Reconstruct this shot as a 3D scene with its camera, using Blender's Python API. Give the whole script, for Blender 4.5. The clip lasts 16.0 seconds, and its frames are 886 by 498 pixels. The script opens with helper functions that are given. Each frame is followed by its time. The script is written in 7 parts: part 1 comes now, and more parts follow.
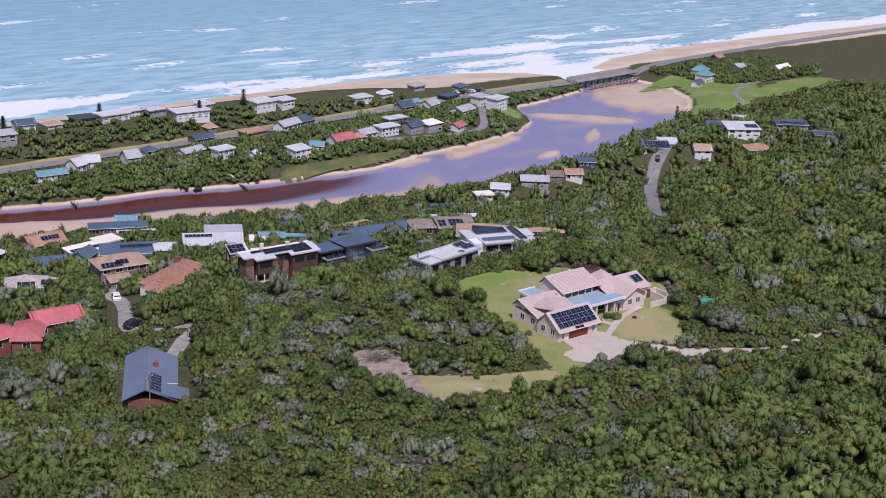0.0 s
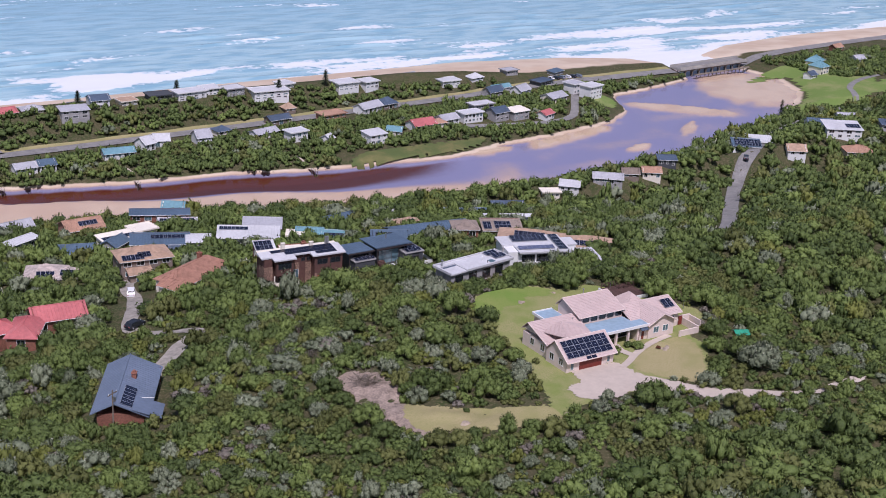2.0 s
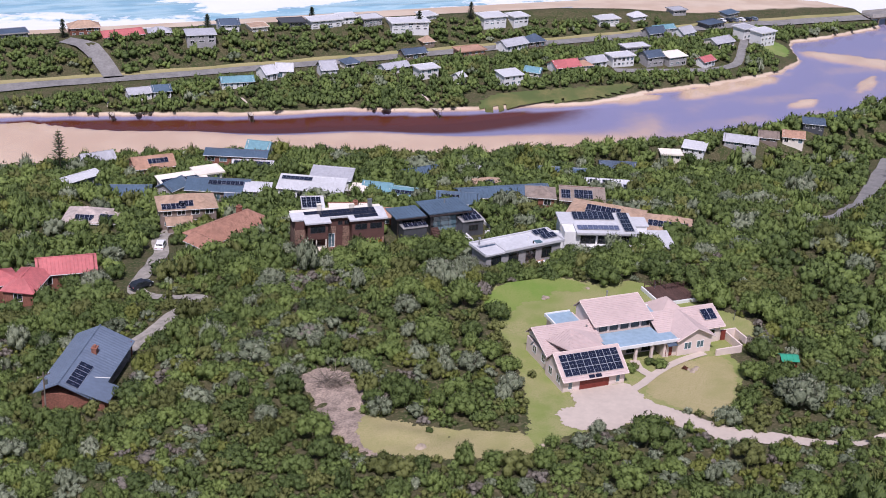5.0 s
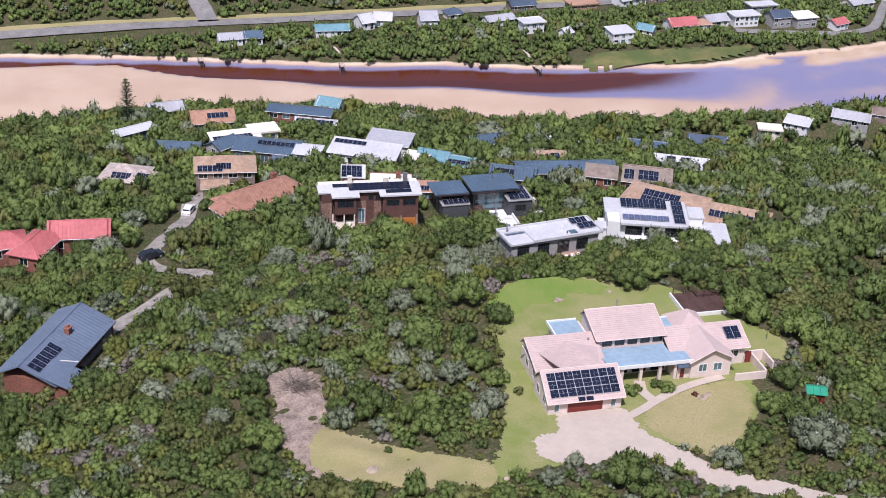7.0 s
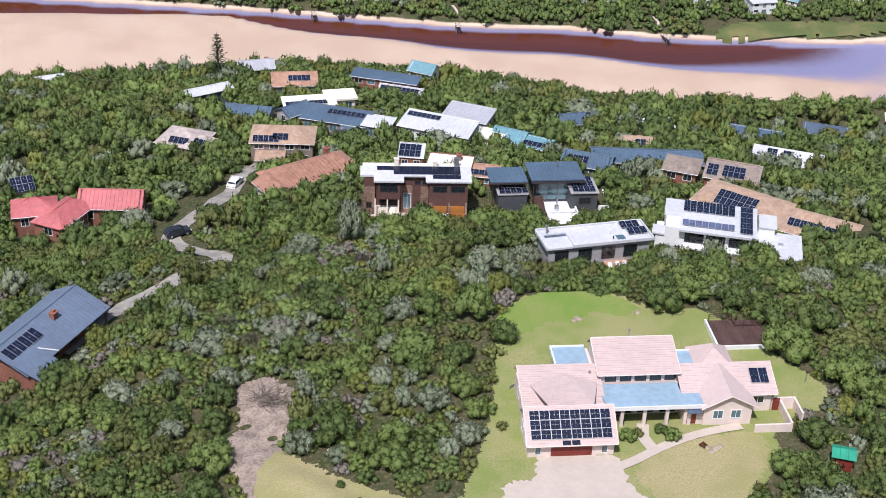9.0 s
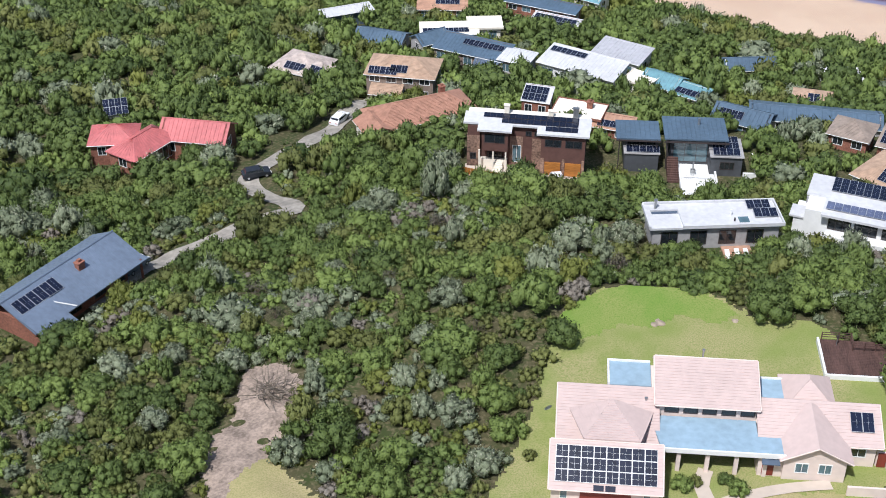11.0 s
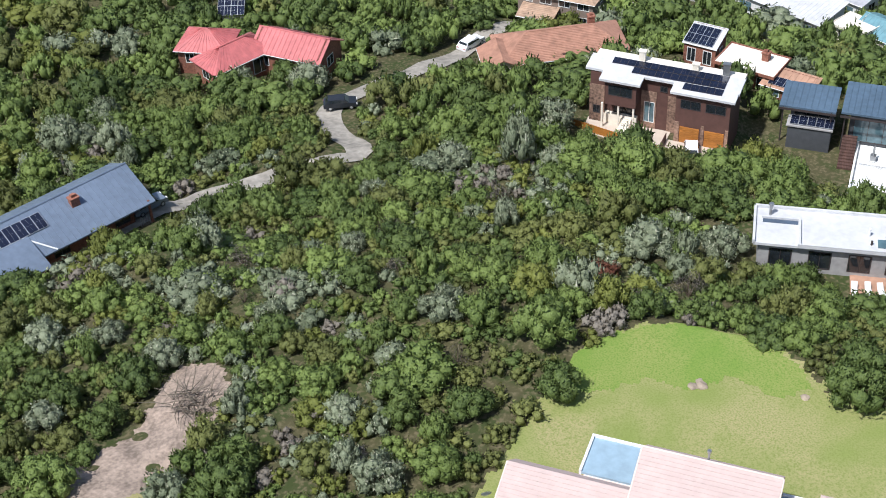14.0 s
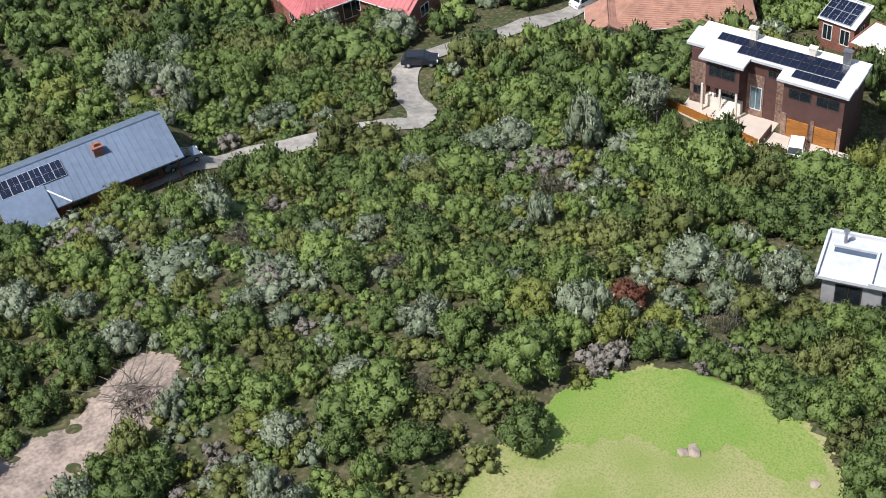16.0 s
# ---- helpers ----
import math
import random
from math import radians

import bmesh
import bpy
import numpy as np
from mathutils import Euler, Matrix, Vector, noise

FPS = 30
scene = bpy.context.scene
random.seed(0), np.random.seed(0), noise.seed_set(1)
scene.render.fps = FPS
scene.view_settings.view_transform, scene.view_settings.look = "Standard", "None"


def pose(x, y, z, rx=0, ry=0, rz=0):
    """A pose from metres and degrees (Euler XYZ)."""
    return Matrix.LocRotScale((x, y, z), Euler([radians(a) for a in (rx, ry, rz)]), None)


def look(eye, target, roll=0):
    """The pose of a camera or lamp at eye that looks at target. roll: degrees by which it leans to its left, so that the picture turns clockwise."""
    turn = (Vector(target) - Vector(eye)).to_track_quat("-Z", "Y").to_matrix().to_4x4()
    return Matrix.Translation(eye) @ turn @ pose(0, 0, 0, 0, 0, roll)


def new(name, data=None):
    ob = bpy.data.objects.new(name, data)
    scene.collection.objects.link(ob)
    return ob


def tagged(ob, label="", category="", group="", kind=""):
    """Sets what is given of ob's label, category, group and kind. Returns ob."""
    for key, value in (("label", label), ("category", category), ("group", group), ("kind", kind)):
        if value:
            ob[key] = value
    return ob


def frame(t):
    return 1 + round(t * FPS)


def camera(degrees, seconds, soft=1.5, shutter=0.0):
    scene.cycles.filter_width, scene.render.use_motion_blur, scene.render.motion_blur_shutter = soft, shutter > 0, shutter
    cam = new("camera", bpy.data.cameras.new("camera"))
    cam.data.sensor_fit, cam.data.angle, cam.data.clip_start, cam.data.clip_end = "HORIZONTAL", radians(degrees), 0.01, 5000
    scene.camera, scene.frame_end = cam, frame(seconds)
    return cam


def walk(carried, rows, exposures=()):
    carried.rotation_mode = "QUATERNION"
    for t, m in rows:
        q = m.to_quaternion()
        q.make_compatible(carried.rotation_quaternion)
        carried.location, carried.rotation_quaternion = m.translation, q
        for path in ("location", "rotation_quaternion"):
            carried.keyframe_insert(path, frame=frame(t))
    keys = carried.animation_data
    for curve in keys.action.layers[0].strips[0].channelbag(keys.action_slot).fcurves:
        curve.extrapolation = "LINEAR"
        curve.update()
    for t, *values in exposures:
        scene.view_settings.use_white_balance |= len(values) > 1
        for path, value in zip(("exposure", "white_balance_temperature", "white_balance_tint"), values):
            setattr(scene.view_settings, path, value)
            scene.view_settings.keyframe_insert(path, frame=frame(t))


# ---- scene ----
cam = camera(36.2, 16.0, soft=0.95)
PATH = [
    (0, look((-166.01, -163.79, 97.75), (-106.07, -90.91, 64.65), 3.16)),
    (0.5, look((-158.16, -163.09, 98.15), (-100.20, -88.87, 64.50), 3.26)),
    (1, look((-150.26, -162.09, 98.45), (-94.35, -86.58, 64.22), 3.37)),
    (1.5, look((-142.31, -161.04, 98.77), (-88.56, -84.25, 63.92), 3.42)),
    (2, look((-134.35, -159.62, 98.99), (-82.81, -81.60, 63.53), 3.48)),
    (2.5, look((-126.24, -158.02, 99.00), (-77.01, -78.80, 62.94), 3.55)),
    (3, look((-118.03, -156.53, 99.10), (-71.30, -76.16, 62.26), 3.49)),
    (3.5, look((-110.19, -154.75, 99.25), (-66.02, -73.49, 61.24), 3.52)),
    (4, look((-102.56, -152.86, 99.39), (-60.96, -70.82, 60.16), 3.58)),
    (4.5, look((-94.75, -150.71, 99.59), (-55.88, -67.96, 59.08), 3.54)),
    (5, look((-86.91, -148.13, 99.47), (-50.82, -64.74, 57.71), 3.54)),
    (7.5, look((-49.29, -132.73, 99.80), (-28.32, -47.21, 52.41), 3.05)),
    (8, look((-42.30, -129.44, 99.88), (-24.56, -43.64, 51.67), 2.96)),
    (8.5, look((-35.39, -125.73, 99.99), (-20.93, -39.86, 50.81), 2.82)),
    (9, look((-28.41, -120.51, 99.41), (-17.83, -34.92, 48.80), 2.45)),
    (9.5, look((-21.62, -113.32, 97.73), (-15.84, -28.26, 45.47), 1.79)),
    (10, look((-15.40, -106.33, 95.77), (-14.35, -22.03, 41.98), 1.16)),
    (12.5, look((9.00, -72.48, 86.23), (-9.69, 5.30, 26.22), -1.47)),
    (13, look((13.26, -65.81, 84.52), (-9.28, 10.10, 23.45), -2.13)),
    (13.5, look((17.21, -59.17, 82.74), (-9.18, 14.60, 20.61), -2.94)),
    (14, look((20.68, -52.63, 80.89), (-9.47, 18.89, 17.84), -3.68)),
    (14.5, look((23.75, -46.23, 79.34), (-10.07, 22.76, 15.34), -4.46)),
    (15, look((26.65, -40.16, 77.44), (-10.83, 26.19, 12.69), -5.34)),
    (15.5, look((29.17, -33.80, 75.83), (-11.90, 29.41, 10.12), -6.32)),
    (16, look((32.03, -29.05, 74.99), (-12.37, 31.23, 8.71), -7.01)),
]
walk(cam, PATH, [(0, -0.3, 5800, 27), (5, -0.06, 5900, 26), (9, 0.22, 5900, 16), (12.5, 0.27, 5930, 9), (16, 0.44, 6000, 10)])

# ---- world, sun, exposure ----
SUN_ELEV, SUN_AZ = 58, 205          # the sun stands behind the flight, high to the north
world = bpy.data.worlds.new("sky")
scene.world = world
world.use_nodes = True
wn = world.node_tree.nodes
sky = wn.new("ShaderNodeTexSky")
sky.sky_type, sky.sun_disc = "NISHITA", False
sky.sun_elevation, sky.sun_rotation = radians(SUN_ELEV), radians(SUN_AZ)
sky.dust_density, sky.air_density = 2.0, 1.2
world.node_tree.links.new(sky.outputs[0], wn["Background"].inputs[0])
wn["Background"].inputs[1].default_value = 0.08
sun = new("sun", bpy.data.lights.new("sun", "SUN"))
sun.data.energy, sun.data.angle, sun.data.color = 4.3, radians(2.0), (1.0, 0.95, 0.88)
az, el = radians(SUN_AZ), radians(SUN_ELEV)
sun_way = Vector((math.sin(az) * math.cos(el), math.cos(az) * math.cos(el), math.sin(el)))
sun.matrix_world = look(sun_way * 400, (0, 0, 0))

WATER = -52.3


# ---- materials ----
def mat(name, color, rough=0.7, metal=0.0, spread=0.12, scale=1.5, fine=14.0, bump=0.15, second=None, stretch=(1, 1, 1), spec=0.4):
    """A surface with variation at two scales, in world metres, and a fine relief."""
    m = bpy.data.materials.new(name)
    m.use_nodes = True
    n, l = m.node_tree.nodes, m.node_tree.links
    b = n["Principled BSDF"]
    b.inputs["Roughness"].default_value, b.inputs["Metallic"].default_value = rough, metal
    b.inputs["Specular IOR Level"].default_value = spec
    geo = n.new("ShaderNodeNewGeometry")
    mp = n.new("ShaderNodeMapping")
    mp.inputs["Scale"].default_value = stretch
    l.new(geo.outputs["Position"], mp.inputs["Vector"])
    big, small = n.new("ShaderNodeTexNoise"), n.new("ShaderNodeTexNoise")
    big.inputs["Scale"].default_value, small.inputs["Scale"].default_value = scale / 10, fine / 10
    big.inputs["Detail"].default_value, small.inputs["Detail"].default_value = 5, 4
    for t in (big, small):
        l.new(mp.outputs[0], t.inputs["Vector"])
    add = n.new("ShaderNodeMath")
    add.operation = "ADD"
    l.new(big.outputs["Fac"], add.inputs[0])
    l.new(small.outputs["Fac"], add.inputs[1])
    ramp = n.new("ShaderNodeMapRange")
    ramp.inputs["From Min"].default_value, ramp.inputs["From Max"].default_value = 0.7, 1.3
    l.new(add.outputs[0], ramp.inputs["Value"])
    mix = n.new("ShaderNodeMix")
    mix.data_type = "RGBA"
    c2 = second or [c * (1 - 2 * spread) for c in color]
    c1 = [min(1, c * (1 + spread)) for c in color]
    mix.inputs["A"].default_value, mix.inputs["B"].default_value = (*c1, 1), (*c2, 1)
    l.new(ramp.outputs[0], mix.inputs["Factor"])
    l.new(mix.outputs["Result"], b.inputs["Base Color"])
    if bump:
        bp = n.new("ShaderNodeBump")
        bp.inputs["Strength"].default_value, bp.inputs["Distance"].default_value = bump, 0.05
        l.new(small.outputs["Fac"], bp.inputs["Height"])
        l.new(bp.outputs[0], b.inputs["Normal"])
    return m


def piece_mat(name, color, spread=0.25, rough=0.75):
    """For pieces that differ one by one."""
    m = mat(name, color, rough)
    n, l = m.node_tree.nodes, m.node_tree.links
    mix = next(k for k in n if k.bl_idname == "ShaderNodeMix")
    info, hue = n.new("ShaderNodeObjectInfo"), n.new("ShaderNodeHueSaturation")
    rg = n.new("ShaderNodeMapRange")
    rg.inputs["To Min"].default_value, rg.inputs["To Max"].default_value = 1 - spread, 1 + spread
    l.new(info.outputs["Random"], rg.inputs["Value"])
    l.new(rg.outputs[0], hue.inputs["Value"])
    l.new(mix.outputs["Result"], hue.inputs["Color"])
    l.new(hue.outputs[0], n["Principled BSDF"].inputs["Base Color"])
    return m


def leaf_mat(name, dark, light, rough=0.55):
    """Leaves: each plant carries its own tint, mottled at the size of sprays and of single leaves."""
    m = bpy.data.materials.new(name)
    m.use_nodes = True
    n, l = m.node_tree.nodes, m.node_tree.links
    b = n["Principled BSDF"]
    b.inputs["Roughness"].default_value = rough
    b.inputs["Specular IOR Level"].default_value = 0.25
    geo, at = n.new("ShaderNodeNewGeometry"), n.new("ShaderNodeAttribute")
    at.attribute_name = "tint"
    total = None
    fine = None
    for size, detail, share in ((1.1, 2, 0.42), (5.5, 3, 1.0)):
        t, k = n.new("ShaderNodeTexNoise"), n.new("ShaderNodeMath")
        t.inputs["Scale"].default_value, t.inputs["Detail"].default_value = size, detail
        l.new(geo.outputs["Position"], t.inputs["Vector"])
        k.operation = "MULTIPLY_ADD"
        l.new(t.outputs["Fac"], k.inputs[0])
        k.inputs[1].default_value = share
        k.inputs[2].default_value = -0.5 * share
        if total:
            l.new(total, k.inputs[2])
        total, fine = k.outputs[0], t.outputs["Fac"]
    hf = n.new("ShaderNodeMath")
    hf.operation = "MULTIPLY_ADD"
    l.new(at.outputs["Fac"], hf.inputs[0])
    hf.inputs[1].default_value = 0.75
    l.new(total, hf.inputs[2])
    lo = n.new("ShaderNodeMath")
    lo.operation = "SUBTRACT"
    lo.use_clamp = True
    l.new(hf.outputs[0], lo.inputs[0])
    lo.inputs[1].default_value = 0.36
    mix = n.new("ShaderNodeMix")
    mix.data_type = "RGBA"
    mix.inputs["A"].default_value, mix.inputs["B"].default_value = (*dark, 1), (*light, 1)
    l.new(lo.outputs[0], mix.inputs["Factor"])
    l.new(mix.outputs["Result"], b.inputs["Base Color"])
    bp = n.new("ShaderNodeBump")
    bp.inputs["Strength"].default_value, bp.inputs["Distance"].default_value = 0.9, 0.16
    l.new(fine, bp.inputs["Height"])
    l.new(bp.outputs[0], b.inputs["Normal"])
    tr = n.new("ShaderNodeBsdfTranslucent")
    l.new(mix.outputs["Result"], tr.inputs["Color"])
    ms = n.new("ShaderNodeMixShader")
    ms.inputs[0].default_value = 0.15
    l.new(b.outputs[0], ms.inputs[1])
    l.new(tr.outputs[0], ms.inputs[2])
    l.new(ms.outputs[0], n["Material Output"].inputs["Surface"])
    return m


def glass_mat(name, color=(0.02, 0.025, 0.03)):
    m = mat(name, color, 0.06, 0.0, 0.2, bump=0, spec=0.8)
    return m


PINK = mat("pink_plaster", (0.70, 0.58, 0.52), 0.85, spread=0.05)
PINK_TILE = mat("pale_pink_roof_tile", (0.55, 0.43, 0.40), 0.8, spread=0.05, scale=3)
CREAM = mat("cream_plaster", (0.78, 0.72, 0.62), 0.85, spread=0.05)
WHITE = mat("white_paint", (0.74, 0.74, 0.73), 0.7, spread=0.04)
WHITE_ROOF = mat("white_roof_membrane", (0.57, 0.57, 0.585), 0.6, spread=0.08)
PALE_ROOF = mat("pale_grey_roof_sheet", (0.42, 0.42, 0.45), 0.55, spread=0.1)
BLUE_POOLROOF = mat("blue_grey_waterproofing", (0.29, 0.40, 0.49), 0.6, spread=0.1)
BLUE_ROOF = mat("blue_grey_steel_sheet", (0.10, 0.15, 0.21), 0.45, 0.1, spread=0.12)
PALE_BLUE_ROOF = mat("weathered_blue_grey_steel_sheet", (0.155, 0.195, 0.265), 0.4, 0.1, spread=0.1)
SLATE = mat("slate_blue_roof", (0.08, 0.11, 0.16), 0.5, spread=0.15)
DARK = mat("charcoal_plaster", (0.07, 0.075, 0.085), 0.7)
BROWN_WALL = mat("brown_plaster", (0.11, 0.055, 0.045), 0.8)
TAN_ROOF = mat("tan_concrete_tile", (0.45, 0.31, 0.22), 0.85, spread=0.15, scale=5)
GREY_TILE = mat("weathered_grey_brown_tile", (0.30, 0.24, 0.20), 0.85, spread=0.15, scale=5)
PALE_TILE = mat("faded_pink_white_tile", (0.50, 0.42, 0.38), 0.85, spread=0.2, scale=5)
TERRA = mat("terracotta_tile", (0.38, 0.20, 0.14), 0.85, spread=0.15, scale=5)
ORANGE_ROOF = mat("orange_tile", (0.44, 0.26, 0.18), 0.85, spread=0.15)
RED_ROOF = mat("red_steel_sheet", (0.50, 0.15, 0.15), 0.5, spread=0.12)
TEAL_ROOF = mat("teal_steel_sheet", (0.16, 0.31, 0.36), 0.5)
GREEN_ROOF = mat("green_steel_sheet", (0.03, 0.28, 0.17), 0.5)
BRICK = mat("red_brown_brick", (0.26, 0.11, 0.075), 0.9, spread=0.3, fine=40, bump=0.4)
STONE = mat("rough_stone_cladding", (0.30, 0.19, 0.14), 0.9, spread=0.4, fine=30, bump=0.6)
GREY_WALL = mat("grey_plaster", (0.36, 0.35, 0.35), 0.85)
TAUPE = mat("taupe_plaster", (0.23, 0.18, 0.15), 0.85)
WOOD_ORANGE = mat("varnished_orange_timber", (0.42, 0.17, 0.035), 0.5, spread=0.2, stretch=(1, 1, 6))
WOOD_DARK = mat("dark_deck_timber", (0.10, 0.055, 0.045), 0.7, spread=0.25, stretch=(6, 1, 1))
WOOD_GREY = mat("weathered_timber", (0.22, 0.18, 0.14), 0.85, spread=0.25)
DOOR_RED = mat("red_brown_door_paint", (0.19, 0.035, 0.025), 0.5)
GLASS = glass_mat("window_glass")
GLASS_BLUE = glass_mat("curtained_window_glass", (0.10, 0.17, 0.2))
FRAME_W = mat("white_frame", (0.75, 0.75, 0.74), 0.5, bump=0)
FRAME_D = mat("dark_frame", (0.05, 0.04, 0.04), 0.5, bump=0)
SOLAR = mat("solar_cells", (0.012, 0.016, 0.035), 0.18, spread=0.2, spec=0.6, bump=0)
SOLAR_PALE = mat("pale_blue_solar_cells", (0.10, 0.12, 0.20), 0.3, spread=0.2, spec=0.6, bump=0)
ALU = mat("aluminium", (0.55, 0.56, 0.58), 0.45, 0.6, bump=0)
STEEL = mat("galvanised_steel", (0.45, 0.46, 0.47), 0.4, 0.8)
PAVING = mat("pale_concrete_paving", (0.52, 0.44, 0.37), 0.9, spread=0.05, scale=3)
ASPHALT = mat("grey_asphalt", (0.24, 0.23, 0.22), 0.9, spread=0.15, scale=3)
GRAVEL = mat("pale_gravel_road", (0.34, 0.31, 0.27), 0.95, spread=0.2, scale=4)
CONCRETE = mat("concrete", (0.40, 0.38, 0.35), 0.9, spread=0.15)
RUBBER = mat("black_rubber", (0.02, 0.02, 0.02), 0.8)
CAR_WHITE = mat("white_car_paint", (0.75, 0.75, 0.76), 0.25, bump=0, spread=0.03)
CAR_DARK = mat("dark_grey_car_paint", (0.035, 0.04, 0.05), 0.25, 0.3, bump=0, spread=0.1)
CAR_BLUE = mat("pale_blue_car_paint", (0.22, 0.26, 0.32), 0.25, 0.3, bump=0, spread=0.1)
BARK = mat("grey_brown_bark", (0.16, 0.12, 0.09), 0.95, fine=40, bump=0.5)
ROCK = mat("pale_rock", (0.42, 0.34, 0.26), 0.95, spread=0.25, bump=0.6)

LEAF_DARK = leaf_mat("dark_green_leaves", (0.035, 0.058, 0.018), (0.175, 0.234, 0.064))
LEAF_MID = leaf_mat("green_leaves", (0.049, 0.08, 0.021), (0.234, 0.304, 0.082))
LEAF_OLIVE = leaf_mat("olive_leaves", (0.061, 0.075, 0.021), (0.211, 0.228, 0.07))
LEAF_GREY = leaf_mat("silver_grey_leaves", (0.07, 0.094, 0.047), (0.304, 0.339, 0.222))
LEAF_DRY = leaf_mat("dry_brown_twigs", (0.12, 0.10, 0.075), (0.30, 0.27, 0.23))
LEAF_RUST = leaf_mat("rust_red_leaves", (0.10, 0.035, 0.02), (0.19, 0.08, 0.05))
LEAF_YELLOW = leaf_mat("yellow_green_leaves", (0.085, 0.105, 0.022), (0.23, 0.25, 0.06))
LEAF_PALE = leaf_mat("pale_flower_heads", (0.22, 0.25, 0.15), (0.52, 0.52, 0.40))
LEAVES = [LEAF_DARK, LEAF_MID, LEAF_OLIVE, LEAF_GREY, LEAF_DRY, LEAF_RUST, LEAF_YELLOW, BARK, LEAF_PALE]


# ---- mesh helpers ----
def roof_sheet(corners, finish, mat_, name, parent, drop=0.16):
    """One slope of a roof as a single folded sheet: eave left, eave right, top right, top left. Tiles step up in courses, steel has standing seams."""
    p0, p1, p2, p3 = (Vector(p) for p in corners)
    nrm = (p1 - p0).cross((p3 if p3 != p2 else p2) - p0).normalized()
    rows = [(0.0, 0.0), (1.0, 0.0)]
    cols = [(0.0, 0.0), (1.0, 0.0)]
    if finish == "tiles":
        n = max(2, int(((p3 - p0).length + (p2 - p1).length) / 2 / 0.34))
        rows = [(k, h) for i in range(n) for k, h in ((i / n, 0.045), ((i + 1) / n, 0.0))]
    elif finish == "ribs":
        n, w = max(2, int((p1 - p0).length / 0.7)), (p1 - p0).length
        e = 0.03 / w
        cols = [(0.0, 0.0)] + [(min(max(k, 0), 1), h) for i in range(1, n) for k, h in ((i / n - e, 0.0), (i / n, 0.05), (i / n + e, 0.0))] + [(1.0, 0.0)]
    verts = [p0.lerp(p3, r).lerp(p1.lerp(p2, r), c) + nrm * (rh + ch) for r, rh in rows for c, ch in cols]
    R, C = len(rows), len(cols)
    faces = [(i * C + j, i * C + j + 1, (i + 1) * C + j + 1, (i + 1) * C + j) for i in range(R - 1) for j in range(C - 1)]
    k = len(verts)
    rim = [i for i in range(C)] + [i * C + C - 1 for i in range(1, R)] + [(R - 1) * C + j for j in range(C - 2, -1, -1)] + [i * C for i in range(R - 2, 0, -1)]
    verts += [verts[i] - Vector((0, 0, drop)) for i in rim]
    m = len(rim)
    faces += [(rim[(i + 1) % m], rim[i], k + i, k + (i + 1) % m) for i in range(m)]
    b = Build().add(verts, faces)
    return part(name, b, mat_, parent)


class Build:
    """Gathers boxes, prisms and tubes into one mesh."""

    def __init__(self):
        self.v, self.f, self.mi = [], [], []

    def add(self, verts, faces, m=0):
        k = len(self.v)
        self.v += [tuple(p) for p in verts]
        self.f += [[k + i for i in f] for f in faces]
        self.mi += [m] * len(faces)
        return self

    def box(self, x0, x1, y0, y1, z0, z1, m=0):
        v = [(x0, y0, z0), (x1, y0, z0), (x1, y1, z0), (x0, y1, z0), (x0, y0, z1), (x1, y0, z1), (x1, y1, z1), (x0, y1, z1)]
        return self.add(v, [(0, 3, 2, 1), (4, 5, 6, 7), (0, 1, 5, 4), (1, 2, 6, 5), (2, 3, 7, 6), (3, 0, 4, 7)], m)

    def slab(self, corners, thick, m=0):
        """A plate under the polygon given by its upper corners, counter-clockwise from above."""
        n = len(corners)
        low = [(x, y, z - thick) for x, y, z in corners]
        side = [(i, i + n, (i + 1) % n + n, (i + 1) % n) for i in range(n)]
        return self.add(list(corners) + low, [tuple(range(n)), tuple(range(2 * n - 1, n - 1, -1))] + side, m)

    def prism(self, poly, z0, z1, m=0):
        return self.slab([(x, y, z1) for x, y in poly], z1 - z0, m)

    def tube(self, p, q, r0, r1=None, n=8, m=0):
        p, q = Vector(p), Vector(q)
        r1 = r0 if r1 is None else r1
        t = (q - p).to_track_quat("Z", "Y")
        ring = [Vector((math.cos(a), math.sin(a), 0)) for a in [2 * math.pi * i / n for i in range(n)]]
        v = [p + t @ (k * r0) for k in ring] + [q + t @ (k * r1) for k in ring]
        f = [(i, (i + 1) % n, (i + 1) % n + n, i + n) for i in range(n)] + [tuple(range(n - 1, -1, -1)), tuple(range(n, 2 * n))]
        return self.add(v, f, m)

    def mesh(self, name, *mats):
        me = bpy.data.meshes.new(name)
        me.from_pydata(self.v, [], self.f)
        for m in mats:
            me.materials.append(m)
        me.polygons.foreach_set("material_index", self.mi)
        me.update()
        return me


def part(name, b, mats, parent, label=""):
    mats = mats if isinstance(mats, (list, tuple)) else [mats]
    ob = new(name, b.mesh(name, *mats) if isinstance(b, Build) else b)
    ob.parent = parent
    return tagged(ob, label)


def thing(name, x, y, z, rot, label, category, group="", kind=""):
    ob = new(name)
    ob.matrix_world = pose(x, y, z, 0, 0, rot)
    ob.empty_display_size = 0.2
    return tagged(ob, label, category, group, kind)


def inside(poly, x, y):
    """Which of the points lie in the polygon."""
    c = np.zeros(np.shape(x), bool)
    for (x0, y0), (x1, y1) in zip(poly, poly[1:] + poly[:1]):
        if y0 != y1:
            c ^= ((y0 > y) != (y1 > y)) & (x < (x1 - x0) * (y - y0) / (y1 - y0) + x0)
    return c


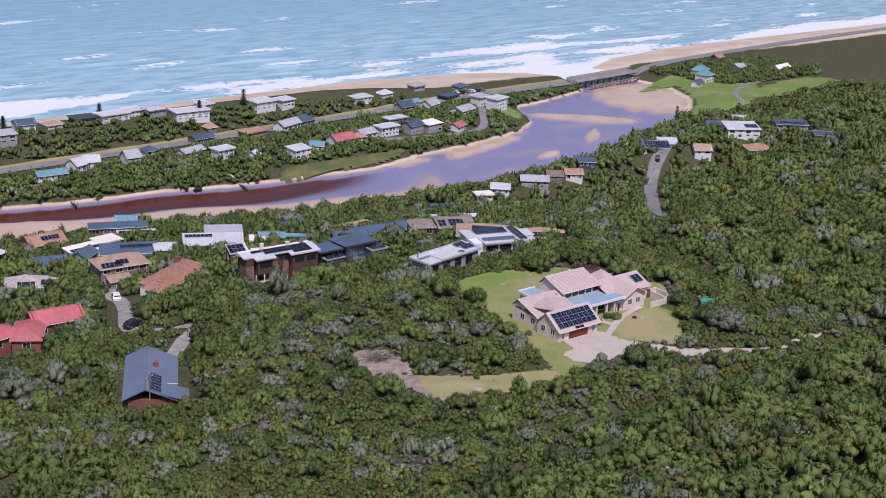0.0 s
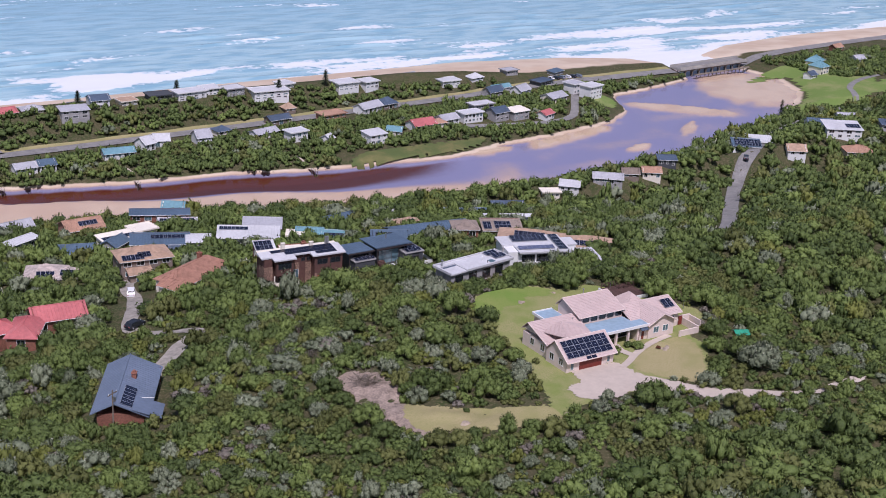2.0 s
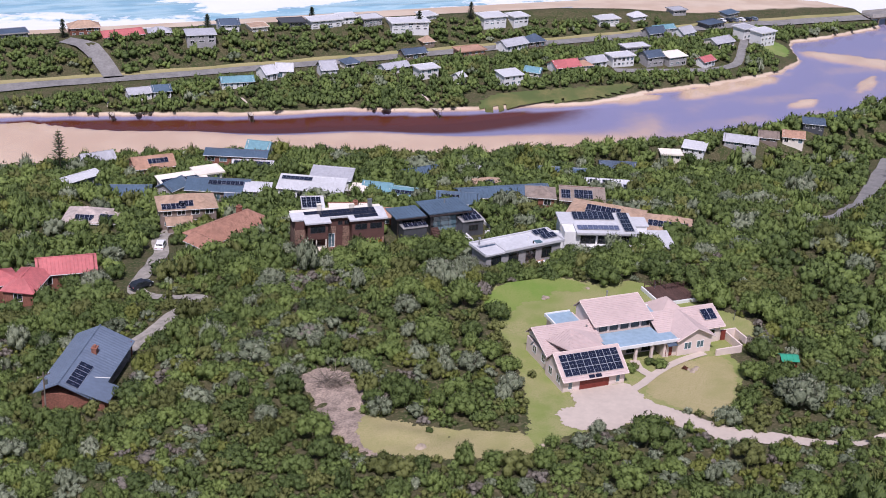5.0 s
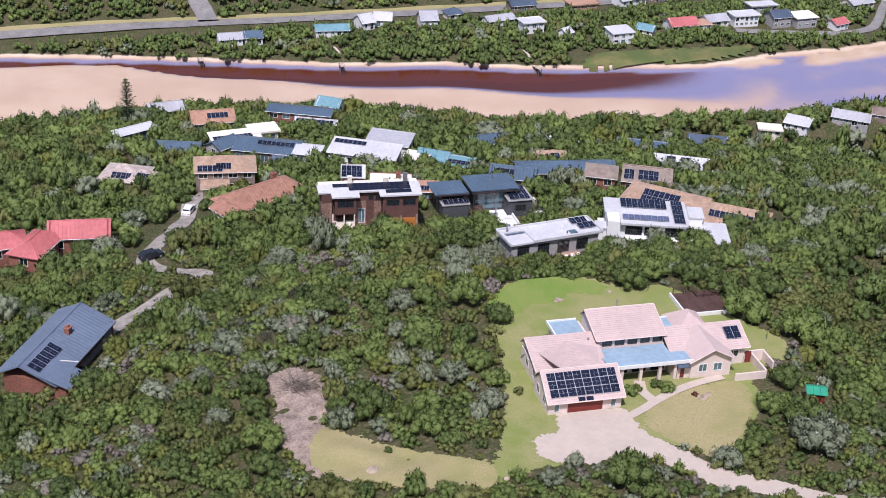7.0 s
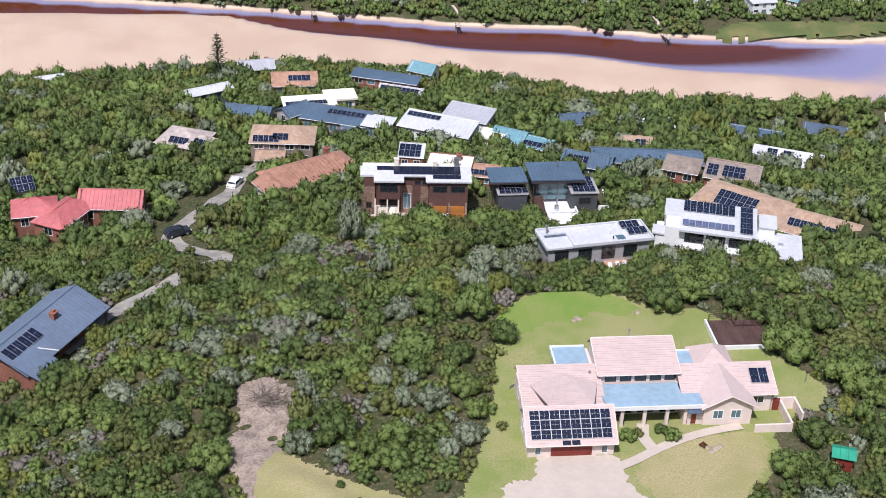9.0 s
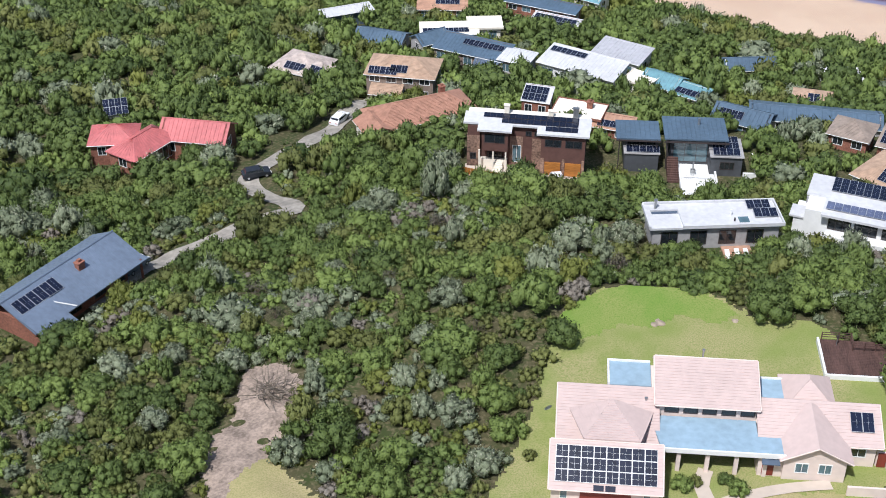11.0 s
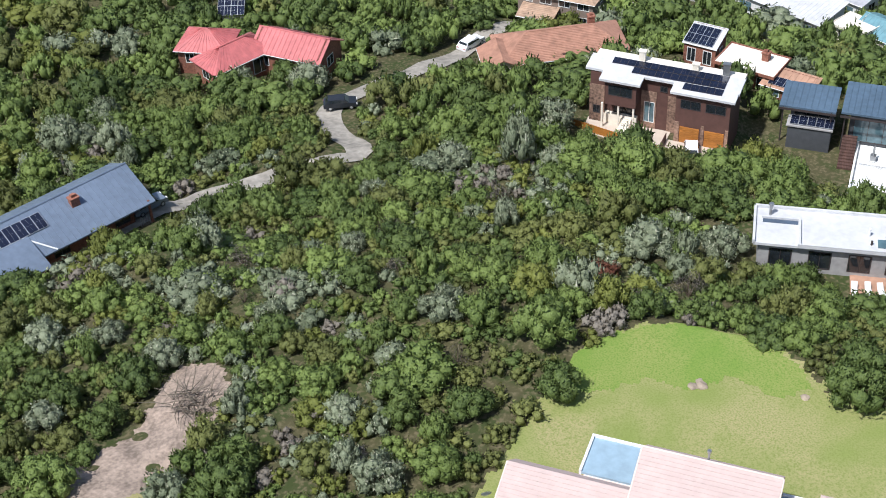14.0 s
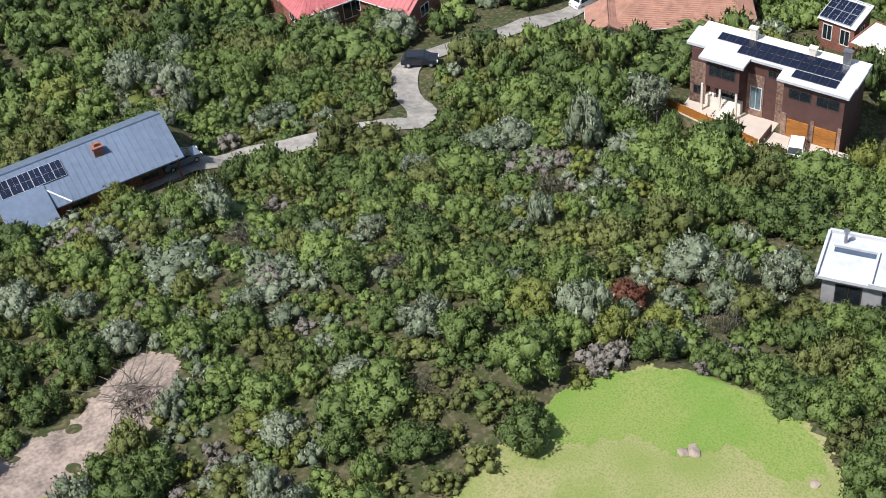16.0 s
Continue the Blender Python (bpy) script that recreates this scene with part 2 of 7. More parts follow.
def away(line, x, y):
    """The distance of points from a line of points."""
    d = np.full(np.shape(x), 1e9)
    for (x0, y0), (x1, y1) in zip(line, line[1:]):
        k = np.clip(((x - x0) * (x1 - x0) + (y - y0) * (y1 - y0)) / ((x1 - x0) ** 2 + (y1 - y0) ** 2), 0, 1)
        d = np.minimum(d, np.hypot(x - x0 - k * (x1 - x0), y - y0 - k * (y1 - y0)))
    return d


def wob(x, y, s, seed=0.0):
    """A smooth waving between -1 and 1, about s metres long."""
    a, b = x / s * 6.28 + seed, y / s * 6.28 + 1.7 * seed
    return (np.sin(a + 1.3 * np.sin(b * 0.7)) + np.sin(b * 1.1 + 1.1 * np.sin(a * 0.6 + 2)) + np.sin((a + b) * 0.61 + 4)) / 3


# ---- the land ----
SLOPE_Y = [-900, -60, -10, 0, 36, 43, 60, 90, 108, 140, 160]
SLOPE_Z = [70, 3.5, 0.4, 0, -0.5, -4.5, -8, -14.5, -19, -25.5, -29]
NEAR_X = [-900, -110, -85, -60, -35, -10, 15, 35, 52, 90, 130, 165, 200, 240, 270, 290, 310, 330]
NEAR_Y = [150, 222, 229, 234, 237, 235, 229, 218, 200, 194, 192, 203, 212, 227, 238, 245, 251, 256]
FAR_X = [-900, -200, -48, -23, 21, 56, 83, 107, 142, 168, 197, 235, 252, 258, 266, 285, 318, 330]
FAR_Y = [380, 310, 286, 281, 271, 268, 261, 259, 256, 263, 266, 274, 285, 300, 311, 313, 322, 329]
SHORE_X = [-900, 25, 107, 229, 290, 330, 345, 365, 397, 459, 515, 1200]
SHORE_Y = [375, 386, 389, 391, 382, 366, 356, 362, 377, 387, 387, 380]
EAST_BANK = [(372, 344), (364, 329), (368, 309), (358, 284), (340, 268), (314, 259), (300, 253), (288, 248)]
SHALLOW_X = [-900, -49, -24, 13, 45, 99, 145, 190, 240]
SHALLOW_Y = [330, 279, 268, 253, 247, 232, 218, 216, 232]
BARS = [  # sand bars: x, y, half length, half width, turn in degrees
    (341, 298, 34, 28, 60), (281, 280, 28, 8, -40), (222, 240, 9, 3.2, 20), (262, 255, 13, 2.6, 40),
    (205, 264, 32, 6, 16), (160, 259, 14, 4, 5)]
PADS = [(-6.5, 86, 11, 8, -3, -16.1), (15, 91, 12, 12, 1, -17.6), (17.5, 57, 9.5, 5.5, 8.5, -7.6), (41, 64, 12, 7, -17, -11.4), (-64.3, 41.0, 10.5, 6, 62, -11.1)]


def near_hill(x, y):
    n = np.interp(x, NEAR_X, NEAR_Y)
    z = np.interp(y, SLOPE_Y, SLOPE_Z)
    z = z - np.clip(-x - 12, 0, 75) * 0.16 * np.clip(1 - abs(y - 45) / 90, 0, 1)
    z = z - 9 * np.interp(x, [50, 130, 210, 270], [0, 1, 1, 0.3]) * np.interp(y, [40, 100, 190, 215], [0, 1, 1, 0])
    s = np.clip((y - 150) / np.maximum(n - 150, 1), 0, 2)
    low = -27.2 - 25.3 * s ** 1.35
    z = np.where(y > 150, np.minimum(z * np.clip((160 - y) / 10, 0, 1) + low * np.clip((y - 150) / 10, 0, 1), low + 2), z)
    flat = np.clip(1.4 - np.hypot((x - 12) / 26, (y - 12) / 32), 0, 0.4) / 0.4
    rough = 0.5 * wob(x, y, 17) + 0.25 * wob(x, y, 6.5, 2.0)
    z = z + rough * (1 - flat)
    for px, py, hw, hd, turn, pz in PADS:   # levelled building plots
        c, s_ = math.cos(radians(turn)), math.sin(radians(turn))
        u, v = (x - px) * c + (y - py) * s_, -(x - px) * s_ + (y - py) * c
        k = np.clip(1 - np.maximum(np.maximum(abs(u) - hw, abs(v) - hd), 0) / 4.0, 0, 1)
        z = z * (1 - k) + pz * k
    return z


def river_depth(x, y):
    n, f, sh = np.interp(x, NEAR_X, NEAR_Y), np.interp(x, FAR_X, FAR_Y), np.interp(x, SHALLOW_X, SHALLOW_Y)
    sh = sh + 3.5 * wob(x, y * 0.4, 60, 1.0)
    # depth also steers where the bed's painted reflections lie
    d = 0.12 + np.clip((y - sh) / np.maximum(f - sh, 6), 0, 1.2) ** 0.8 * np.interp(x, [70, 150], [4.6, 0.9])
    d = np.where(x > 120, np.maximum(d, np.interp(x, [120, 170], [0.1, 0.85]) + 0.25 * wob(x * 0.6 + y * 0.4, y - x * 0.5, 22, 3.0)), d)
    for bx, by, a, b, turn in BARS:
        c, s = math.cos(radians(turn)), math.sin(radians(turn))
        u, v = (x - bx) * c + (y - by) * s, -(x - bx) * s + (y - by) * c
        e = np.hypot(u / a, v / b) + 0.16 * wob(x, y, 14, bx)
        d = np.minimum(d, 0.02 + np.clip(e - 0.75, 0, 1.5) * 2.6)
    return d


def land(x, y):
    x, y = np.asarray(x, float), np.asarray(y, float)
    n, f, sh = np.interp(x, NEAR_X, NEAR_Y), np.interp(x, FAR_X, FAR_Y), np.interp(x, SHORE_X, SHORE_Y)
    z = near_hill(x, y)
    in_river = (y > n) & (y < f)
    bed = WATER - np.minimum(river_depth(x, y), np.maximum(0.0, np.minimum(y - n, 3 * (f - y))) * 0.9)
    # the strip between the river and the sea: a bank, a road, a dune, the beach
    up = y - f
    road_y = np.interp(x, [-200, 0, 70, 180, 250, 325, 370, 470], [302, 306, 310, 319, 326, 331, 336, 349])
    dune = np.interp(x, [-900, 170, 215, 245, 270], [7.5, 7.5, 5, 2.5, 0])
    strip = WATER + np.clip(up * 0.9, 0.1, 1.3) + np.clip(up * 0.12, 0, 2.6)
    strip = strip + dune * np.clip((y - road_y - 5) / 14, 0, 1) ** 1.3 * np.clip((358 - y) / 12, 0, 1)
    beach = WATER + np.clip((sh - y) * 0.13, -4, 4.2)
    strip = np.where(y > 340, np.minimum(strip, np.maximum(beach, -70)), strip)
    # the flats east of the mouth
    flats = WATER + np.clip(near_east(x, y) * 0.25, 0.15, 3.3)
    flats = np.where(y > 345, np.minimum(flats, beach), flats)
    mouth = inside(MOUTH, x, y)
    east = (x > 288) & ~mouth & (y > n)
    z = np.where(y > n, bed, z)
    z = np.where((y >= f) & (x < 330), strip, z)
    z = np.where(east & (x > 330), np.maximum(np.where(y < 265, np.maximum(flats, near_hill(x, y)), flats), -70), z)
    z = np.where(mouth & (y > 335), np.minimum(WATER - 0.5, beach), z)
    z = np.where(mouth & (y <= 335) & (y > n), WATER - river_depth(x, y), z)
    return np.where(y > sh, np.minimum(z, WATER - np.clip((y - sh) * 0.05, 0, 6)), z)


MOUTH = [(325, 400), (322, 322), (285, 314), (262, 304), (262, 255), (288, 247), (300, 253), (314, 259), (340, 268), (358, 284), (368, 309), (364, 329), (372, 344), (352, 400)]


def near_east(x, y):
    return away(EAST_BANK, x, y)


def ground(x, y):
    return float(land(np.array([x]), np.array([y]))[0])


def axis(*runs):
    return np.unique(np.concatenate([np.arange(a, b, s) for a, b, s in runs]))


def sheet(name, xs, ys, zs, mats, smooth=True):
    """A grid of faces over xs and ys; zs as rows of ys."""
    nx, ny = len(xs), len(ys)
    gx, gy = np.meshgrid(xs, ys)
    me = bpy.data.meshes.new(name)
    i = np.arange(nx * ny).reshape(ny, nx)
    q = np.stack([i[:-1, :-1], i[:-1, 1:], i[1:, 1:], i[1:, :-1]], -1).reshape(-1, 4)
    quick(me, np.stack([gx, gy, zs], -1).reshape(-1, 3), q)
    for m in mats:
        me.materials.append(m)
    if smooth:
        me.polygons.foreach_set("use_smooth", np.ones(len(q), bool))
    return new(name, me)


def quick(me, verts, quads):
    verts, quads = np.asarray(verts, np.float32), np.asarray(quads, np.int32)
    k = quads.shape[1]
    me.vertices.add(len(verts))
    me.vertices.foreach_set("co", verts.ravel())
    me.loops.add(quads.size)
    me.loops.foreach_set("vertex_index", quads.ravel())
    me.polygons.add(len(quads))
    me.polygons.foreach_set("loop_start", np.arange(0, quads.size, k, dtype=np.int32))
    me.update(calc_edges=True)


def node_mix(n, l, fac, a, b):
    m = n.new("ShaderNodeMix")
    m.data_type = "RGBA"
    for key, v in (("Factor", fac), ("A", a), ("B", b)):
        if isinstance(v, tuple):
            m.inputs[key].default_value = (*v, 1)
        else:
            l.new(v, m.inputs[key])
    return m.outputs["Result"]


def node_range(n, l, value, lo, hi):
    m = n.new("ShaderNodeMapRange")
    m.interpolation_type = "SMOOTHSTEP"
    m.inputs["From Min"].default_value, m.inputs["From Max"].default_value = lo, hi
    l.new(value, m.inputs["Value"])
    return m.outputs[0]


def node_noise(n, l, vec, scale, detail=5):
    t = n.new("ShaderNodeTexNoise")
    t.inputs["Scale"].default_value, t.inputs["Detail"].default_value = scale, detail
    l.new(vec, t.inputs["Vector"])
    return t.outputs["Fac"]


def node_sum(n, l, a, k, b):
    m = n.new("ShaderNodeMath")
    m.operation = "MULTIPLY_ADD"
    l.new(a, m.inputs[0])
    m.inputs[1].default_value = k
    if isinstance(b, float):
        m.inputs[2].default_value = b
    else:
        l.new(b, m.inputs[2])
    return m.outputs[0]


def ground_mat():
    """Leaf litter and dry grass on the hill, pale sand by the water and on the beach, a bed whose depth ramp has sky
    and bank reflections painted in.
    """
    m = bpy.data.materials.new("ground")
    m.use_nodes = True
    n, l = m.node_tree.nodes, m.node_tree.links
    b = n["Principled BSDF"]
    b.inputs["Roughness"].default_value = 0.95
    b.inputs["Specular IOR Level"].default_value = 0.15
    geo, xyz = n.new("ShaderNodeNewGeometry"), n.new("ShaderNodeSeparateXYZ")
    pos = geo.outputs["Position"]
    l.new(pos, xyz.inputs[0])
    big, mid, fine = node_noise(n, l, pos, 0.07), node_noise(n, l, pos, 0.35), node_noise(n, l, pos, 2.2)
    soil = node_mix(n, l, node_range(n, l, mid, 0.4, 0.62), (0.075, 0.07, 0.035), (0.045, 0.06, 0.02))
    soil = node_mix(n, l, node_range(n, l, fine, 0.45, 0.7), soil, (0.14, 0.12, 0.07))
    sand = node_mix(n, l, node_range(n, l, big, 0.35, 0.65), (0.60, 0.49, 0.38), (0.52, 0.40, 0.30))
    low = node_range(n, l, node_sum(n, l, mid, 0.5, xyz.outputs[2]), WATER + 1.05, WATER + 0.6)
    seaside = node_range(n, l, node_sum(n, l, big, 9.0, xyz.outputs[1]), 350.0, 353.0)
    land_c = node_mix(n, l, low, soil, sand)
    land_c = node_mix(n, l, seaside, land_c, sand)
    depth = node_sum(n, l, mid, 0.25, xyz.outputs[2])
    wet_sheen = node_mix(n, l, node_range(n, l, depth, WATER + 0.2, WATER - 0.25), land_c, (0.52, 0.39, 0.31))
    # lilac-blue: the sky's reflection painted into the bed colour
    wet_sheen = node_mix(n, l, node_range(n, l, depth, WATER - 0.12, WATER - 0.8), wet_sheen, (0.25, 0.245, 0.385))
    # red-brown: tannin together with the dark bank's reflection, painted in
    wet_sheen = node_mix(n, l, node_range(n, l, depth, WATER - 1.0, WATER - 1.9), wet_sheen, (0.095, 0.022, 0.012))
    l.new(wet_sheen, b.inputs["Base Color"])
    bp = n.new("ShaderNodeBump")
    bp.inputs["Strength"].default_value, bp.inputs["Distance"].default_value = 0.4, 0.15
    l.new(fine, bp.inputs["Height"])
    l.new(bp.outputs[0], b.inputs["Normal"])
    return m


def river_mat():
    """A still film of water over the bed."""
    m = bpy.data.materials.new("river_water")
    m.use_nodes = True
    n, l = m.node_tree.nodes, m.node_tree.links
    clear, gloss, fr, mix = n.new("ShaderNodeBsdfTransparent"), n.new("ShaderNodeBsdfGlossy"), n.new("ShaderNodeFresnel"), n.new("ShaderNodeMixShader")
    gloss.inputs["Roughness"].default_value = 0.04
    fr.inputs["IOR"].default_value = 1.36
    geo, bp = n.new("ShaderNodeNewGeometry"), n.new("ShaderNodeBump")
    bp.inputs["Strength"].default_value, bp.inputs["Distance"].default_value = 0.05, 0.1
    l.new(node_noise(n, l, geo.outputs["Position"], 0.8), bp.inputs["Height"])
    l.new(bp.outputs[0], gloss.inputs["Normal"])
    l.new(fr.outputs[0], mix.inputs[0])
    l.new(clear.outputs[0], mix.inputs[1])
    l.new(gloss.outputs[0], mix.inputs[2])
    l.new(mix.outputs[0], n["Material Output"].inputs["Surface"])
    return m


def sea_mat():
    """Blue-green sea with bands of white surf that thin out away from the shore."""
    m = bpy.data.materials.new("sea_water")
    m.use_nodes = True
    n, l = m.node_tree.nodes, m.node_tree.links
    b = n["Principled BSDF"]
    b.inputs["IOR"].default_value = 1.33
    geo, xyz = n.new("ShaderNodeNewGeometry"), n.new("ShaderNodeSeparateXYZ")
    pos = geo.outputs["Position"]
    l.new(pos, xyz.inputs[0])
    mp = n.new("ShaderNodeMapping")
    mp.inputs["Scale"].default_value = (0.012, 0.045, 0.0)
    mp.inputs["Rotation"].default_value = (0, 0, radians(6))
    l.new(pos, mp.inputs["Vector"])
    mp2 = n.new("ShaderNodeMapping")
    mp2.inputs["Scale"].default_value = (0.05, 0.16, 0.0)
    l.new(pos, mp2.inputs["Vector"])
    band, chop, swirl = node_noise(n, l, mp.outputs[0], 1.0, 7), node_noise(n, l, mp2.outputs[0], 1.0, 6), node_noise(n, l, pos, 0.25, 6)
    y = xyz.outputs[1]
    # pale water tones carry haze and sky reflection, put into the colour
    c = node_mix(n, l, node_range(n, l, y, 400, 640), (0.40, 0.58, 0.64), (0.27, 0.47, 0.60))
    c = node_mix(n, l, node_range(n, l, chop, 0.42, 0.62), c, (0.25, 0.44, 0.54))
    near = node_range(n, l, y, 470.0, 372.0)
    edge = node_sum(n, l, near, 0.19, node_sum(n, l, swirl, 0.22, band))
    foam = node_range(n, l, edge, 0.735, 0.80)
    wash = node_range(n, l, node_sum(n, l, swirl, 26.0, y), 395.0, 384.0)
    both = n.new("ShaderNodeMath")
    both.operation = "MAXIMUM"
    l.new(foam, both.inputs[0])
    l.new(wash, both.inputs[1])
    c = node_mix(n, l, both.outputs[0], c, (0.72, 0.74, 0.75))
    l.new(c, b.inputs["Base Color"])
    l.new(node_sum(n, l, both.outputs[0], 0.6, 0.12), b.inputs["Roughness"])
    bp = n.new("ShaderNodeBump")
    bp.inputs["Strength"].default_value, bp.inputs["Distance"].default_value = 0.5, 1.2
    l.new(chop, bp.inputs["Height"])
    l.new(bp.outputs[0], b.inputs["Normal"])
    return m


def grass_mat(name, green, dry, share):
    m = bpy.data.materials.new(name)
    m.use_nodes = True
    n, l = m.node_tree.nodes, m.node_tree.links
    b = n["Principled BSDF"]
    b.inputs["Roughness"].default_value = 0.9
    b.inputs["Specular IOR Level"].default_value = 0.15
    pos = n.new("ShaderNodeNewGeometry").outputs["Position"]
    big, mid, fine = node_noise(n, l, pos, 0.09), node_noise(n, l, pos, 0.35), node_noise(n, l, pos, 6.0)
    blend = node_sum(n, l, mid, 0.35, big)
    c = node_mix(n, l, node_range(n, l, blend, share - 0.14, share + 0.2), green, dry)
    c = node_mix(n, l, node_range(n, l, fine, 0.35, 0.75), c, tuple(k * 0.88 for k in green))
    l.new(c, b.inputs["Base Color"])
    bp = n.new("ShaderNodeBump")
    bp.inputs["Strength"].default_value, bp.inputs["Distance"].default_value = 0.5, 0.06
    l.new(fine, bp.inputs["Height"])
    l.new(bp.outputs[0], b.inputs["Normal"])
    return m


LAWN = grass_mat("lawn_grass", (0.21, 0.255, 0.07), (0.34, 0.305, 0.15), 0.62)
LAWN_GREEN = grass_mat("lush_lawn_grass", (0.15, 0.25, 0.042), (0.25, 0.28, 0.085), 0.6)
LAWN_DRY = grass_mat("dry_lawn_grass", (0.29, 0.275, 0.115), (0.40, 0.335, 0.18), 0.60)
FIELD = grass_mat("playing_field_grass", (0.16, 0.235, 0.06), (0.28, 0.28, 0.12), 0.72)
REEDS = grass_mat("reed_bed_grass", (0.10, 0.13, 0.045), (0.22, 0.19, 0.08), 0.68)
BARE = mat("bare_pinkish_soil", (0.34, 0.265, 0.215), 0.95, spread=0.25, scale=6, fine=30, bump=0.5)

# ---- ground and water ----
gx = axis((-900, -200, 25), (-200, -100, 5), (-100, 70, 1.6), (70, 400, 3), (400, 1200, 25))
gy = axis((-400, -60, 20), (-60, 90, 1.6), (90, 395, 2.5), (395, 480, 10), (480, 4000, 200))
GX, GY = np.meshgrid(gx, gy)
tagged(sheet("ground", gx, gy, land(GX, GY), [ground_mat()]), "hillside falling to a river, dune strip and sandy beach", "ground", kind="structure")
rx, ry = axis((-900, 520, 20)), axis((140, 346, 12))
river = sheet("river_water", rx, np.append(ry, 346.0), np.full((len(ry) + 1, len(rx)), WATER), [river_mat()])
tagged(river, "still brown tannin-stained lagoon water with pale sand bars", "river", kind="structure")
sx, sy = axis((-1500, 1500, 4)), axis((346, 480, 1.5), (480, 900, 6), (900, 4200, 150))
SX, SY = np.meshgrid(sx, sy)


def swell(x, y):
    """Long swells that steepen towards the beach."""
    ph = (y + 4 * np.sin(x * 0.021) + 3 * np.sin(x * 0.053 + 1)) / 17.0
    crest = np.exp(-((ph % 1.0) - 0.5) ** 2 / 0.012)
    lift = np.clip(wob(x, y, 90, 5.0) + 0.35, 0, 1)
    return crest * lift * np.interp(y, [380, 400, 470, 620, 900], [0, 0.6, 0.9, 0.4, 0.0])


tagged(sheet("sea_water", sx, sy, WATER + swell(SX, SY), [sea_mat()]), "blue-green sea with white surf", "sea", kind="structure")


# ---- roads and lawns ----
def smooth(line, step=1.5, closed=False):
    """A soft curve through the points."""
    p = [Vector((x, y, 0)) for x, y in line]
    n, out = len(p), []
    for i in range(n if closed else n - 1):
        a, b, c, d = (p[(i + k) % n] if closed else p[min(max(i + k, 0), n - 1)] for k in (-1, 0, 1, 2))
        m = max(2, int((c - b).length / step))
        for j in range(m):
            t = j / m
            q = 0.5 * (2 * b + (c - a) * t + (2 * a - 5 * b + 4 * c - d) * t * t + (3 * b - a - 3 * c + d) * t ** 3)
            out.append((q.x, q.y))
    return out if closed else out + [line[-1]]


def ribbon(name, line, width, m, label, category, lift=0.10, wavy=0.0, step=1.5):
    c = np.array(smooth(line, step))
    d = np.gradient(c, axis=0)
    d /= np.hypot(d[:, 0], d[:, 1])[:, None]
    nrm = np.stack([-d[:, 1], d[:, 0]], -1)
    w = width / 2 * (1 + wavy * np.sin(np.arange(len(c)) * 0.9))[:, None]
    rows = [c + nrm * w * k for k in (-1, -0.5, 0, 0.5, 1)]
    mid = land(c[:, 0], c[:, 1])
    verts, n = [], len(c)
    for r in rows:
        z = np.maximum(land(r[:, 0], r[:, 1]), mid - 0.15) + lift
        verts.append(np.column_stack([r, z]))
    v = np.concatenate(verts)
    quads = [(k * n + i, k * n + i + 1, (k + 1) * n + i + 1, (k + 1) * n + i) for k in range(4) for i in range(n - 1)]
    quads = [q[::-1] for q in quads]
    me = bpy.data.meshes.new(name)
    quick(me, v, quads)
    me.materials.append(m)
    me.polygons.foreach_set("use_smooth", np.ones(len(quads), bool))
    return tagged(new(name, me), label, category, kind="structure")


def patch(name, poly, m, label, category, lift=0.05, step=0.5):
    """A sheet laid on the land inside an outline, with a grassy uneven rim."""
    xs, ys = [p[0] for p in poly], [p[1] for p in poly]
    ax, ay = np.arange(min(xs) - 1, max(xs) + 1, step), np.arange(min(ys) - 1, max(ys) + 1, step)
    X, Y = np.meshgrid(ax, ay)
    i = np.arange(X.size).reshape(X.shape)
    cx, cy = X[:-1, :-1] + step / 2, Y[:-1, :-1] + step / 2
    keep = inside(poly, cx + 0.35 * wob(cx, cy, 2.1) + 0.22 * wob(cx, cy, 0.9, 3.0), cy + 0.35 * wob(cx, cy, 2.9, 1.0) + 0.22 * wob(cx, cy, 0.8, 5.0))
    q = np.stack([i[:-1, :-1], i[:-1, 1:], i[1:, 1:], i[1:, :-1]], -1)[keep]
    used, inv = np.unique(q.ravel(), return_inverse=True)
    v = np.stack([X, Y, land(X, Y) + lift], -1).reshape(-1, 3)[used]
    me = bpy.data.meshes.new(name)
    quick(me, v, inv.reshape(-1, 4))
    me.materials.append(m)
    me.polygons.foreach_set("use_smooth", np.ones(len(q), bool))
    return tagged(new(name, me), label, category, kind="structure")


LAWN_POLY = smooth([(-14, -13), (-10, -4), (-6, 8), (-4, 18), (-3, 25), (-1, 32), (6, 36.5), (15, 35.5), (19, 31.5), (25, 31), (29, 27), (33, 19), (37, 13), (36, 8), (28, 4), (27, -2), (21, -9), (17, -15), (10, -9), (5, -11), (-6, -11)], 2, True)
GREEN_POLY = smooth([(-2.6, 27), (-0.8, 32), (6, 36.2), (14.5, 35), (17.5, 31.5), (15, 29.5), (11, 30.5), (8, 28), (4.5, 28.5), (1, 25.5)], 2, True)
DRY_POLY = smooth([(9, -4), (13, 0.5), (20, 3), (26, 2.5), (25, -3), (20, -9.5), (16, -14.5), (11, -8.5)], 2, True)
DRIVE_POLY = smooth([(-1.6, -0.2), (-1.9, -3.5), (-6, -5.2), (-6.2, -9.5), (-1, -11.6), (5, -11), (11, -17.5), (13, -20.3), (21, -23.6), (29, -26.2), (40, -27), (40, -25.6), (29, -24.7), (22, -21), (15, -16.2), (10, -9), (8, -5), (7.2, -0.2)], 1.2, True)
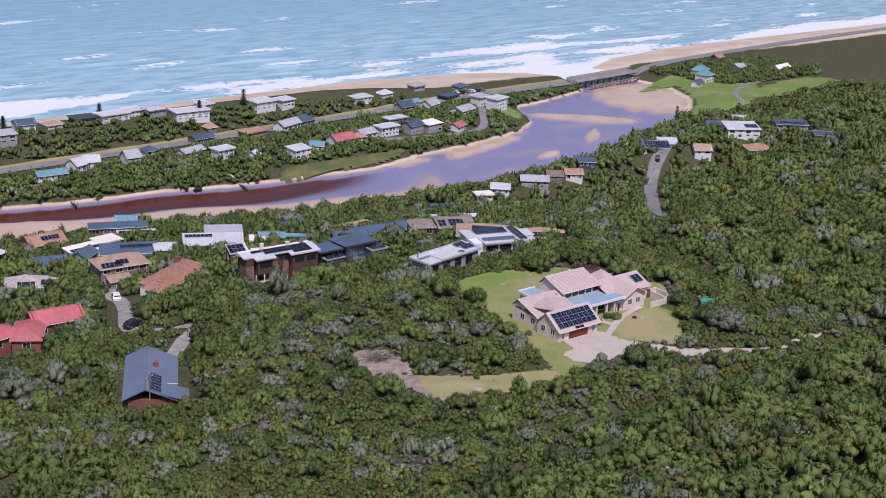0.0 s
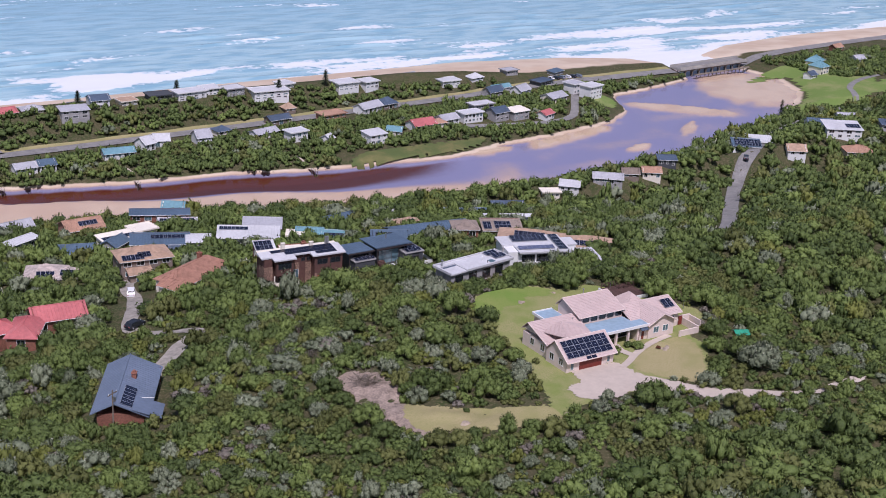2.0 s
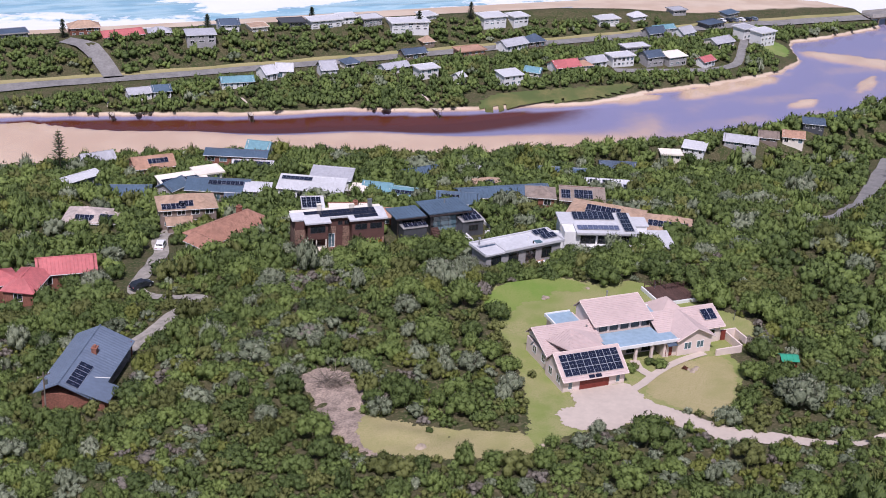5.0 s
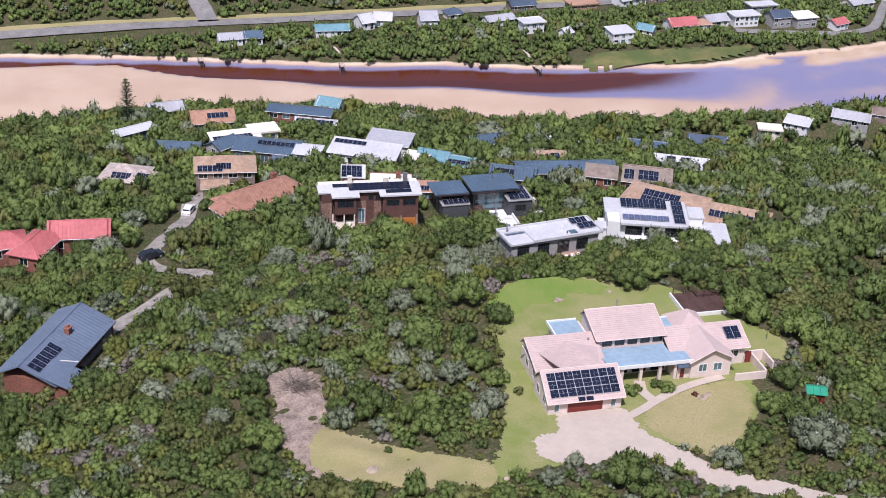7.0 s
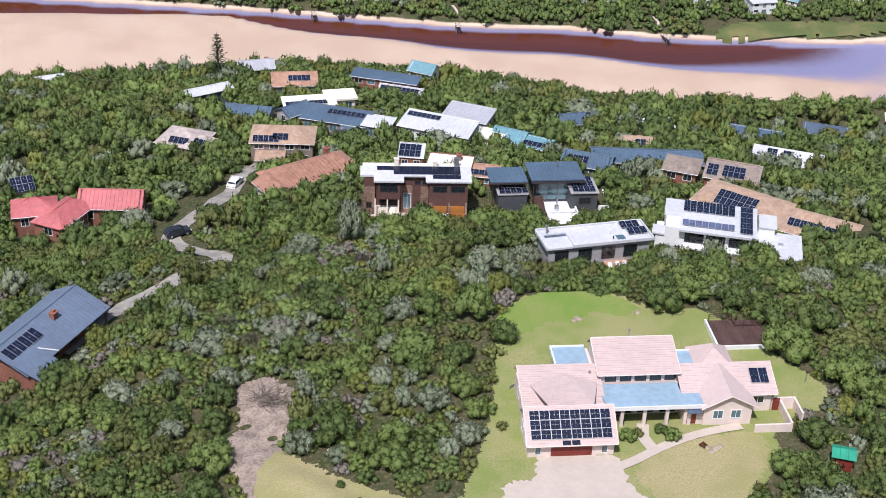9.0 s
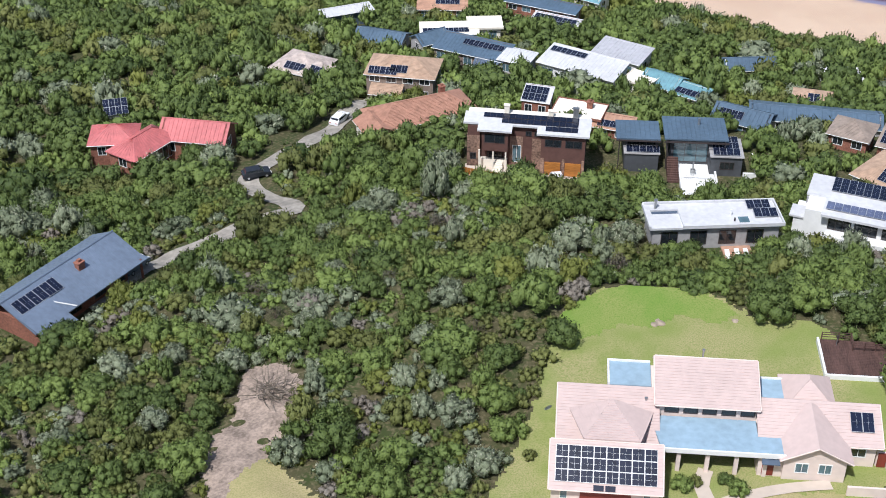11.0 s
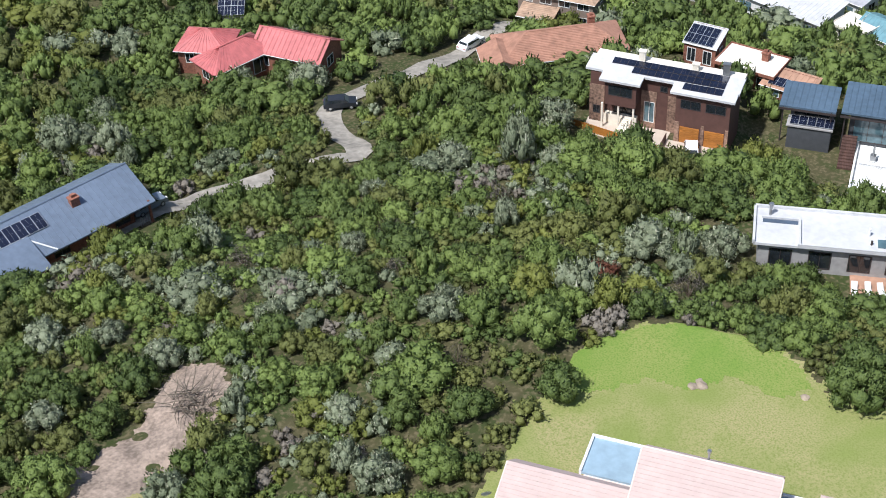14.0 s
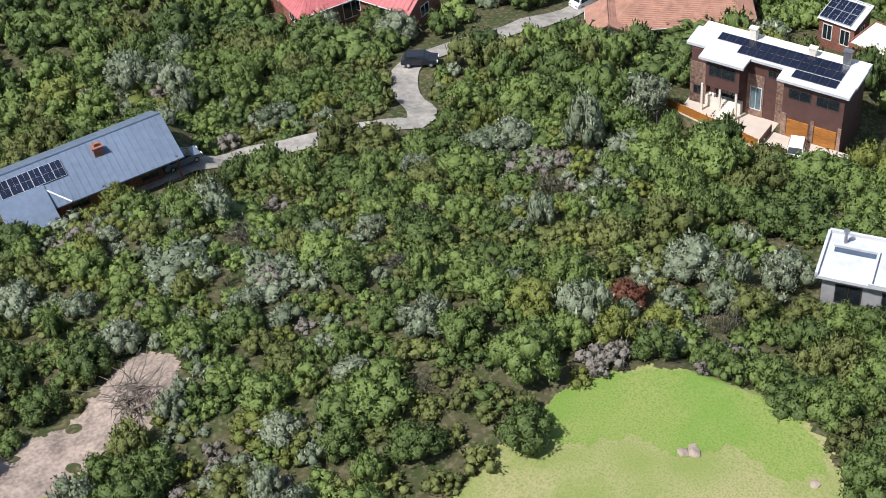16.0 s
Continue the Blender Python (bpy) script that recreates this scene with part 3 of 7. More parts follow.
CLEAR_POLY = smooth([(-37, 19), (-33, 21), (-29.5, 17), (-28.5, 11), (-31, 6), (-27, 1.5), (-22, -4), (-26, -9), (-33, -6), (-36, 0), (-38, 6), (-36, 13)], 1.5, True)
CLEAR_GRASS = smooth([(-31, 5), (-27, 1.5), (-20, -4), (-13, -9), (-15, -15), (-24, -11), (-31, -7), (-34, -2)], 1.5, True)
patch("lawn", LAWN_POLY, LAWN, "mown green and yellowing lawn round the pink house", "lawn", 0.04, 0.25)
patch("lawn_green", GREEN_POLY, LAWN_GREEN, "lush bright green end of the lawn", "lawn", 0.07, 0.25)
patch("lawn_dry", DRY_POLY, LAWN_DRY, "dry yellow front lawn", "lawn", 0.07, 0.25)
patch("clearing", CLEAR_POLY, BARE, "bare pinkish soil clearing with cut branches", "clearing", 0.05, 0.22)
patch("clearing_grass", CLEAR_GRASS, LAWN_DRY, "rough dry grass beside the clearing", "grass", 0.09, 0.22)
patch("driveway", DRIVE_POLY, PAVING, "pale concrete driveway before the double garage", "driveway", 0.12, 0.2)
LEFT_ROAD = [(-62, 40), (-57, 49), (-54.5, 54.5), (-50, 58.5), (-45, 63.5), (-40.5, 67), (-41.5, 70), (-45.5, 73), (-49.5, 78.5), (-49, 83), (-46.5, 88), (-43.5, 95), (-40.5, 103), (-39, 112), (-34, 122), (-28, 132), (-20, 128)]
RIGHT_ROAD = [(92, 62), (108, 75), (140, 106), (172, 137), (181, 145), (192, 154), (207, 163), (222, 176), (245, 193), (275, 212), (312, 227), (350, 238), (420, 250)]
MAIN_ROAD = [(-260, 298), (-120, 302), (-45, 305), (0, 306), (70, 310), (123, 314), (182, 319), (214, 323), (250, 326), (284, 328), (320, 331)]
MAIN_ROAD_EAST = [(368, 335.5), (392, 340), (415, 344.5), (473, 350), (560, 356), (700, 362)]
SIDE_ROAD = [(249, 324), (241, 309), (232, 297), (222, 284), (216, 279), (204, 276), (192, 276.5), (178, 278), (164, 280)]
DUNE_ROAD = [(-30, 330), (-22, 322), (-18, 314), (-17, 307)]
ribbon("road_left", LEFT_ROAD, 3.2, GRAVEL, "narrow pale concrete lane winding through the bush", "road", 0.14, 0.06)
ribbon("road_right", RIGHT_ROAD, 4.4, ASPHALT, "straight grey tarred road down the hillside", "road", 0.18, 0.04, 3)
ribbon("road_main", MAIN_ROAD, 6.0, ASPHALT, "two-lane coast road behind the dune", "road", 0.3, 0.03, 4)
ribbon("road_verge", [(x, y + 4.6) for x, y in MAIN_ROAD], 3.0, LAWN_DRY, "dry grass verge along the coast road", "verge", 0.22, 0.15, 4)
ribbon("road_main_east", MAIN_ROAD_EAST, 7.0, ASPHALT, "coast road beyond the bridge", "road", 0.3, 0.03, 4)
ribbon("road_side", SIDE_ROAD, 3.4, ASPHALT, "side street along the river houses", "road", 0.2, 0.03, 3)
ribbon("road_dune", DUNE_ROAD, 7.0, ASPHALT, "junction and lane up to the dune houses", "road", 0.3, 0.05, 3)
ribbon("garden_path", [(7.3, -2.6), (10, -1.2), (12.5, 0.4), (16, 2.2), (20, 3.6), (24, 4.4)], 1.3, PAVING, "curving pale garden path", "path", 0.16)
ribbon("porch_path", [(12.3, 0.6), (11.6, 3.0), (12.2, 5.4)], 1.5, PAVING, "pale path to the porch", "path", 0.17)
patch("field", smooth([(346, 306), (372, 318), (395, 318), (420, 310), (416, 290), (385, 262), (345, 244), (318, 250), (342, 266), (360, 283), (370, 306)], 4, True), FIELD, "mown green riverside field", "field", 0.15, 3.0)
patch("reed_bed", smooth([(100, 259.5), (110, 266), (130, 266), (150, 266), (164, 268), (160, 262.5), (142, 257.5), (120, 258.7)], 3, True), REEDS, "olive reed bed along the river", "reeds", 0.5, 1.0)
patch("point_lawn", smooth([(244, 286), (250, 290), (253, 298), (247, 304), (240, 296)], 3, True), FIELD, "mown lawn on the river point", "lawn", 0.12, 1.0)
ROADS = [(LEFT_ROAD, 2.0), (RIGHT_ROAD, 2.9), (MAIN_ROAD, 6.5), (MAIN_ROAD_EAST, 6), (SIDE_ROAD, 3.0), (DUNE_ROAD, 4.5), ([(-13, -12), (-4, 30)], 0.1)]
OPEN = [LAWN_POLY, CLEAR_POLY, CLEAR_GRASS, DRIVE_POLY]
FOOT = []   # footprints kept free of plants: x, y, half width, half depth, turn
patch("sports_field", smooth([(378, 266), (392, 272), (420, 279), (450, 280), (462, 268), (440, 262), (410, 258), (385, 259)], 4, True), FIELD, "mown oval sports field", "field", 0.2, 3.0)
ribbon("road_field", [(350, 238), (372, 262), (380, 272), (400, 282), (440, 290)], 3.0, ASPHALT, "narrow road round the sports field", "road", 0.25, 0.03, 3)
OPEN.append(smooth([(378, 266), (392, 272), (420, 279), (450, 280), (462, 268), (440, 262), (410, 258), (385, 259)], 4, True))


# ---- house kit ----
def panel_mesh(w, l, frame):
    """A framed panel of two by three fields, in one piece."""
    xs, ys = [0, 0.03, w / 2 - 0.006, w / 2 + 0.006, w - 0.03, w], [0, 0.03, l / 2 - 0.006, l / 2 + 0.006, l - 0.03, l]
    b = Build()
    v = [(x, y, 0.045) for y in ys for x in xs]
    f = [(i * 6 + j, i * 6 + j + 1, i * 6 + j + 7, i * 6 + j + 6) for i in range(5) for j in range(5)]
    b.add(v, f)
    b.mi = [0 if i in (1, 3) and j in (1, 3) else 1 for i in range(5) for j in range(5)]
    rim = [0, 5, 35, 30]
    k = len(b.v)
    b.v += [(b.v[q][0], b.v[q][1], 0.0) for q in rim]
    b.f += [[rim[q], k + q, k + (q + 1) % 4, rim[(q + 1) % 4]] for q in range(4)]
    b.mi += [1] * 4
    return b.mesh("solar_panel", SOLAR, frame)


PANEL = panel_mesh(1.0, 1.7, ALU)
PANEL_BLACK = panel_mesh(1.0, 1.7, FRAME_D)
PANEL_L = panel_mesh(1.1, 2.1, ALU)
PANEL_PALE = panel_mesh(1.0, 1.7, ALU)
PANEL_PALE.materials[0] = SOLAR_PALE
PANEL_S = panel_mesh(1.16, 1.15, ALU)


def plane(o, u, v):
    """A pose whose x runs along u and whose y along v, on a slope."""
    u, v = Vector(u).normalized(), Vector(v)
    n = u.cross(v).normalized()
    v = n.cross(u)
    return Matrix(((u.x, v.x, n.x, o[0]), (u.y, v.y, n.y, o[1]), (u.z, v.z, n.z, o[2]), (0, 0, 0, 1)))


def solar(parent, o, u, v, cols, rows, mesh=None, pw=1.0, pl=1.7, gap=0.03, lift=0.12):
    base = plane(o, u, v)
    for i in range(cols):
        for j in range(rows):
            ob = new("solar_panel", mesh or PANEL)
            ob.parent = parent
            ob.matrix_local = base @ Matrix.Translation((i * (pw + gap), j * (pl + gap), lift))


def window(parent, m, w, h, frame=FRAME_W, glass=GLASS, bars=1, name="window"):
    """A framed window: its local x runs along the wall, y out of it."""
    t = min(0.09, w * 0.1)
    xs = [0, t] + [w * k / (bars + 1) + e * t / 3 for k in range(1, bars + 1) for e in (-1, 1)] + [w - t, w]
    zs = [0, t, h - t, h]
    n = len(xs)
    v = [(x, y, z) for y in (0.05, -0.06) for z in zs for x in xs]
    solid = {(i, j) for i in range(n - 1) for j in range(3) if j != 1 or i % 2 == 0}
    f = []
    for i in range(-1, n):
        for j in range(-1, 4):
            a = j * n + i
            if (i, j) in solid:
                f.append((a, a + n, a + n + 1, a + 1))
                if (i + 1, j) not in solid:
                    f.append((a + 1, a + n + 1, a + n + 1 + 4 * n, a + 1 + 4 * n))
                if (i, j + 1) not in solid:
                    f.append((a + n + 1, a + n, a + n + 4 * n, a + n + 1 + 4 * n))
            else:
                if (i + 1, j) in solid:
                    f.append((a + 1, a + 1 + 4 * n, a + n + 1 + 4 * n, a + n + 1))
                if (i, j + 1) in solid:
                    f.append((a + n, a + n + 1, a + n + 1 + 4 * n, a + n + 4 * n))
    ob = part(name, Build().add(v, f), frame, parent)
    ob.matrix_local = m
    part("pane", Build().box(t, w - t, -0.02, 0.012, t, h - t), glass, ob)
    return ob


def facing(side, w, d, u, z):
    """A place on the wall: u metres along it from its left end as seen from outside."""
    if side == "front":
        return pose(-w / 2 + u, -d / 2, z) @ Matrix.Diagonal((1, -1, 1, 1))
    if side == "left":
        return pose(-w / 2, d / 2 - u, z, 0, 0, -90) @ Matrix.Diagonal((1, -1, 1, 1))
    if side == "right":
        return pose(w / 2, -d / 2 + u, z, 0, 0, 90) @ Matrix.Diagonal((1, -1, 1, 1))
    return pose(w / 2 - u, d / 2, z, 0, 0, 180) @ Matrix.Diagonal((1, -1, 1, 1))


def roof_slopes(kind, w, d, h, rise, o):
    """The planes of a roof over w by d, each as eave left, eave right, top right, top left."""
    X, Y = w / 2 + o, d / 2 + o
    e = h - rise * o / (d / 2)
    if kind == "gable":
        return [((-X, -Y, e), (X, -Y, e), (X, 0, h + rise), (-X, 0, h + rise)), ((X, Y, e), (-X, Y, e), (-X, 0, h + rise), (X, 0, h + rise))]
    if kind == "hip":
        r = max(0.15, X - Y)
        a, c = (-r, 0, h + rise), (r, 0, h + rise)
        return [((-X, -Y, e), (X, -Y, e), c, a), ((X, Y, e), (-X, Y, e), a, c), ((X, -Y, e), (X, Y, e), c, c), ((-X, Y, e), (-X, -Y, e), a, a)]
    if kind == "mono":
        return [((-X, -Y, h), (X, -Y, h), (X, Y, h + rise), (-X, Y, h + rise))]
    if kind == "mono_back":
        return [((-X, -Y, h + rise), (X, -Y, h + rise), (X, Y, h), (-X, Y, h))]
    return [((-X, -Y, h), (X, -Y, h), (X, Y, h), (-X, Y, h))]


def house(label, x, y, w, d, rot, h, kind, roof_m, wall_m, rise=1.6, z=None, wins=3, storeys=1, o=0.45, look_=None, panels=(), finish="ribs",
          group="", frame=FRAME_W, chimney=None, plinth=3.0, category="house", garage=0, side_wins=1, veranda=0.0):
    """A house with walls, roof, windows, and panels given as (slope, u, v, cols, rows)."""
    z = ground(x, y) if z is None else z
    ob = thing("house", x, y, z, rot, label, category, group)
    FOOT.append((x, y, w / 2 + 0.6, d / 2 + 0.6, rot))
    b = Build().box(-w / 2, w / 2, -d / 2, d / 2, -plinth, h)
    if kind == "gable":
        for s in (-1, 1):
            xx = s * (w / 2)
            b.add([(xx, -d / 2, h), (xx, d / 2, h), (xx, 0, h + rise), (xx - s * 0.2, -d / 2, h), (xx - s * 0.2, d / 2, h), (xx - s * 0.2, 0, h + rise)],
                  [(0, 1, 2), (3, 5, 4), (0, 2, 5, 3), (1, 4, 5, 2)])
    if kind.startswith("mono"):
        yy = d / 2 if kind == "mono" else -d / 2
        b.add([(-w / 2, -yy, h), (w / 2, -yy, h), (w / 2, yy, h), (-w / 2, yy, h), (w / 2, yy, h + rise), (-w / 2, yy, h + rise)],
              [(2, 3, 5, 4), (1, 2, 4), (0, 5, 3)])
    part("wall", b, wall_m, ob)
    planes = roof_slopes(kind, w, d, h, rise, o)
    if kind == "flat":
        X, Y = w / 2 + o, d / 2 + o
        roof = part("roof", Build().box(-X, X, -Y, Y, h - 0.1, h + 0.12), roof_m, ob)
        for x0, x1, y0, y1 in ((-X, X, -Y - 0.12, -Y), (-X, X, Y, Y + 0.12), (-X - 0.12, -X, -Y - 0.12, Y + 0.12), (X, X + 0.12, -Y - 0.12, Y + 0.12)):
            part("parapet", Build().box(x0, x1, y0, y1, h - 0.1, h + 0.3), wall_m, ob)
    else:
        slopes = [roof_sheet(p, finish, roof_m, "roof_slope", ob) for p in planes]
        roof = slopes[0]
        if kind in ("gable", "hip"):
            e = w / 2 + o if kind == "gable" else max(0.15, w / 2 - d / 2)
            part("ridge", Build().tube((-e, 0, h + rise + 0.02), (e, 0, h + rise + 0.02), 0.11, n=6), roof_m, ob)
    if kind != "flat":
        for p in planes[:2]:
            a, c = Vector(p[0]), Vector(p[1])
            part("gutter", Build().tube(a - Vector((0, 0, 0.08)), c - Vector((0, 0, 0.08)), 0.07, n=6), frame, ob)
    per = h / storeys
    rng = random.Random(int(x * 7 + y * 13))
    for s in range(storeys):
        zz = s * per + per * 0.3
        hh = per * 0.48
        for i in range(wins):
            if garage and s == 0 and i < garage:
                continue
            ww = min(w / (wins + 0.6) * 0.72, 2.4) * rng.choice((0.7, 1.0, 1.0))
            u = w * (i + 0.5) / wins - ww / 2
            tall = rng.random() < 0.3
            window(ob, facing("front", w, d, u, zz - (per * 0.26 if tall else 0)), ww, hh + (per * 0.26 if tall else 0), frame, rng.choice((GLASS, GLASS, GLASS_BLUE)))
        for side in ("left", "right"):
            for i in range(side_wins):
                ww = min(d * 0.3, 1.8)
                window(ob, facing(side, w, d, d * (i + 0.5) / max(1, side_wins) - ww / 2, zz), ww, hh, frame, GLASS)
    for i in range(garage):
        gw = min(w / wins * 0.85, 2.6)
        db = Build().box(0, gw, -0.03, 0.04, 0, 2.1)
        for k in range(5):
            db.box(0.03, gw - 0.03, 0.04, 0.06, 0.06 + k * 0.41, 0.42 + k * 0.41)
        dr = part("garage_door", db, WOOD_DARK, ob)
        dr.matrix_local = facing("front", w, d, w * (i + 0.5) / wins - gw / 2, 0.02)
    if veranda:
        vb = Build().slab([(-w / 2 - o, -d / 2 - veranda, h - 0.55), (w / 2 + o, -d / 2 - veranda, h - 0.55), (w / 2 + o, -d / 2 - o, h - 0.12), (-w / 2 - o, -d / 2 - o, h - 0.12)], 0.1)
        part("veranda_roof", vb, roof_m, ob)
        for i in range(4):
            px = -w / 2 + w * i / 3
            part("post", Build().box(px - 0.07, px + 0.07, -d / 2 - veranda + 0.1, -d / 2 - veranda + 0.24, -plinth, h - 0.6), frame, ob)
    for k, u, v, cols, rows in panels:
        p0, p1, p2, p3 = (Vector(q) for q in planes[k])
        uu, vv = (p1 - p0).normalized(), (p3 - p0)
        vv = (vv - uu * vv.dot(uu)).normalized()
        solar(roof, p0 + uu * u + vv * v, uu, vv, cols, rows)
    if chimney:
        cx, cy, ch = chimney
        cb = Build().box(cx - 0.45, cx + 0.45, cy - 0.45, cy + 0.45, h - 0.3, h + ch).box(cx - 0.55, cx + 0.55, cy - 0.55, cy + 0.55, h + ch, h + ch + 0.15)
        cb.box(cx - 0.2, cx + 0.2, cy - 0.2, cy + 0.2, h + ch + 0.15, h + ch + 0.45)
        part("chimney", cb, BRICK, ob)
    return ob


# ---- the pink house ----
def pink_house():
    ob = thing("house", 0, 0, 0, 0, "large pale pink single-storey house with tiled roofs and solar panels", "house")
    FOOT.append((13, 9, 17, 9.5, 0))
    FOOT.append((2.5, 3, 6, 4.5, 0))
    for x0, x1, y0, y1, z1 in ((-2.7, 7.4, 0, 5.8, 2.2), (-2.2, 7.2, 5.8, 13.4, 2.4), (7.4, 17.0, 9.9, 16.3, 4.5), (8.0, 19.2, 7.6, 9.6, 2.8), (17.0, 28.4, 7.4, 12.9, 2.8),
                               (19.3, 25.2, 4.9, 7.4, 2.9), (20.4, 25.0, 12.9, 17.0, 2.8), (3.0, 7.4, 13.4, 17.3, 3.0)):
        part("wall", Build().box(x0, x1, y0, y1, -1.2, z1), PINK, ob)
    part("wall", Build().box(17.0, 19.3, 5.2, 7.6, -1.2, 2.8), PINK, ob)
    for xa, ya, yb, top in ((-2.2, 9.6, 13.4, 4.2), (28.2, 9.6, 12.9, 4.3)):   # gable ends east and west
        w = Build().add([(xa, ya, 3.0), (xa, yb, 3.0), (xa, (ya + yb) / 2, top), (xa + 0.2, ya, 3.0), (xa + 0.2, yb, 3.0), (xa + 0.2, (ya + yb) / 2, top)],
              [(0, 2, 1), (3, 4, 5), (0, 3, 5, 2), (1, 2, 5, 4)])
        part("gable_wall", w, PINK, ob)
    for xa in (7.4, 16.8):
        w = Build().add([(xa, 9.9, 4.5), (xa, 16.3, 4.5), (xa, 14.9, 6.1), (xa + 0.2, 9.9, 4.5), (xa + 0.2, 16.3, 4.5), (xa + 0.2, 14.9, 6.1)], [(0, 2, 1), (3, 4, 5), (0, 3, 5, 2), (1, 2, 5, 4)])
        part("gable_wall", w, PINK, ob)
    w = Build().add([(19.3, 4.9, 2.9), (25.2, 4.9, 2.9), (22.25, 4.9, 4.35), (19.3, 5.1, 2.9), (25.2, 5.1, 2.9), (22.25, 5.1, 4.35)], [(0, 1, 2), (3, 5, 4), (0, 2, 5, 3), (1, 4, 5, 2)])
    part("gable_wall", w, PINK, ob)
    for xa in (-2.7, 7.2):
        w = Build().add([(xa, 0, 2.2), (xa, 5.8, 2.2), (xa, 3.4, 4.55), (xa + 0.2, 0, 2.2), (xa + 0.2, 5.8, 2.2), (xa + 0.2, 3.4, 4.55)], [(0, 2, 1), (3, 4, 5), (0, 3, 5, 2), (1, 2, 5, 4)])
        part("gable_wall", w, PINK, ob)

    def roof(planes):
        return [roof_sheet(p, "tiles", PINK_TILE, "roof_slope", ob) for p in planes][0]

    garage = roof([((-2.95, -0.6, 2.05), (7.65, -0.6, 2.05), (7.65, 3.4, 4.7), (-2.95, 3.4, 4.7)), ((7.65, 6.0, 2.3), (-2.95, 6.0, 2.3), (-2.95, 3.4, 4.7), (7.65, 3.4, 4.7))])
    roof([((-2.4, 5.9, 2.5), (7.6, 5.9, 2.5), (7.6, 12.0, 4.5), (-2.4, 12.0, 4.5)), ((7.6, 13.7, 2.85), (-2.4, 13.7, 2.85), (-2.4, 12.0, 4.5), (7.6, 12.0, 4.5))])
    roof([((0.2, 4.2, 4.2), (5.6, 4.2, 4.2), (2.9, 9.6, 4.75), (2.9, 9.6, 4.75)), ((-1.2, 9.2, 3.6), (0.2, 4.2, 4.2), (2.9, 9.6, 4.75), (2.9, 9.6, 4.75)), ((5.6, 4.2, 4.2), (7.0, 9.2, 3.6), (2.9, 9.6, 4.75), (2.9, 9.6, 4.75))])
    roof([((7.1, 9.45, 4.45), (17.3, 9.45, 4.45), (17.3, 14.9, 6.25), (7.1, 14.9, 6.25)), ((17.3, 16.7, 4.5), (7.1, 16.7, 4.5), (7.1, 14.9, 6.25), (17.3, 14.9, 6.25))])
    east = roof([((17.0, 6.9, 2.8), (28.9, 6.9, 2.8), (28.9, 11.3, 4.6), (17.0, 11.3, 4.6)), ((28.9, 13.2, 2.85), (17.0, 13.2, 2.85), (17.0, 11.3, 4.6), (28.9, 11.3, 4.6))])
    roof([((18.8, 10.8, 2.75), (18.8, 4.4, 2.75), (22.25, 4.4, 4.55), (22.25, 10.8, 4.75)), ((25.7, 4.4, 2.75), (25.7, 10.8, 2.75), (22.25, 10.8, 4.75), (22.25, 4.4, 4.55))])
    roof([((20.0, 17.3, 2.8), (20.0, 11.9, 2.8), (22.6, 14.2, 4.9), (22.6, 14.9, 4.9)), ((25.2, 11.9, 2.8), (25.2, 17.3, 2.8), (22.6, 14.9, 4.9), (22.6, 14.2, 4.9)), ((25.2, 17.3, 2.8), (20.0, 17.3, 2.8), (22.6, 14.9, 4.9), (22.6, 14.9, 4.9)), ((20.0, 11.9, 2.8), (25.2, 11.9, 2.8), (22.6, 14.2, 4.9), (22.6, 14.2, 4.9))])
    flat = Build().prism([(7.7, 4.9), (19.6, 4.9), (19.6, 7.4), (17.0, 7.4), (17.0, 9.6), (7.4, 9.6), (6.9, 8.4)], 2.72, 3.0)
    part("flat_roof", flat, BLUE_POOLROOF, ob, "flat blue-grey waterproofed roof")
    rim = Build().box(7.7, 19.7, 4.72, 4.9, 2.62, 3.12).box(19.6, 19.75, 4.9, 7.2, 2.62, 3.12)
    part("fascia", rim, WHITE, ob)
    back = Build().box(2.8, 7.0, 13.72, 17.4, 3.0, 3.2)
    part("flat_roof", back, BLUE_POOLROOF, ob, "flat blue-grey waterproofed roof")
    rim = Build().box(2.6, 2.8, 13.72, 17.6, 2.9, 3.38).box(2.8, 7.0, 17.4, 17.6, 2.9, 3.38)
    part("fascia", rim, WHITE, ob)
    part("flat_roof", Build().box(17.35, 20.3, 13.3, 16.2, 2.7, 2.95), BLUE_POOLROOF, ob)
    part("fascia", Build().box(17.35, 20.3, 16.2, 16.4, 2.6, 3.1), WHITE, ob)
    for a, c in (((-3.0, -0.65, 2.0), (-3.0, 3.4, 4.68)), ((7.7, -0.65, 2.0), (7.7, 3.4, 4.68)), ((7.05, 9.45, 4.4), (7.05, 14.9, 6.2)), ((17.35, 9.45, 4.4), (17.35, 14.9, 6.2)), ((-2.45, 5.9, 2.45), (-2.45, 12, 4.45)), ((-2.95, 3.4, 4.72), (7.65, 3.4, 4.72)), ((7.1, 14.9, 6.27), (17.3, 14.9, 6.27)),
                 ((28.95, 6.9, 2.75), (28.95, 11.3, 4.55)), ((18.8, 4.35, 2.7), (22.25, 4.35, 4.5)), ((25.7, 4.35, 2.7), (22.25, 4.35, 4.5)), ((-2.95, -0.65, 2.0), (7.65, -0.65, 2.0)), ((7.1, 9.4, 4.38), (17.3, 9.4, 4.38)), ((25.7, 6.85, 2.72), (28.9, 6.85, 2.72))):
        part("trim", Build().tube(a, c, 0.075, n=6), PINK, ob)
    up = Vector((0, 4.0, 2.65)).normalized()
    o = Vector((-2.4, -0.6, 2.05))
    solar(garage, o + up * 0.75, (1, 0, 0), up, 8, 3, PANEL_S, 1.16, 1.15, 0.03)
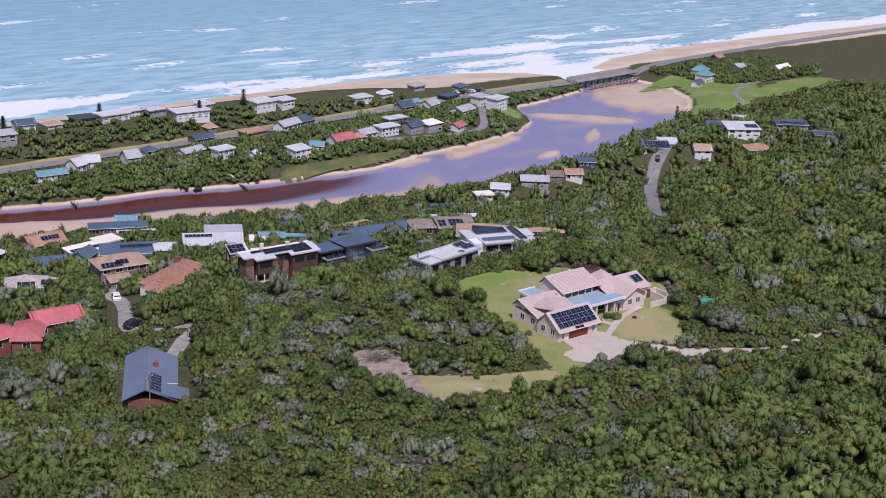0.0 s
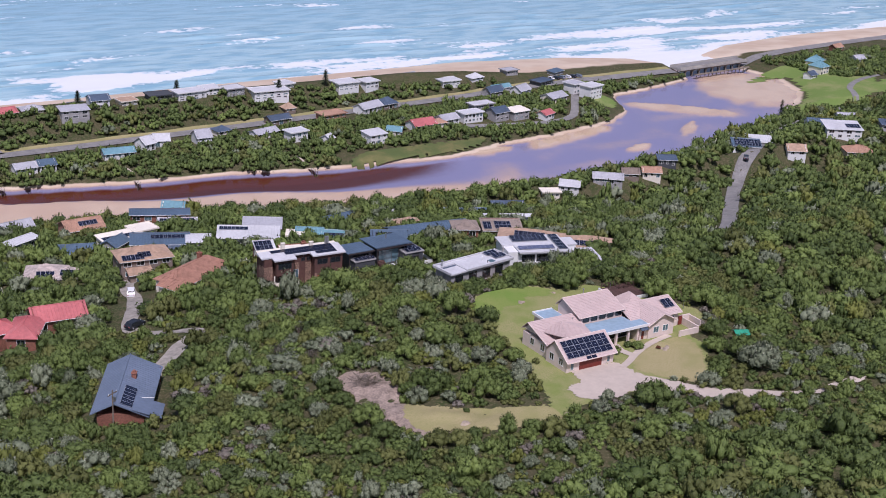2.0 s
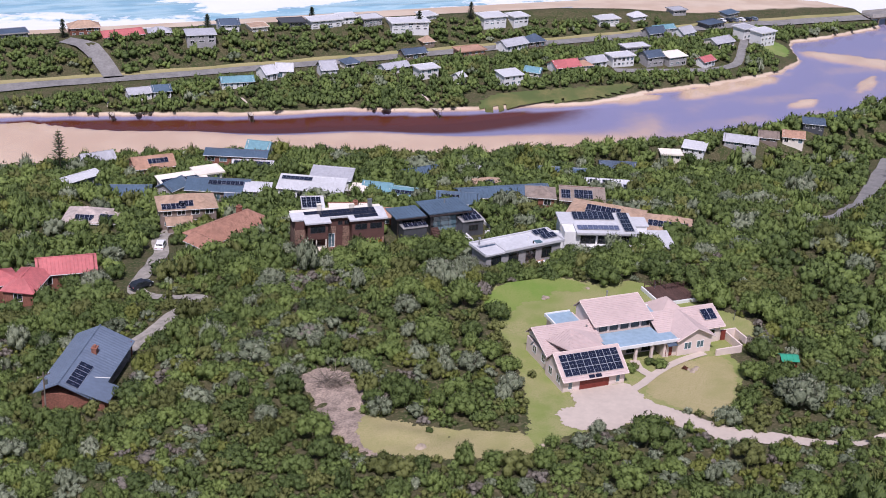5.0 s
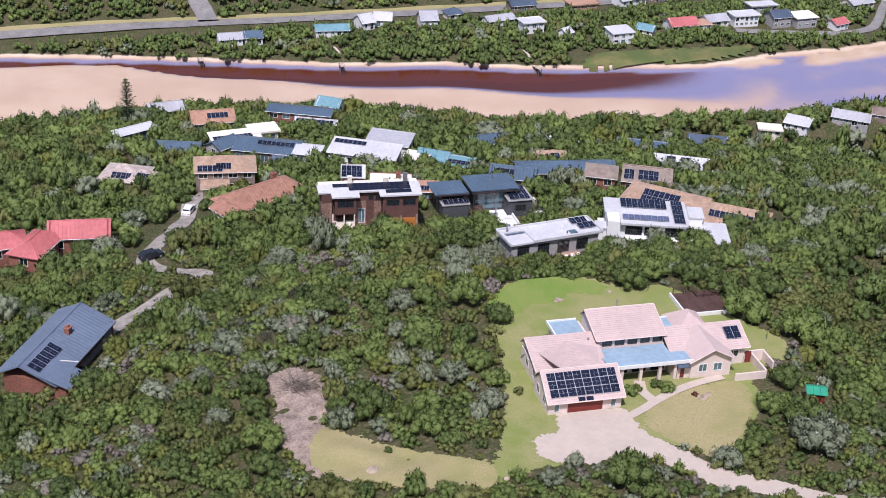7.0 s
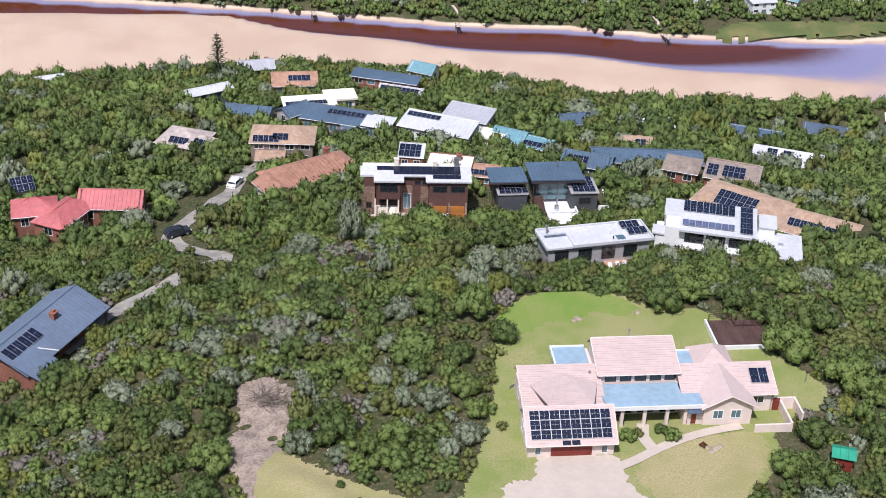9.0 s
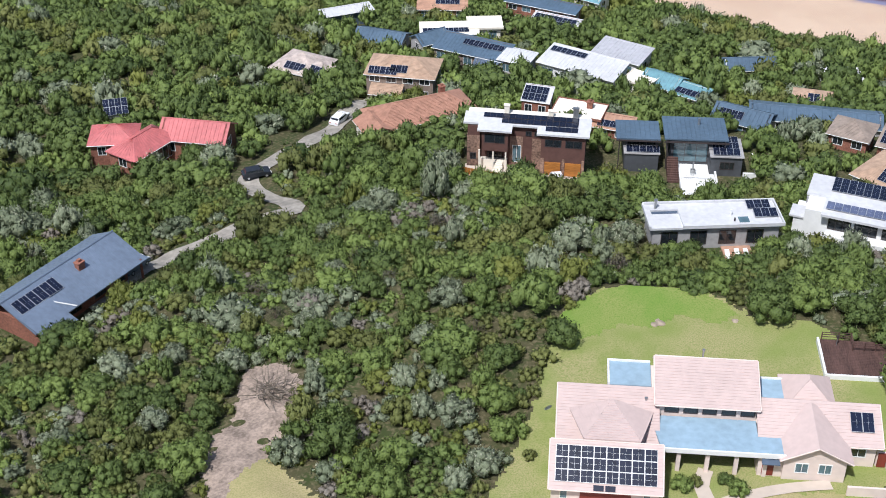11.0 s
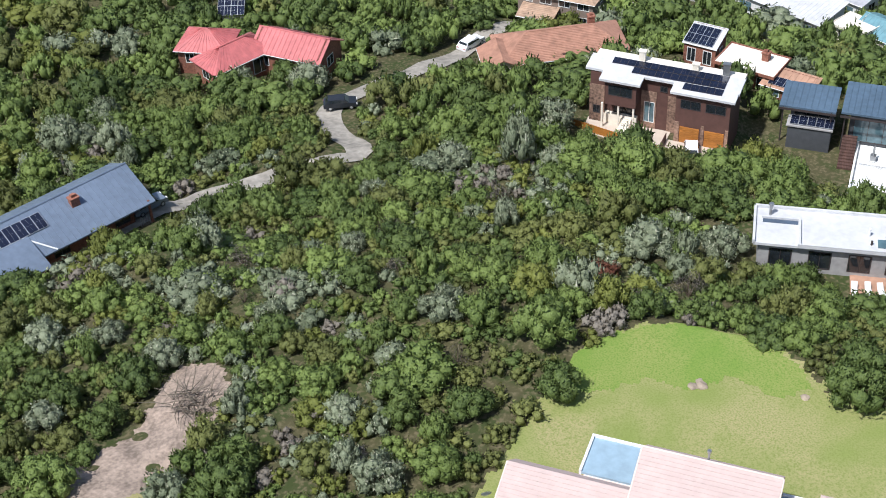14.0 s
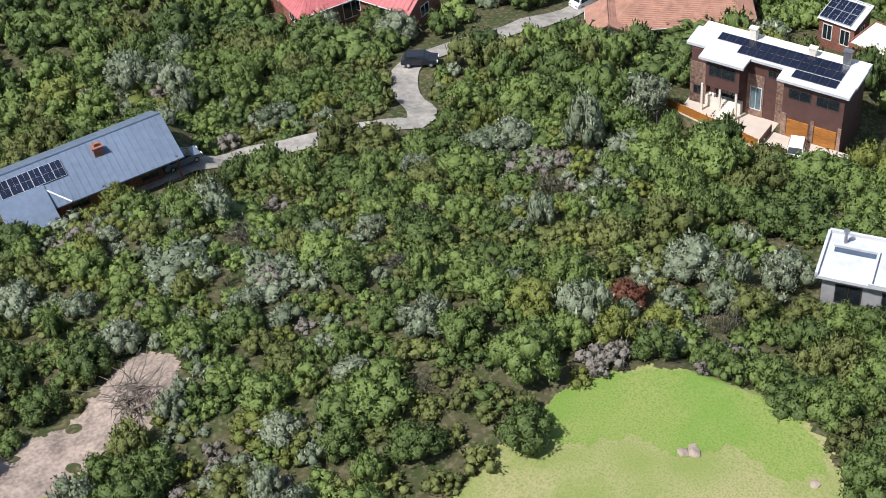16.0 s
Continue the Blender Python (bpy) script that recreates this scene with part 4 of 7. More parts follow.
    sm = Build().box(0, 0.95, 0, 0.55, 0, 0.05)
    for k in range(2):
        q = part("skylight", sm, SOLAR, garage)
        q.matrix_local = plane(Vector((1.2 + k * 1.1, -0.6, 2.05)) + up * 0.02, (1, 0, 0), up) @ Matrix.Translation((0, 0, 0.06))
    up2 = Vector((0, 4.2, 1.85)).normalized()
    solar(east, Vector((25.9, 6.9, 2.85)) + up2 * 1.5, (1, 0, 0), up2, 2, 1, PANEL_L, 1.1, 2.1)
    # the garage front
    dr = part("garage_door", Build().box(0, 4.8, -0.04, 0.05, 0, 2.05), DOOR_RED, ob, "dark red slatted double garage door")
    dr.matrix_local = pose(0, -0.02, 0.1)
    for k in range(8):
        part("slat", Build().box(0.03, 4.77, -0.075, -0.04, 0.03 + k * 0.25, 0.25 + k * 0.25), DOOR_RED, dr)
    for x0 in (-1.9, 5.9):
        window(ob, pose(x0, 0, 0.35) @ Matrix.Diagonal((1, -1, 1, 1)), 0.75, 1.5, CREAM, GLASS_BLUE, 0)
    for i in range(5):
        window(ob, pose(8.1 + i * 1.85, 9.9, 3.2) @ Matrix.Diagonal((1, -1, 1, 1)), 1.4, 1.15, FRAME_D, GLASS, 0)
    for i in range(4):
        c = Build().box(9.2 + i * 2.75, 9.6 + i * 2.75, 5.05, 5.45, -1, 2.72)
        part("column", c, PINK, ob)
    for x0 in (9.2, 11.9, 14.6):
        window(ob, pose(x0, 7.6, 0.15) @ Matrix.Diagonal((1, -1, 1, 1)), 2.0, 2.1, FRAME_D, GLASS, 1)
    d2 = Build().box(0, 1.1, -0.06, 0.04, 0, 2.05).box(0.15, 0.95, -0.09, -0.06, 0.2, 0.95).box(0.15, 0.95, -0.09, -0.06, 1.1, 1.9)
    part("front_door", d2, DOOR_RED, ob, "dark red panelled door").matrix_local = pose(17.4, 5.2, 0.1)
    part("door_canopy", Build().slab([(17.2, 4.3, 2.25), (18.9, 4.3, 2.25), (18.9, 5.2, 2.6), (17.2, 5.2, 2.6)], 0.08), SLATE, ob)
    for x0 in (20.4, 22.6):
        window(ob, pose(x0, 4.9, 0.9) @ Matrix.Diagonal((1, -1, 1, 1)), 1.3, 1.25, WHITE, GLASS_BLUE, 1)
    window(ob, pose(25.9, 7.4, 1.1) @ Matrix.Diagonal((1, -1, 1, 1)), 1.6, 1.1, WHITE, GLASS, 1)
    d3 = Build().box(0, 0.95, -0.05, 0.04, 0, 2.05)
    part("side_door", d3, DOOR_RED, ob, "dark red door").matrix_local = pose(25.2, 5.6, 0.1, 0, 0, 90)
    for y0 in (1.0, 3.6, 7.0, 10.0):
        window(ob, pose(-2.7 if y0 < 5 else -2.2, y0 + 1.2, 0.8, 0, 0, -90) @ Matrix.Diagonal((1, -1, 1, 1)), 1.2, 1.3, FRAME_W, GLASS, 1)
    part("flue", Build().tube((11.9, 15.1, 5.8), (11.9, 15.1, 7.0), 0.09, n=8).tube((11.9, 15.1, 7.0), (11.9, 15.1, 7.2), 0.16, n=8), STEEL, ob)
    dish = Build()
    for k in range(10):
        a0, a1 = 2 * math.pi * k / 10, 2 * math.pi * (k + 1) / 10
        dish.add([(0, 0.12, 0), (0.42 * math.cos(a0), 0, 0.42 * math.sin(a0)), (0.42 * math.cos(a1), 0, 0.42 * math.sin(a1))], [(0, 1, 2), (0, 2, 1)])
    part("satellite_dish", dish, WHITE, ob).matrix_local = pose(-3.3, 9.5, 3.2, 20, 0, 30)
    part("flue", Build().tube((6.3, 10.6, 3.8), (6.3, 10.6, 4.3), 0.16, n=8), STEEL, ob)
    # garden walls to the east
    gw = Build().box(25.2, 29.6, 3.1, 3.35, -1, 1.1).box(29.6, 29.85, 3.1, 7.6, -1, 1.3).box(28.6, 31.6, 7.6, 7.85, -1, 1.6).box(31.4, 31.65, 4.6, 7.6, -1, 1.5)
    part("garden_wall", gw, PINK, ob)
    part("gate", Build().box(28.7, 29.5, 7.35, 7.5, 0, 1.7), DOOR_RED, ob)
    return ob


pink_house()


def timber_deck():
    ob = thing("deck", 29.4, 24, 0.1, 0, "dark stained timber deck with post railing at the lawn's end", "deck")
    FOOT.append((29.5, 24, 4.2, 3.6, 0))
    for i in range(22):
        part("plank", Build().box(-3.4, 3.4, -2.9 + i * 0.265, -2.65 + i * 0.265, 0.1, 0.15), WOOD_DARK, ob)
    part("frame", Build().box(-3.45, 3.45, -2.95, 2.95, -0.5, 0.09), WOOD_DARK, ob)
    for i, (x0, y0) in enumerate([(-3.3, 2.85), (-1.5, 2.85), (-0.2, 2.85), (-0.2, 1.2), (1.0, 1.2), (2.2, 1.2), (3.35, 1.2)]):
        part("post", Build().box(x0 - 0.06, x0 + 0.06, y0 - 0.06, y0 + 0.06, 0.15, 1.2), WOOD_DARK, ob)
    r = Build()
    for x0, x1, y0, y1 in ((-3.3, -0.2, 2.82, 2.88), (-0.23, -0.17, 1.2, 2.85), (-0.2, 3.35, 1.17, 1.23)):
        for zz in (0.55, 0.85, 1.14):
            r.box(x0, x1, y0, y1, zz, zz + 0.06)
    part("rail", r, WOOD_DARK, ob)
    part("edge", Build().box(-3.75, -3.5, -3.2, 3.2, -0.4, 0.22).box(-3.5, 3.4, -3.3, -3.05, -0.4, 0.22), WHITE, ob)
    return ob


timber_deck()


def shed():
    ob = thing("shed", 33.4, -3.8, ground(33.4, -3.8), -20, "small red-brown timber shed with a green steel roof", "shed")
    b = Build()
    b.box(-1.05, 1.05, -0.85, 0.85, -0.3, 2.1)
    part("wall", b, DOOR_RED, ob)
    for i in range(13):
        part("board", Build().box(-1.1, 1.1, -0.88, -0.85, i * 0.16, i * 0.16 + 0.15), DOOR_RED, ob)
    p = ((-1.4, -1.2, 2.0), (1.4, -1.2, 2.0), (1.4, 0.1, 2.5), (-1.4, 0.1, 2.5)), ((1.4, 1.3, 2.0), (-1.4, 1.3, 2.0), (-1.4, 0.1, 2.5), (1.4, 0.1, 2.5))
    for q in p:
        roof_sheet(q, "ribs", GREEN_ROOF, "roof_slope", ob, 0.06)
    FOOT.append((33.4, -3.8, 1.8, 1.8, 0))


shed()


# ---- the houses on the slope ----
def brick_house():
    """A two-storey brown house with a white stepped roof, stone panels and two timber garage doors."""
    z = -16.0
    ob = thing("house", -7.9, 88.4, z, -3, "two-storey brown house with stone cladding and white stepped roof", "house")
    ob.scale = (0.965, 0.7, 1)
    FOOT.append((-7, 87, 10.4, 6.6, -3))
    for box in ((-9.3, 9.3, -1.4, 4.0, -2, 7.4), (-9.3, -7.4, -2.2, -1.4, -2, 7.1), (-6.9, -2.8, -4.0, -1.4, 3.6, 7.2), (2.4, 9.3, -4.0, -1.4, -2, 7.0)):
        part("wall", Build().box(*box), BROWN_WALL, ob)
    for box in ((-9.35, -7.35, -2.27, -2.2, -2, 5.4), (-2.6, -0.6, -1.48, -1.4, -2, 5.4), (0.9, 2.3, -1.48, -1.4, -2, 5.2), (-9.4, -9.3, -2.2, 2.0, -2, 5.4), (2.4, 3.0, -4.07, -4.0, 0.05, 3.0), (5.8, 6.2, -4.07, -4.0, 0.05, 3.0), (8.9, 9.3, -4.07, -4.0, 0.05, 3.0)):
        part("stone_cladding", Build().box(*box), STONE, ob, "rough brown and cream stone")
    for q in (((-10.0, -2.2, 7.6), (10.0, -2.2, 7.6), (10.0, 2.0, 7.95), (-10.0, 2.0, 7.95)), ((-7.6, -4.7, 7.4), (-2.2, -4.7, 7.4), (-2.2, -2.15, 7.6), (-7.6, -2.15, 7.6)), ((1.7, -4.7, 7.4), (9.9, -4.7, 7.4), (9.9, -2.15, 7.6), (1.7, -2.15, 7.6))):
        roof = part("roof", Build().slab(q, 0.3), WHITE_ROOF, ob)
    back = Build().box(-9.6, 9.8, 2.0, 4.3, 7.0, 7.75)
    part("roof", back, CREAM, ob, "pale flat back roof")
    u, v = (1, 0, 0), (0, 4.8, 0.35)
    for x0, y0, n in ((-7.0, 0.1, 15), (-4.0, -1.7, 12), (3.0, -3.6, 5)):
        solar(roof, (x0, y0, 7.6 + (y0 + 2.2) * 0.083), u, v, n, 1, PANEL_BLACK, 1.0, 1.7, 0.0, 0.06)
    for x0, ww, z0, hh, g in ((-6.5, 3.2, 5.0, 1.5, GLASS), (3.0, 2.6, 5.0, 1.3, GLASS), (6.2, 2.6, 5.0, 1.3, GLASS)):
        window(ob, pose(x0, -4.0, z0) @ Matrix.Diagonal((1, -1, 1, 1)), ww, hh, FRAME_D, g, 1)
    for x0, ww, z0, hh, g in ((-2.2, 1.4, 0.9, 3.0, GLASS_BLUE), (-0.2, 1.0, 5.6, 0.9, GLASS), (1.2, 0.9, 5.6, 0.9, GLASS), (-6.2, 2.4, 0.2, 2.2, GLASS), (-8.9, 1.0, 1.2, 1.2, GLASS)):
        window(ob, pose(x0, -1.48 if x0 > -8 else -2.27, z0) @ Matrix.Diagonal((1, -1, 1, 1)), ww, hh, FRAME_W if g is GLASS_BLUE else FRAME_D, g, 1)
    for x0 in (3.1, 6.3):
        leaf = part("garage_door", Build().box(0, 2.5, -0.03, 0.05, 0, 2.3), WOOD_ORANGE, ob, "varnished orange timber garage door")
        leaf.matrix_local = pose(x0, -4.05, 0.1)
        for i in range(3):
            for j in range(4):
                part("door_panel", Build().box(0.06 + i * 0.82, 0.8 + i * 0.82, -0.06, -0.03, 0.06 + j * 0.56, 0.56 + j * 0.56), WOOD_ORANGE, leaf)
    for i in range(8):
        part("step", Build().box(-5.0, -3.6, -2.7 - i * 0.35, -2.35 - i * 0.35, -2, 1.3 - i * 0.17), CREAM, ob)
    part("landing", Build().box(-7.4, -3.0, -2.35, -1.4, -2, 1.45), CREAM, ob)
    for px in (-7.3, -5.1, -3.1):
        part("porch_post", Build().box(px - 0.12, px + 0.12, -3.9, -3.66, -2, 3.6), CREAM, ob)
    for k in range(7):
        part("baluster", Build().box(-7.3 + k * 0.34, -7.26 + k * 0.34, -2.4, -2.36, 1.45, 2.4), FRAME_D, ob)
    for x0, ch in ((-3.5, 1.4), (3.5, 0.9), (7.4, 1.6)):
        c = Build().box(x0 - 0.4, x0 + 0.4, 2.2, 3.0, 7.6, 7.7 + ch).box(x0 - 0.5, x0 + 0.5, 2.1, 3.1, 7.7 + ch, 7.85 + ch)
        part("chimney", c, CREAM if x0 < 5 else STEEL, ob)
    part("forecourt", Build().prism([(1.5, -9.5), (11.5, -10.5), (11.5, -4.0), (1.5, -4.0)], -2.0, 0.08), PAVING, ob)
    part("entrance_court", Build().prism([(-11, -5.6), (1.5, -9.0), (1.5, -4.0), (1.5, -1.4), (-11, -1.4)], -2.0, 0.02), PAVING, ob)
    for i in range(24):     # plank fence round the entrance garden
        t = i / 24
        x0, y0 = -11 + 12.3 * t, -5.5 - 3.2 * t
        part("fence_board", Build().box(x0, x0 + 0.47, y0 - 0.04, y0 + 0.04, -0.6, 1.15), WOOD_ORANGE, ob)
    part("fence_side", Build().box(1.4, 1.5, -8.6, -4.2, -0.4, 1.1), WOOD_DARK, ob)
    FOOT.append((-4, 81.6, 8, 1.6, -8))


brick_house()
FOOT.append((44.6, 94.8, 4.0, 2.6, -20))


def dark_house():
    """Charcoal cubes with floating steel roofs round a white court."""
    z = -17.4
    ob = thing("house", 15.2, 94.8, z, 1, "modern charcoal house with floating slate-blue roofs and white court", "house")
    FOOT.append((15.4, 92.5, 10.6, 8.2, 1))
    for box in ((-8.0, -2.8, -2.0, 3.0, -3, 4.2), (-0.9, 7.4, -1.6, 4.4, -3, 4.3), (5.2, 10.0, -4.6, 0.8, -3, 3.2)):
        part("wall", Build().box(*box), DARK, ob)
    for q in (((-9.4, -3.0, 5.0), (-2.6, -3.0, 5.0), (-2.6, 3.2, 4.8), (-9.4, 3.2, 4.8)), ((-2.0, -3.0, 5.2), (7.8, -3.0, 5.2), (7.8, 4.6, 5.0), (-2.0, 4.6, 5.0))):
        roof_sheet(q, "ribs", BLUE_ROOF, "roof", ob, 0.25)
        for px, py in ((q[0][0] + 0.5, -3.0), (q[1][0] - 0.5, -3.0)):
            part("roof_post", Build().box(px - 0.08, px + 0.08, py - 0.08, py + 0.08, -3, 4.85), FRAME_D, ob)
        part("fascia", Build().box(q[0][0] - 0.06, q[1][0] + 0.06, -3.5, -3.42, 4.72, 5.0), FRAME_D, ob)
    prf = part("panel_roof", Build().box(5.0, 10.2, -4.9, 1.0, 3.2, 3.4), GREY_WALL, ob)
    for r in range(3):
        solar(prf, (5.5, -4.6 + r * 1.85, 3.42), (1, 0, 0), (0, 1, 0.16), 4, 1, None, 1.0, 1.7)
    lp = part("panel_roof", Build().box(-8.2, -2.6, -4.4, -2.0, 3.0, 3.2), GREY_WALL, ob)
    part("wall", Build().box(-8.0, -2.8, -4.2, -2.0, -3, 3.0), DARK, ob)
    solar(lp, (-7.8, -4.2, 3.22), (1, 0, 0), (0, 1, 0.12), 5, 1, None, 1.0, 1.7)
    for x0, y0, ww, z0, hh in ((-7.6, -2.0, 4.4, 2.6, 1.4), (-0.4, -1.6, 5.4, 0.4, 3.4), (6.6, -4.6, 2.2, 1.0, 1.3)):
        window(ob, pose(x0, y0, z0) @ Matrix.Diagonal((1, -1, 1, 1)), ww, hh, FRAME_D, GLASS_BLUE if ww > 4.5 else GLASS, 2)
    for box in ((0.4, 0.65, -12.5, -2.0, -3, 0.7), (5.9, 6.15, -13.0, -4.7, -3, 0.7), (10.2, 12.4, -5.4, -5.1, -3, 0.9), (12.2, 12.45, -5.1, 1.0, -3, 0.9)):
        part("court_wall", Build().box(*box), WHITE, ob)
    part("court", Build().prism([(0.65, -12.5), (5.9, -13.0), (5.9, -4.7), (5.15, -4.6), (5.15, -1.7), (0.65, -1.7)], -3, 0.06), WHITE, ob)
    for i in range(11):
        part("step", Build().box(-1.4, 0.35, -7.2 + i * 0.42, -6.78 + i * 0.42, -3, 0.1 + i * 0.17), WOOD_DARK, ob)
    part("flue", Build().tube((3.6, 2.0, 5), (3.6, 2.0, 6.2), 0.2), STEEL, ob)
    part("braai", Build().box(2.2, 2.9, -5.2, -4.6, 0.06, 1.0).tube((2.55, -4.9, 1.0), (2.55, -4.9, 2.3), 0.13), STEEL, ob, "freestanding steel grill with flue")
    for i in range(16):
        part("baluster", Build().box(0.9 + i * 0.3, 0.94 + i * 0.3, -6.4, -6.36, 0.06, 1.0), WHITE, ob)
    part("rail", Build().box(0.8, 5.6, -6.43, -6.33, 1.0, 1.07), WHITE, ob)


dark_house()
FOOT.append((18.6, 78.8, 2.6, 6.0, 2))
ribbon("court_drive", [(18.4, 82.4), (18.6, 77), (18.0, 70)], 3.6, PAVING, "pale drive below the white court", "driveway", 0.2)


def low_house():
    z = -7.4
    ob = thing("house", 17.2, 57.9, z, 8.5, "low flat-roofed pale grey house with roof panels", "house")
    FOOT.append((17.2, 57.7, 9.2, 3.6, 8.5))
    part("wall", Build().box(-8.3, 8.2, -2.5, 2.4, -2, 3.1), GREY_WALL, ob)
    roof = part("roof", Build().box(-8.8, 8.7, -3.0, 2.9, 3.1, 3.4), WHITE_ROOF, ob)
    for x0, x1, y0, y1 in ((-4.6, 8.7, -3.12, -2.98), (-8.8, 8.7, 2.66, 2.92), (-8.92, -8.68, -3.0, 2.66), (8.5, 8.72, -2.98, 2.66), (-4.5, -4.3, -2.98, 1.1)):
        part("parapet", Build().box(x0, x1, y0, y1, 3.25, 3.72), WHITE_ROOF, ob)
    part("roof_kerb", Build().box(-8.1, -4.5, 0.95, 1.2, 3.42, 3.66), WHITE_ROOF, ob)
    # thin slate-coloured strip lying on the roof in front of the kerb
    part("slate_strip", Build().box(-8.0, -4.55, 0.35, 0.93, 3.42, 3.44), SLATE, ob)
    for k in range(2):
        solar(roof, (4.7 + k * 0.5, 0.75 - k * 2.05, 3.5), (1, 0, 0), (0, 1, 0.14), 3, 1)
    part("skylight", Build().box(3.0, 4.3, -2.2, -1.0, 3.4, 3.52), GLASS_BLUE, ob)
    part("flue", Build().tube((-7.3, 1.7, 3.4), (-7.3, 1.7, 4.6), 0.15).tube((-7.3, 1.7, 4.6), (-7.3, 1.7, 4.8), 0.26), STEEL, ob)
    part("vent", Build().tube((2.2, -0.4, 3.4), (2.2, -0.4, 4.3), 0.14), WHITE, ob)
    part("vent", Build().tube((2.4, -1.8, 3.4), (2.4, -1.8, 3.9), 0.11), FRAME_D, ob)
    for x0 in (-7.2, -3.4, 0.4, 4.0):
        window(ob, pose(x0, -2.5, 0.4) @ Matrix.Diagonal((1, -1, 1, 1)), 2.2, 2.1, FRAME_D, GLASS, 1)
    part("terrace", Build().box(0.8, 4.6, -6.2, -2.5, -2, 0.0), ORANGE_ROOF, ob, "terracotta paved terrace")
    FOOT.append((19.4, 53.4, 2.6, 2.2, 8))
    return ob


low_house()
for i, (cx, cy) in enumerate([(19.1, 52.9), (20.4, 53.2), (21.6, 53.4)]):
    ob = thing("sun_lounger", cx, cy, -7.4, 100 + 5 * i, "white slatted sun lounger on the terrace", "lounger", "loungers on the terrace")
    part("seat", Build().box(-0.9, 0.4, -0.3, 0.3, 0.28, 0.36), WHITE, ob)
    part("backrest", Build().slab([(0.4, -0.3, 0.36), (0.95, -0.3, 0.75), (0.95, 0.3, 0.75), (0.4, 0.3, 0.36)], 0.06), WHITE, ob)
    for lx in (-0.8, 0.3):
        for ly in (-0.25, 0.25):
            part("leg", Build().box(lx - 0.03, lx + 0.03, ly - 0.03, ly + 0.03, 0, 0.28), WHITE, ob)


def white_house():
    z = -11.3
    ob = thing("house", 38.6, 64.8, z, -17, "white flat-roofed two-level house covered in solar panels", "house")
    FOOT.append((41.2, 63.6, 10.8, 5.6, -17))
    for box in ((-7.8, 6.2, -4.2, 4.6, -3, 5.6), (6.2, 13.6, -5.6, 1.2, -3, 3.4), (-9.2, -7.8, -3.4, 1.0, -3, 3.6)):
        part("wall", Build().box(*box), WHITE, ob)
    roof = part("roof", Build().prism([(-8.2, -0.6), (-5.6, -0.6), (-5.6, -5.4), (6.6, -5.4), (6.6, 4.9), (-8.2, 4.9)], 5.6, 5.95), WHITE_ROOF, ob)
    # plain grey band below the front edge of the upper roof's left part
    part("grey_band", Build().box(-8.1, -5.7, -0.9, -0.6, 4.5, 5.5), GREY_WALL, ob)
    part("roof", Build().box(6.25, 14.0, -6.6, 1.7, 3.4, 3.7), WHITE_ROOF, ob)
    part("roof", Build().box(-9.8, -5.65, -3.6, -0.65, 3.6, 3.85), WHITE_ROOF, ob)
    part("wall", Build().box(7.0, 9.6, 0.4, 4.4, -3, 5.0), WHITE, ob)
    part("roof", Build().box(7.05, 9.9, 0.2, 4.7, 5.0, 5.2), WHITE_ROOF, ob)
    solar(roof, (-5.2, 0.9, 6.0), (1, 0, 0), (0, 1, 0.06), 8, 2, None, 1.0, 1.6)
    solar(roof, (-5.2, -4.0, 6.0), (1, 0, 0), (0, 1, 0.1), 8, 1, PANEL_PALE, 1.0, 1.7)
    solar(roof, (3.9, -4.5, 6.0), (1, 0, 0), (0, 1, 0.02), 2, 5, None, 0.95, 1.7)
    for x0, ww, z0, hh in ((-4.6, 3.0, 3.2, 1.7), (-1.2, 3.0, 3.2, 1.7), (2.4, 3.0, 3.2, 1.7), (-4.6, 3.0, 0.2, 2.2), (-1.2, 3.0, 0.2, 2.2)):
        window(ob, pose(x0, -4.2, z0) @ Matrix.Diagonal((1, -1, 1, 1)), ww, hh, FRAME_D, GLASS, 2)
    for x0 in (7.4, 10.6):
        window(ob, pose(x0, -5.6, 0.8) @ Matrix.Diagonal((1, -1, 1, 1)), 2.2, 1.6, FRAME_D, GLASS, 1)
    part("balcony", Build().box(-4.8, 6.0, -6.2, -4.2, 2.4, 2.6).box(-4.8, 6.0, -6.2, -6.1, 2.6, 3.3), WHITE, ob)
    part("vent", Build().box(10.2, 11.0, -2.6, -2.0, 3.7, 3.95), ALU, ob)
    return ob


white_house()

house("long house with a tan tiled hip roof behind the white house", 48.5, 79.8, 15, 9, -40, 3.3, "hip", TAN_ROOF, CREAM, 1.8, z=-13.8, wins=4, finish="tiles", panels=[(0, 4.0, 0.9, 7, 2)])
house("tan tiled wing with a row of solar panels", 58.6, 70.6, 12.5, 8.5, -34, 3.0, "hip", TAN_ROOF, CREAM, 1.8, z=-13.5, wins=3, finish="tiles", panels=[(0, 2.2, 1.6, 8, 1)])
house("square red brick house with a tan hip roof", 43.4, 100.4, 6, 6, -24, 5.6, "hip", GREY_TILE, BRICK, 1.3, z=-19.2, wins=2, storeys=2, finish="tiles")
house("red brick house with steel roof and panels", 52.2, 97.2, 9.5, 5.5, -24, 3.0, "mono", GREY_TILE, BRICK, 1.2, z=-17.4, wins=3, panels=[(0, 0.5, 1.0, 2, 2), (0, 3.4, 1.2, 4, 2)])
house("white sheet roofed house with three banks of panels", 71.5, 119.6, 13.5, 6, -24, 2.6, "mono", WHITE_ROOF, WHITE, 0.9, z=-25.6, wins=4, panels=[(0, 3.0, 0.8, 2, 3), (0, 6.2, 0.8, 2, 3), (0, 11.2, 0.8, 2, 2)])
